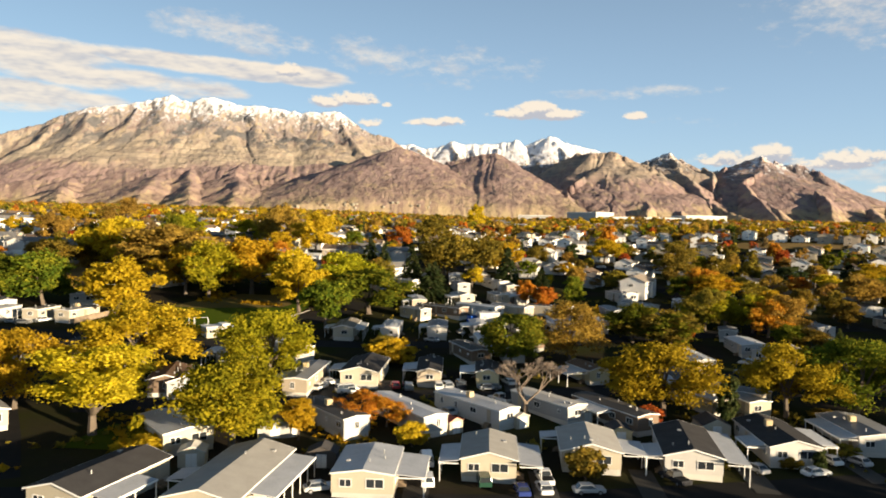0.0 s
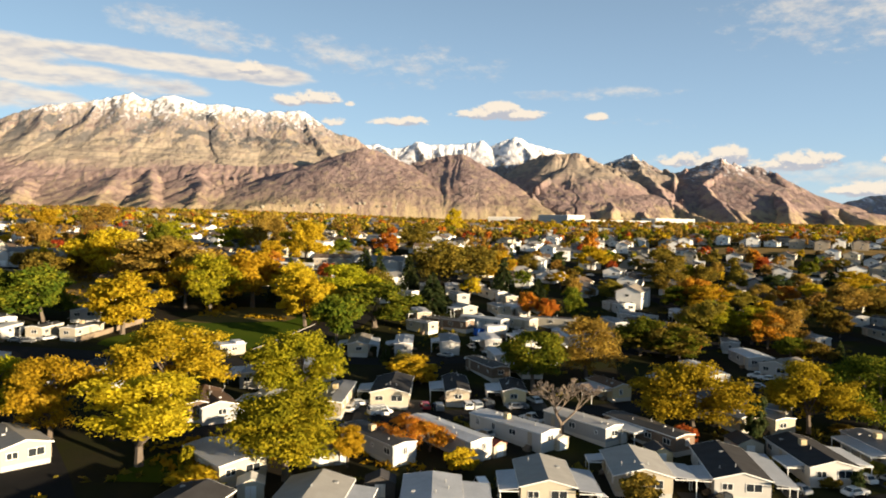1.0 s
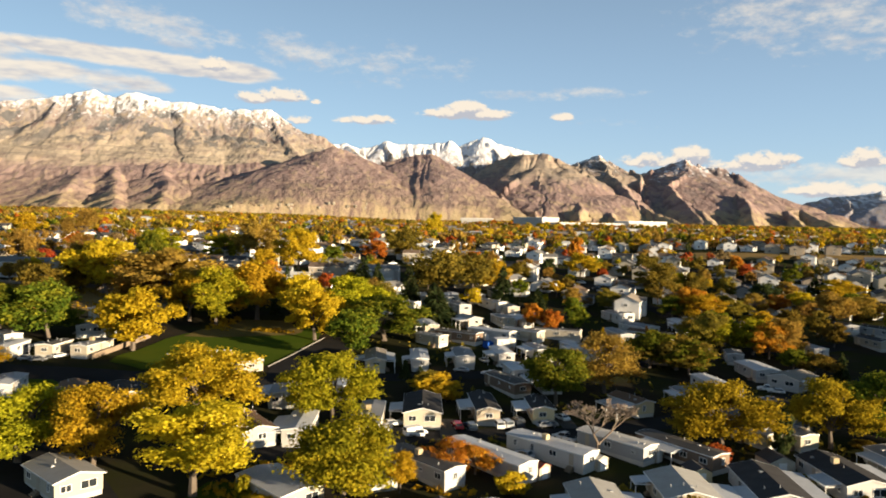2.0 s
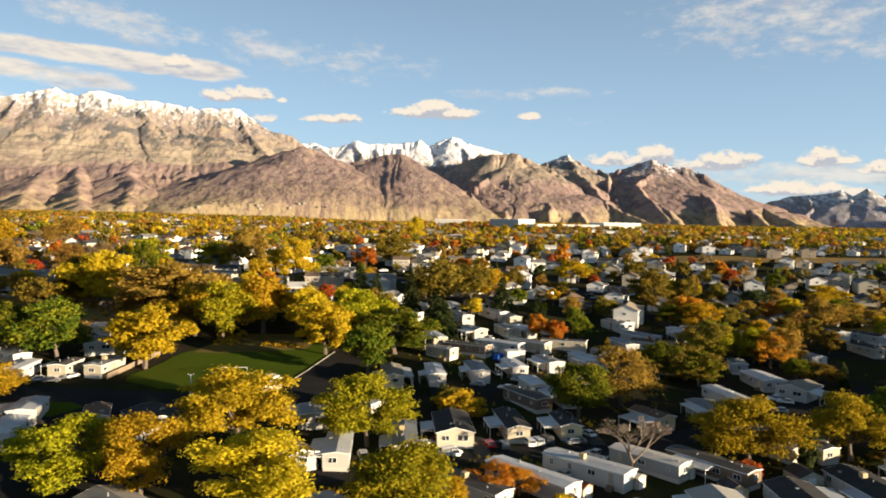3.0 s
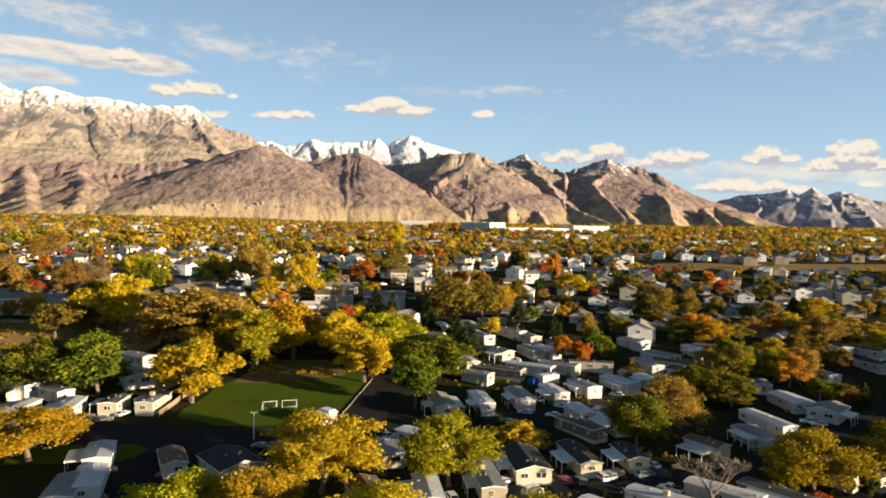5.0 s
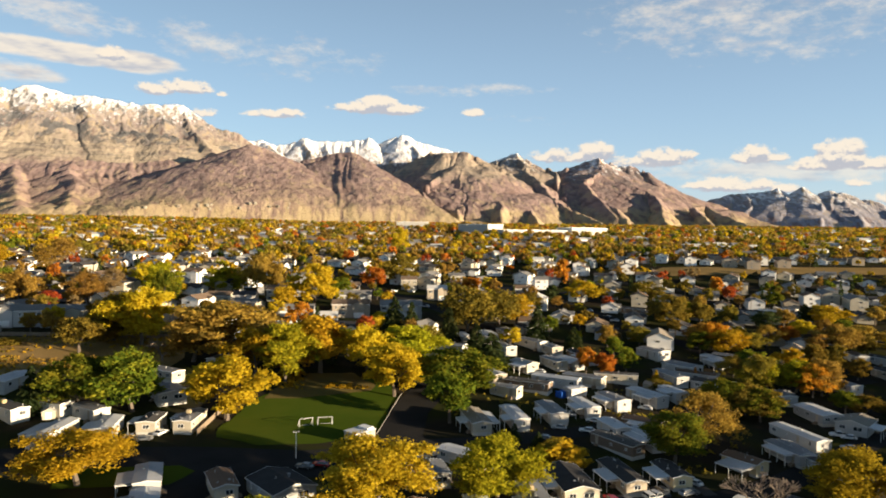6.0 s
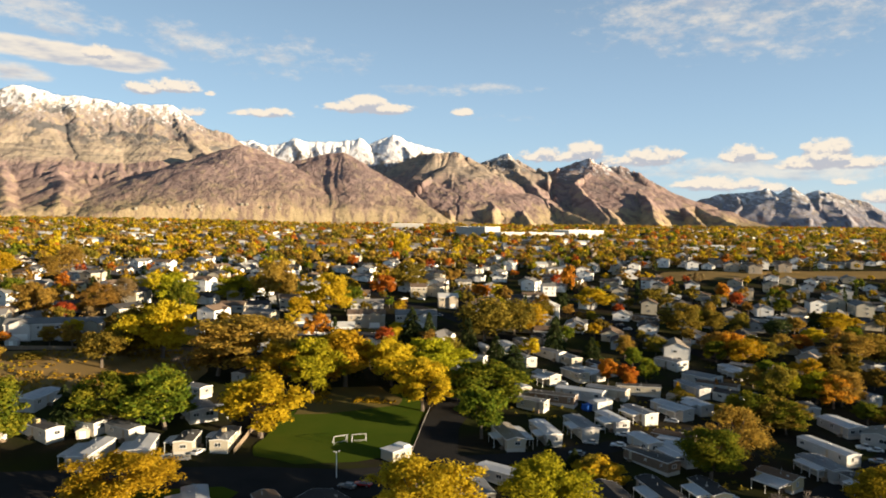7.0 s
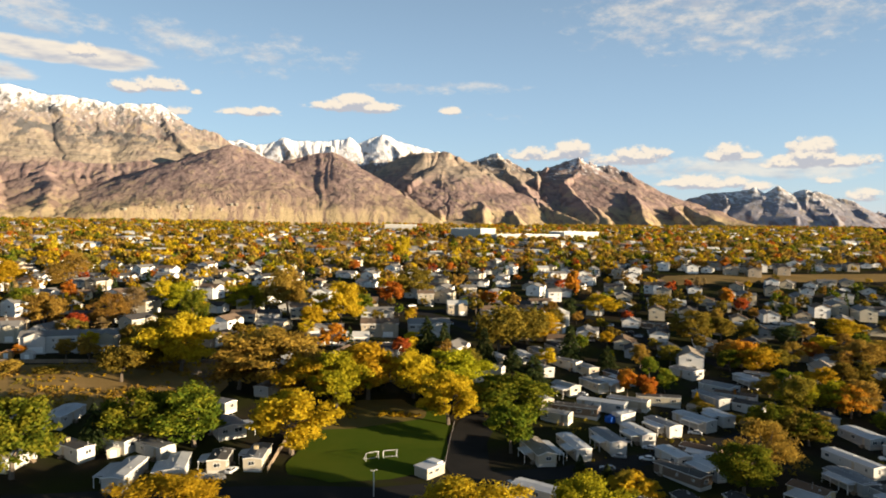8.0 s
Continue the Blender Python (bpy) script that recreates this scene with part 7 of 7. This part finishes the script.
# further trees between the houses: the nearer ones singly, the rest as one mass
rows = []
near_count = 0
for _ in range(2600):
    y = 225 + 420 * rng.random() ** 0.9
    x = rng.uniform(-0.62 * y - 90, 0.8 * y + 50)
    r = rng.uniform(2.4, 5.4)
    if rng.random() < (0.45 if x < 40 and y > 300 else 0.68 if x > 40 and y < 520 else 0.25):
        continue
    if any(math.hypot(x - a, y - b) < q * 0.7 + r * 0.6 for a, b, q in TREE_AT) or any(math.hypot(x - a, y - b) < q * 0.72 + r * 0.55 for a, b, q in TAKEN) or not off_road(x, y, 5 + r * 0.5):
        continue
    if (x < -100 and y < 276) or (-92 < x < -38 and y < 232) or (-30 < x < 120 and y < 262) or (x > 196 and 465 < y < 512):
        continue
    fir = rng.random() < 0.1
    kind = "midfir" if fir else rng.choice(("mid1", "mid2", "mid3"))
    h, r2 = (rng.uniform(7, 12), rng.uniform(2, 2.8)) if fir else (r * rng.uniform(1.7, 2.4), r)
    leaves = "fir" if fir else "gold" if x < 20 and rng.random() < 0.3 else rng.choice(PALETTE)
    if y < 345 and near_count < 150:
        tree(kind, x, y, h, r2, leaves, "trees on the slope")
        near_count += 1
    else:
        if y > 362 and not fir:
            kind = rng.choice(("far1", "far2"))
        m = pose(x, y, ground_z(x, y), 0, 0, rng.uniform(0, 360)) @ Matrix.Diagonal((r2 / 4.3, r2 / 4.3, h / 10, 1))
        rows += [(TREES[kind][0], m, LEAVES[leaves]), (TREES[kind][1], m, M_BARK)]
        TREE_AT.append((x, y, r2))
merged(rows, "hillside_trees", "autumn trees between the houses up the slope", "trees", list(dict.fromkeys(r[2] for r in rows)))


def far_woods():
    """Town trees out to the foot of the mountains, too many to count."""
    rg = np.random.default_rng(5)
    groups = {}
    names = ["gold", "brownorange", "olive", "orange", "green", "goldenyellow"]
    weights = [0.20, 0.42, 0.23, 0.07, 0.07, 0.01]
    quads = {n: [] for n in names}
    for _ in range(5200):
        y = 560 * (2700 / 560) ** rg.random()
        x = rg.uniform(-0.75 * y - 50, 0.95 * y)
        k = 1 + (y - 560) / 2200
        r, h = rg.uniform(3, 5.5) * k, rg.uniform(7, 12) * (0.75 + 0.25 * k)
        z = ground_z(x, y)
        n = 48 if y < 1200 else 24
        p = rg.normal(size=(n, 3))
        p /= np.linalg.norm(p, axis=1)[:, None]
        p[:, 2] = np.abs(p[:, 2]) * 1.3 - 0.3
        pos = p * (r, r, h * 0.42) * rg.uniform(0.6, 1.05, (n, 1)) + (x, y, z + h * 0.52)
        d = p + rg.normal(size=(n, 3)) * 0.5
        d /= np.linalg.norm(d, axis=1)[:, None]
        u = np.cross(d, rg.normal(size=(n, 3)))
        u /= np.linalg.norm(u, axis=1)[:, None]
        v = np.cross(d, u)
        s = r * (0.36 if y < 1200 else 0.44) * rg.uniform(0.6, 1.2, (n, 1))
        quads[rg.choice(names, p=weights)].append(np.stack([pos + u * s, pos + v * s * 0.7, pos - u * s, pos - v * s * 0.7], 1))
    for nm in names:
        co = np.concatenate(quads[nm]).reshape(-1, 3)
        ob = from_lists("far_woods", co.tolist(), np.arange(len(co)).reshape(-1, 4).tolist(), LEAVES[nm])
        tagged(ob, f"distant town trees with {LEAF_WORDS[nm]}", "trees", kind="stuff")


far_woods()


def weeds():
    """Low tufts and brush on the dry field and along the yards."""
    rg = np.random.default_rng(15)
    for nm, label, n, zones in (("brownorange", "dry rust-coloured weeds on the field", 2600, ((-235, -108, 229, 276),)), ("olive", "green and olive weeds along fences and yards", 2600, ((-235, -108, 229, 276), (-60, 110, 92, 128), (-30, 120, 140, 260))), ("gold", "fallen leaves and yellow brush", 1500, ((-235, -108, 229, 276), (-60, -10, 84, 112), (-75, -45, 214, 232)))):
        quads = []
        for _ in range(n):
            x0, x1, y0, y1 = zones[rg.integers(len(zones))]
            x, y = rg.uniform(x0, x1), rg.uniform(y0, y1)
            if noise.noise(Vector((x * 0.06, y * 0.06, len(nm)))) < 0.05:
                continue
            c = np.array((x, y, ground_z(x, y) + 0.12))
            r = rg.uniform(0.3, 0.9)
            for _ in range(5):
                a, u = rg.uniform(0, 6.283), rg.normal(size=3) * r * 0.5
                p = c + (math.cos(a) * r * 0.5, math.sin(a) * r * 0.5, rg.uniform(0.05, 0.5) * r)
                v = np.array((-math.sin(a), math.cos(a), rg.uniform(0.2, 1))) * r * 0.45
                quads.append(np.stack([p + u, p + v, p - u, p - v]))
        co = np.concatenate(quads).reshape(-1, 3)
        tagged(from_lists("weeds", co.tolist(), np.arange(len(co)).reshape(-1, 4).tolist(), LEAVES[nm]), label, "weeds", kind="stuff")


weeds()


def far_roofs():
    """Pale houses between the distant trees."""
    rg = random.Random(9)
    for wl, rf in (("bright", "pale"), ("cream", "gray"), ("tan", "brown")):
        wall, roof = bmesh.new(), bmesh.new()
        for _ in range(420):
            y = 620 * (2300 / 620) ** rg.random()
            x = rg.uniform(-0.7 * y, 0.9 * y)
            w, d, h = rg.uniform(10, 20), 9, rg.choice((3.2, 5.5))
            z = ground_z(x, y)
            box(wall, x - w / 2, y - d / 2, z - 2, x + w / 2, y + d / 2, z + h)
            v = [roof.verts.new(c) for c in ((x - w / 2 - 0.4, y - d / 2 - 0.5, z + h - 0.1), (x + w / 2 + 0.4, y - d / 2 - 0.5, z + h - 0.1), (x + w / 2 + 0.4, y, z + h + 2), (x - w / 2 - 0.4, y, z + h + 2), (x - w / 2 - 0.4, y + d / 2 + 0.5, z + h - 0.1), (x + w / 2 + 0.4, y + d / 2 + 0.5, z + h - 0.1))]
            for f in ((0, 1, 2, 3), (3, 2, 5, 4), (1, 5, 2), (0, 3, 4), (0, 4, 5, 1)):
                roof.faces.new([v[i] for i in f])
        ob = tagged(finish("far_houses", wall, WALLS[wl]), f"distant {COLOUR_WORDS[wl]} houses among the trees", "houses", kind="stuff")
        part("roofs", roof, ROOFS[rf], ob)


far_roofs()
bench_houses()
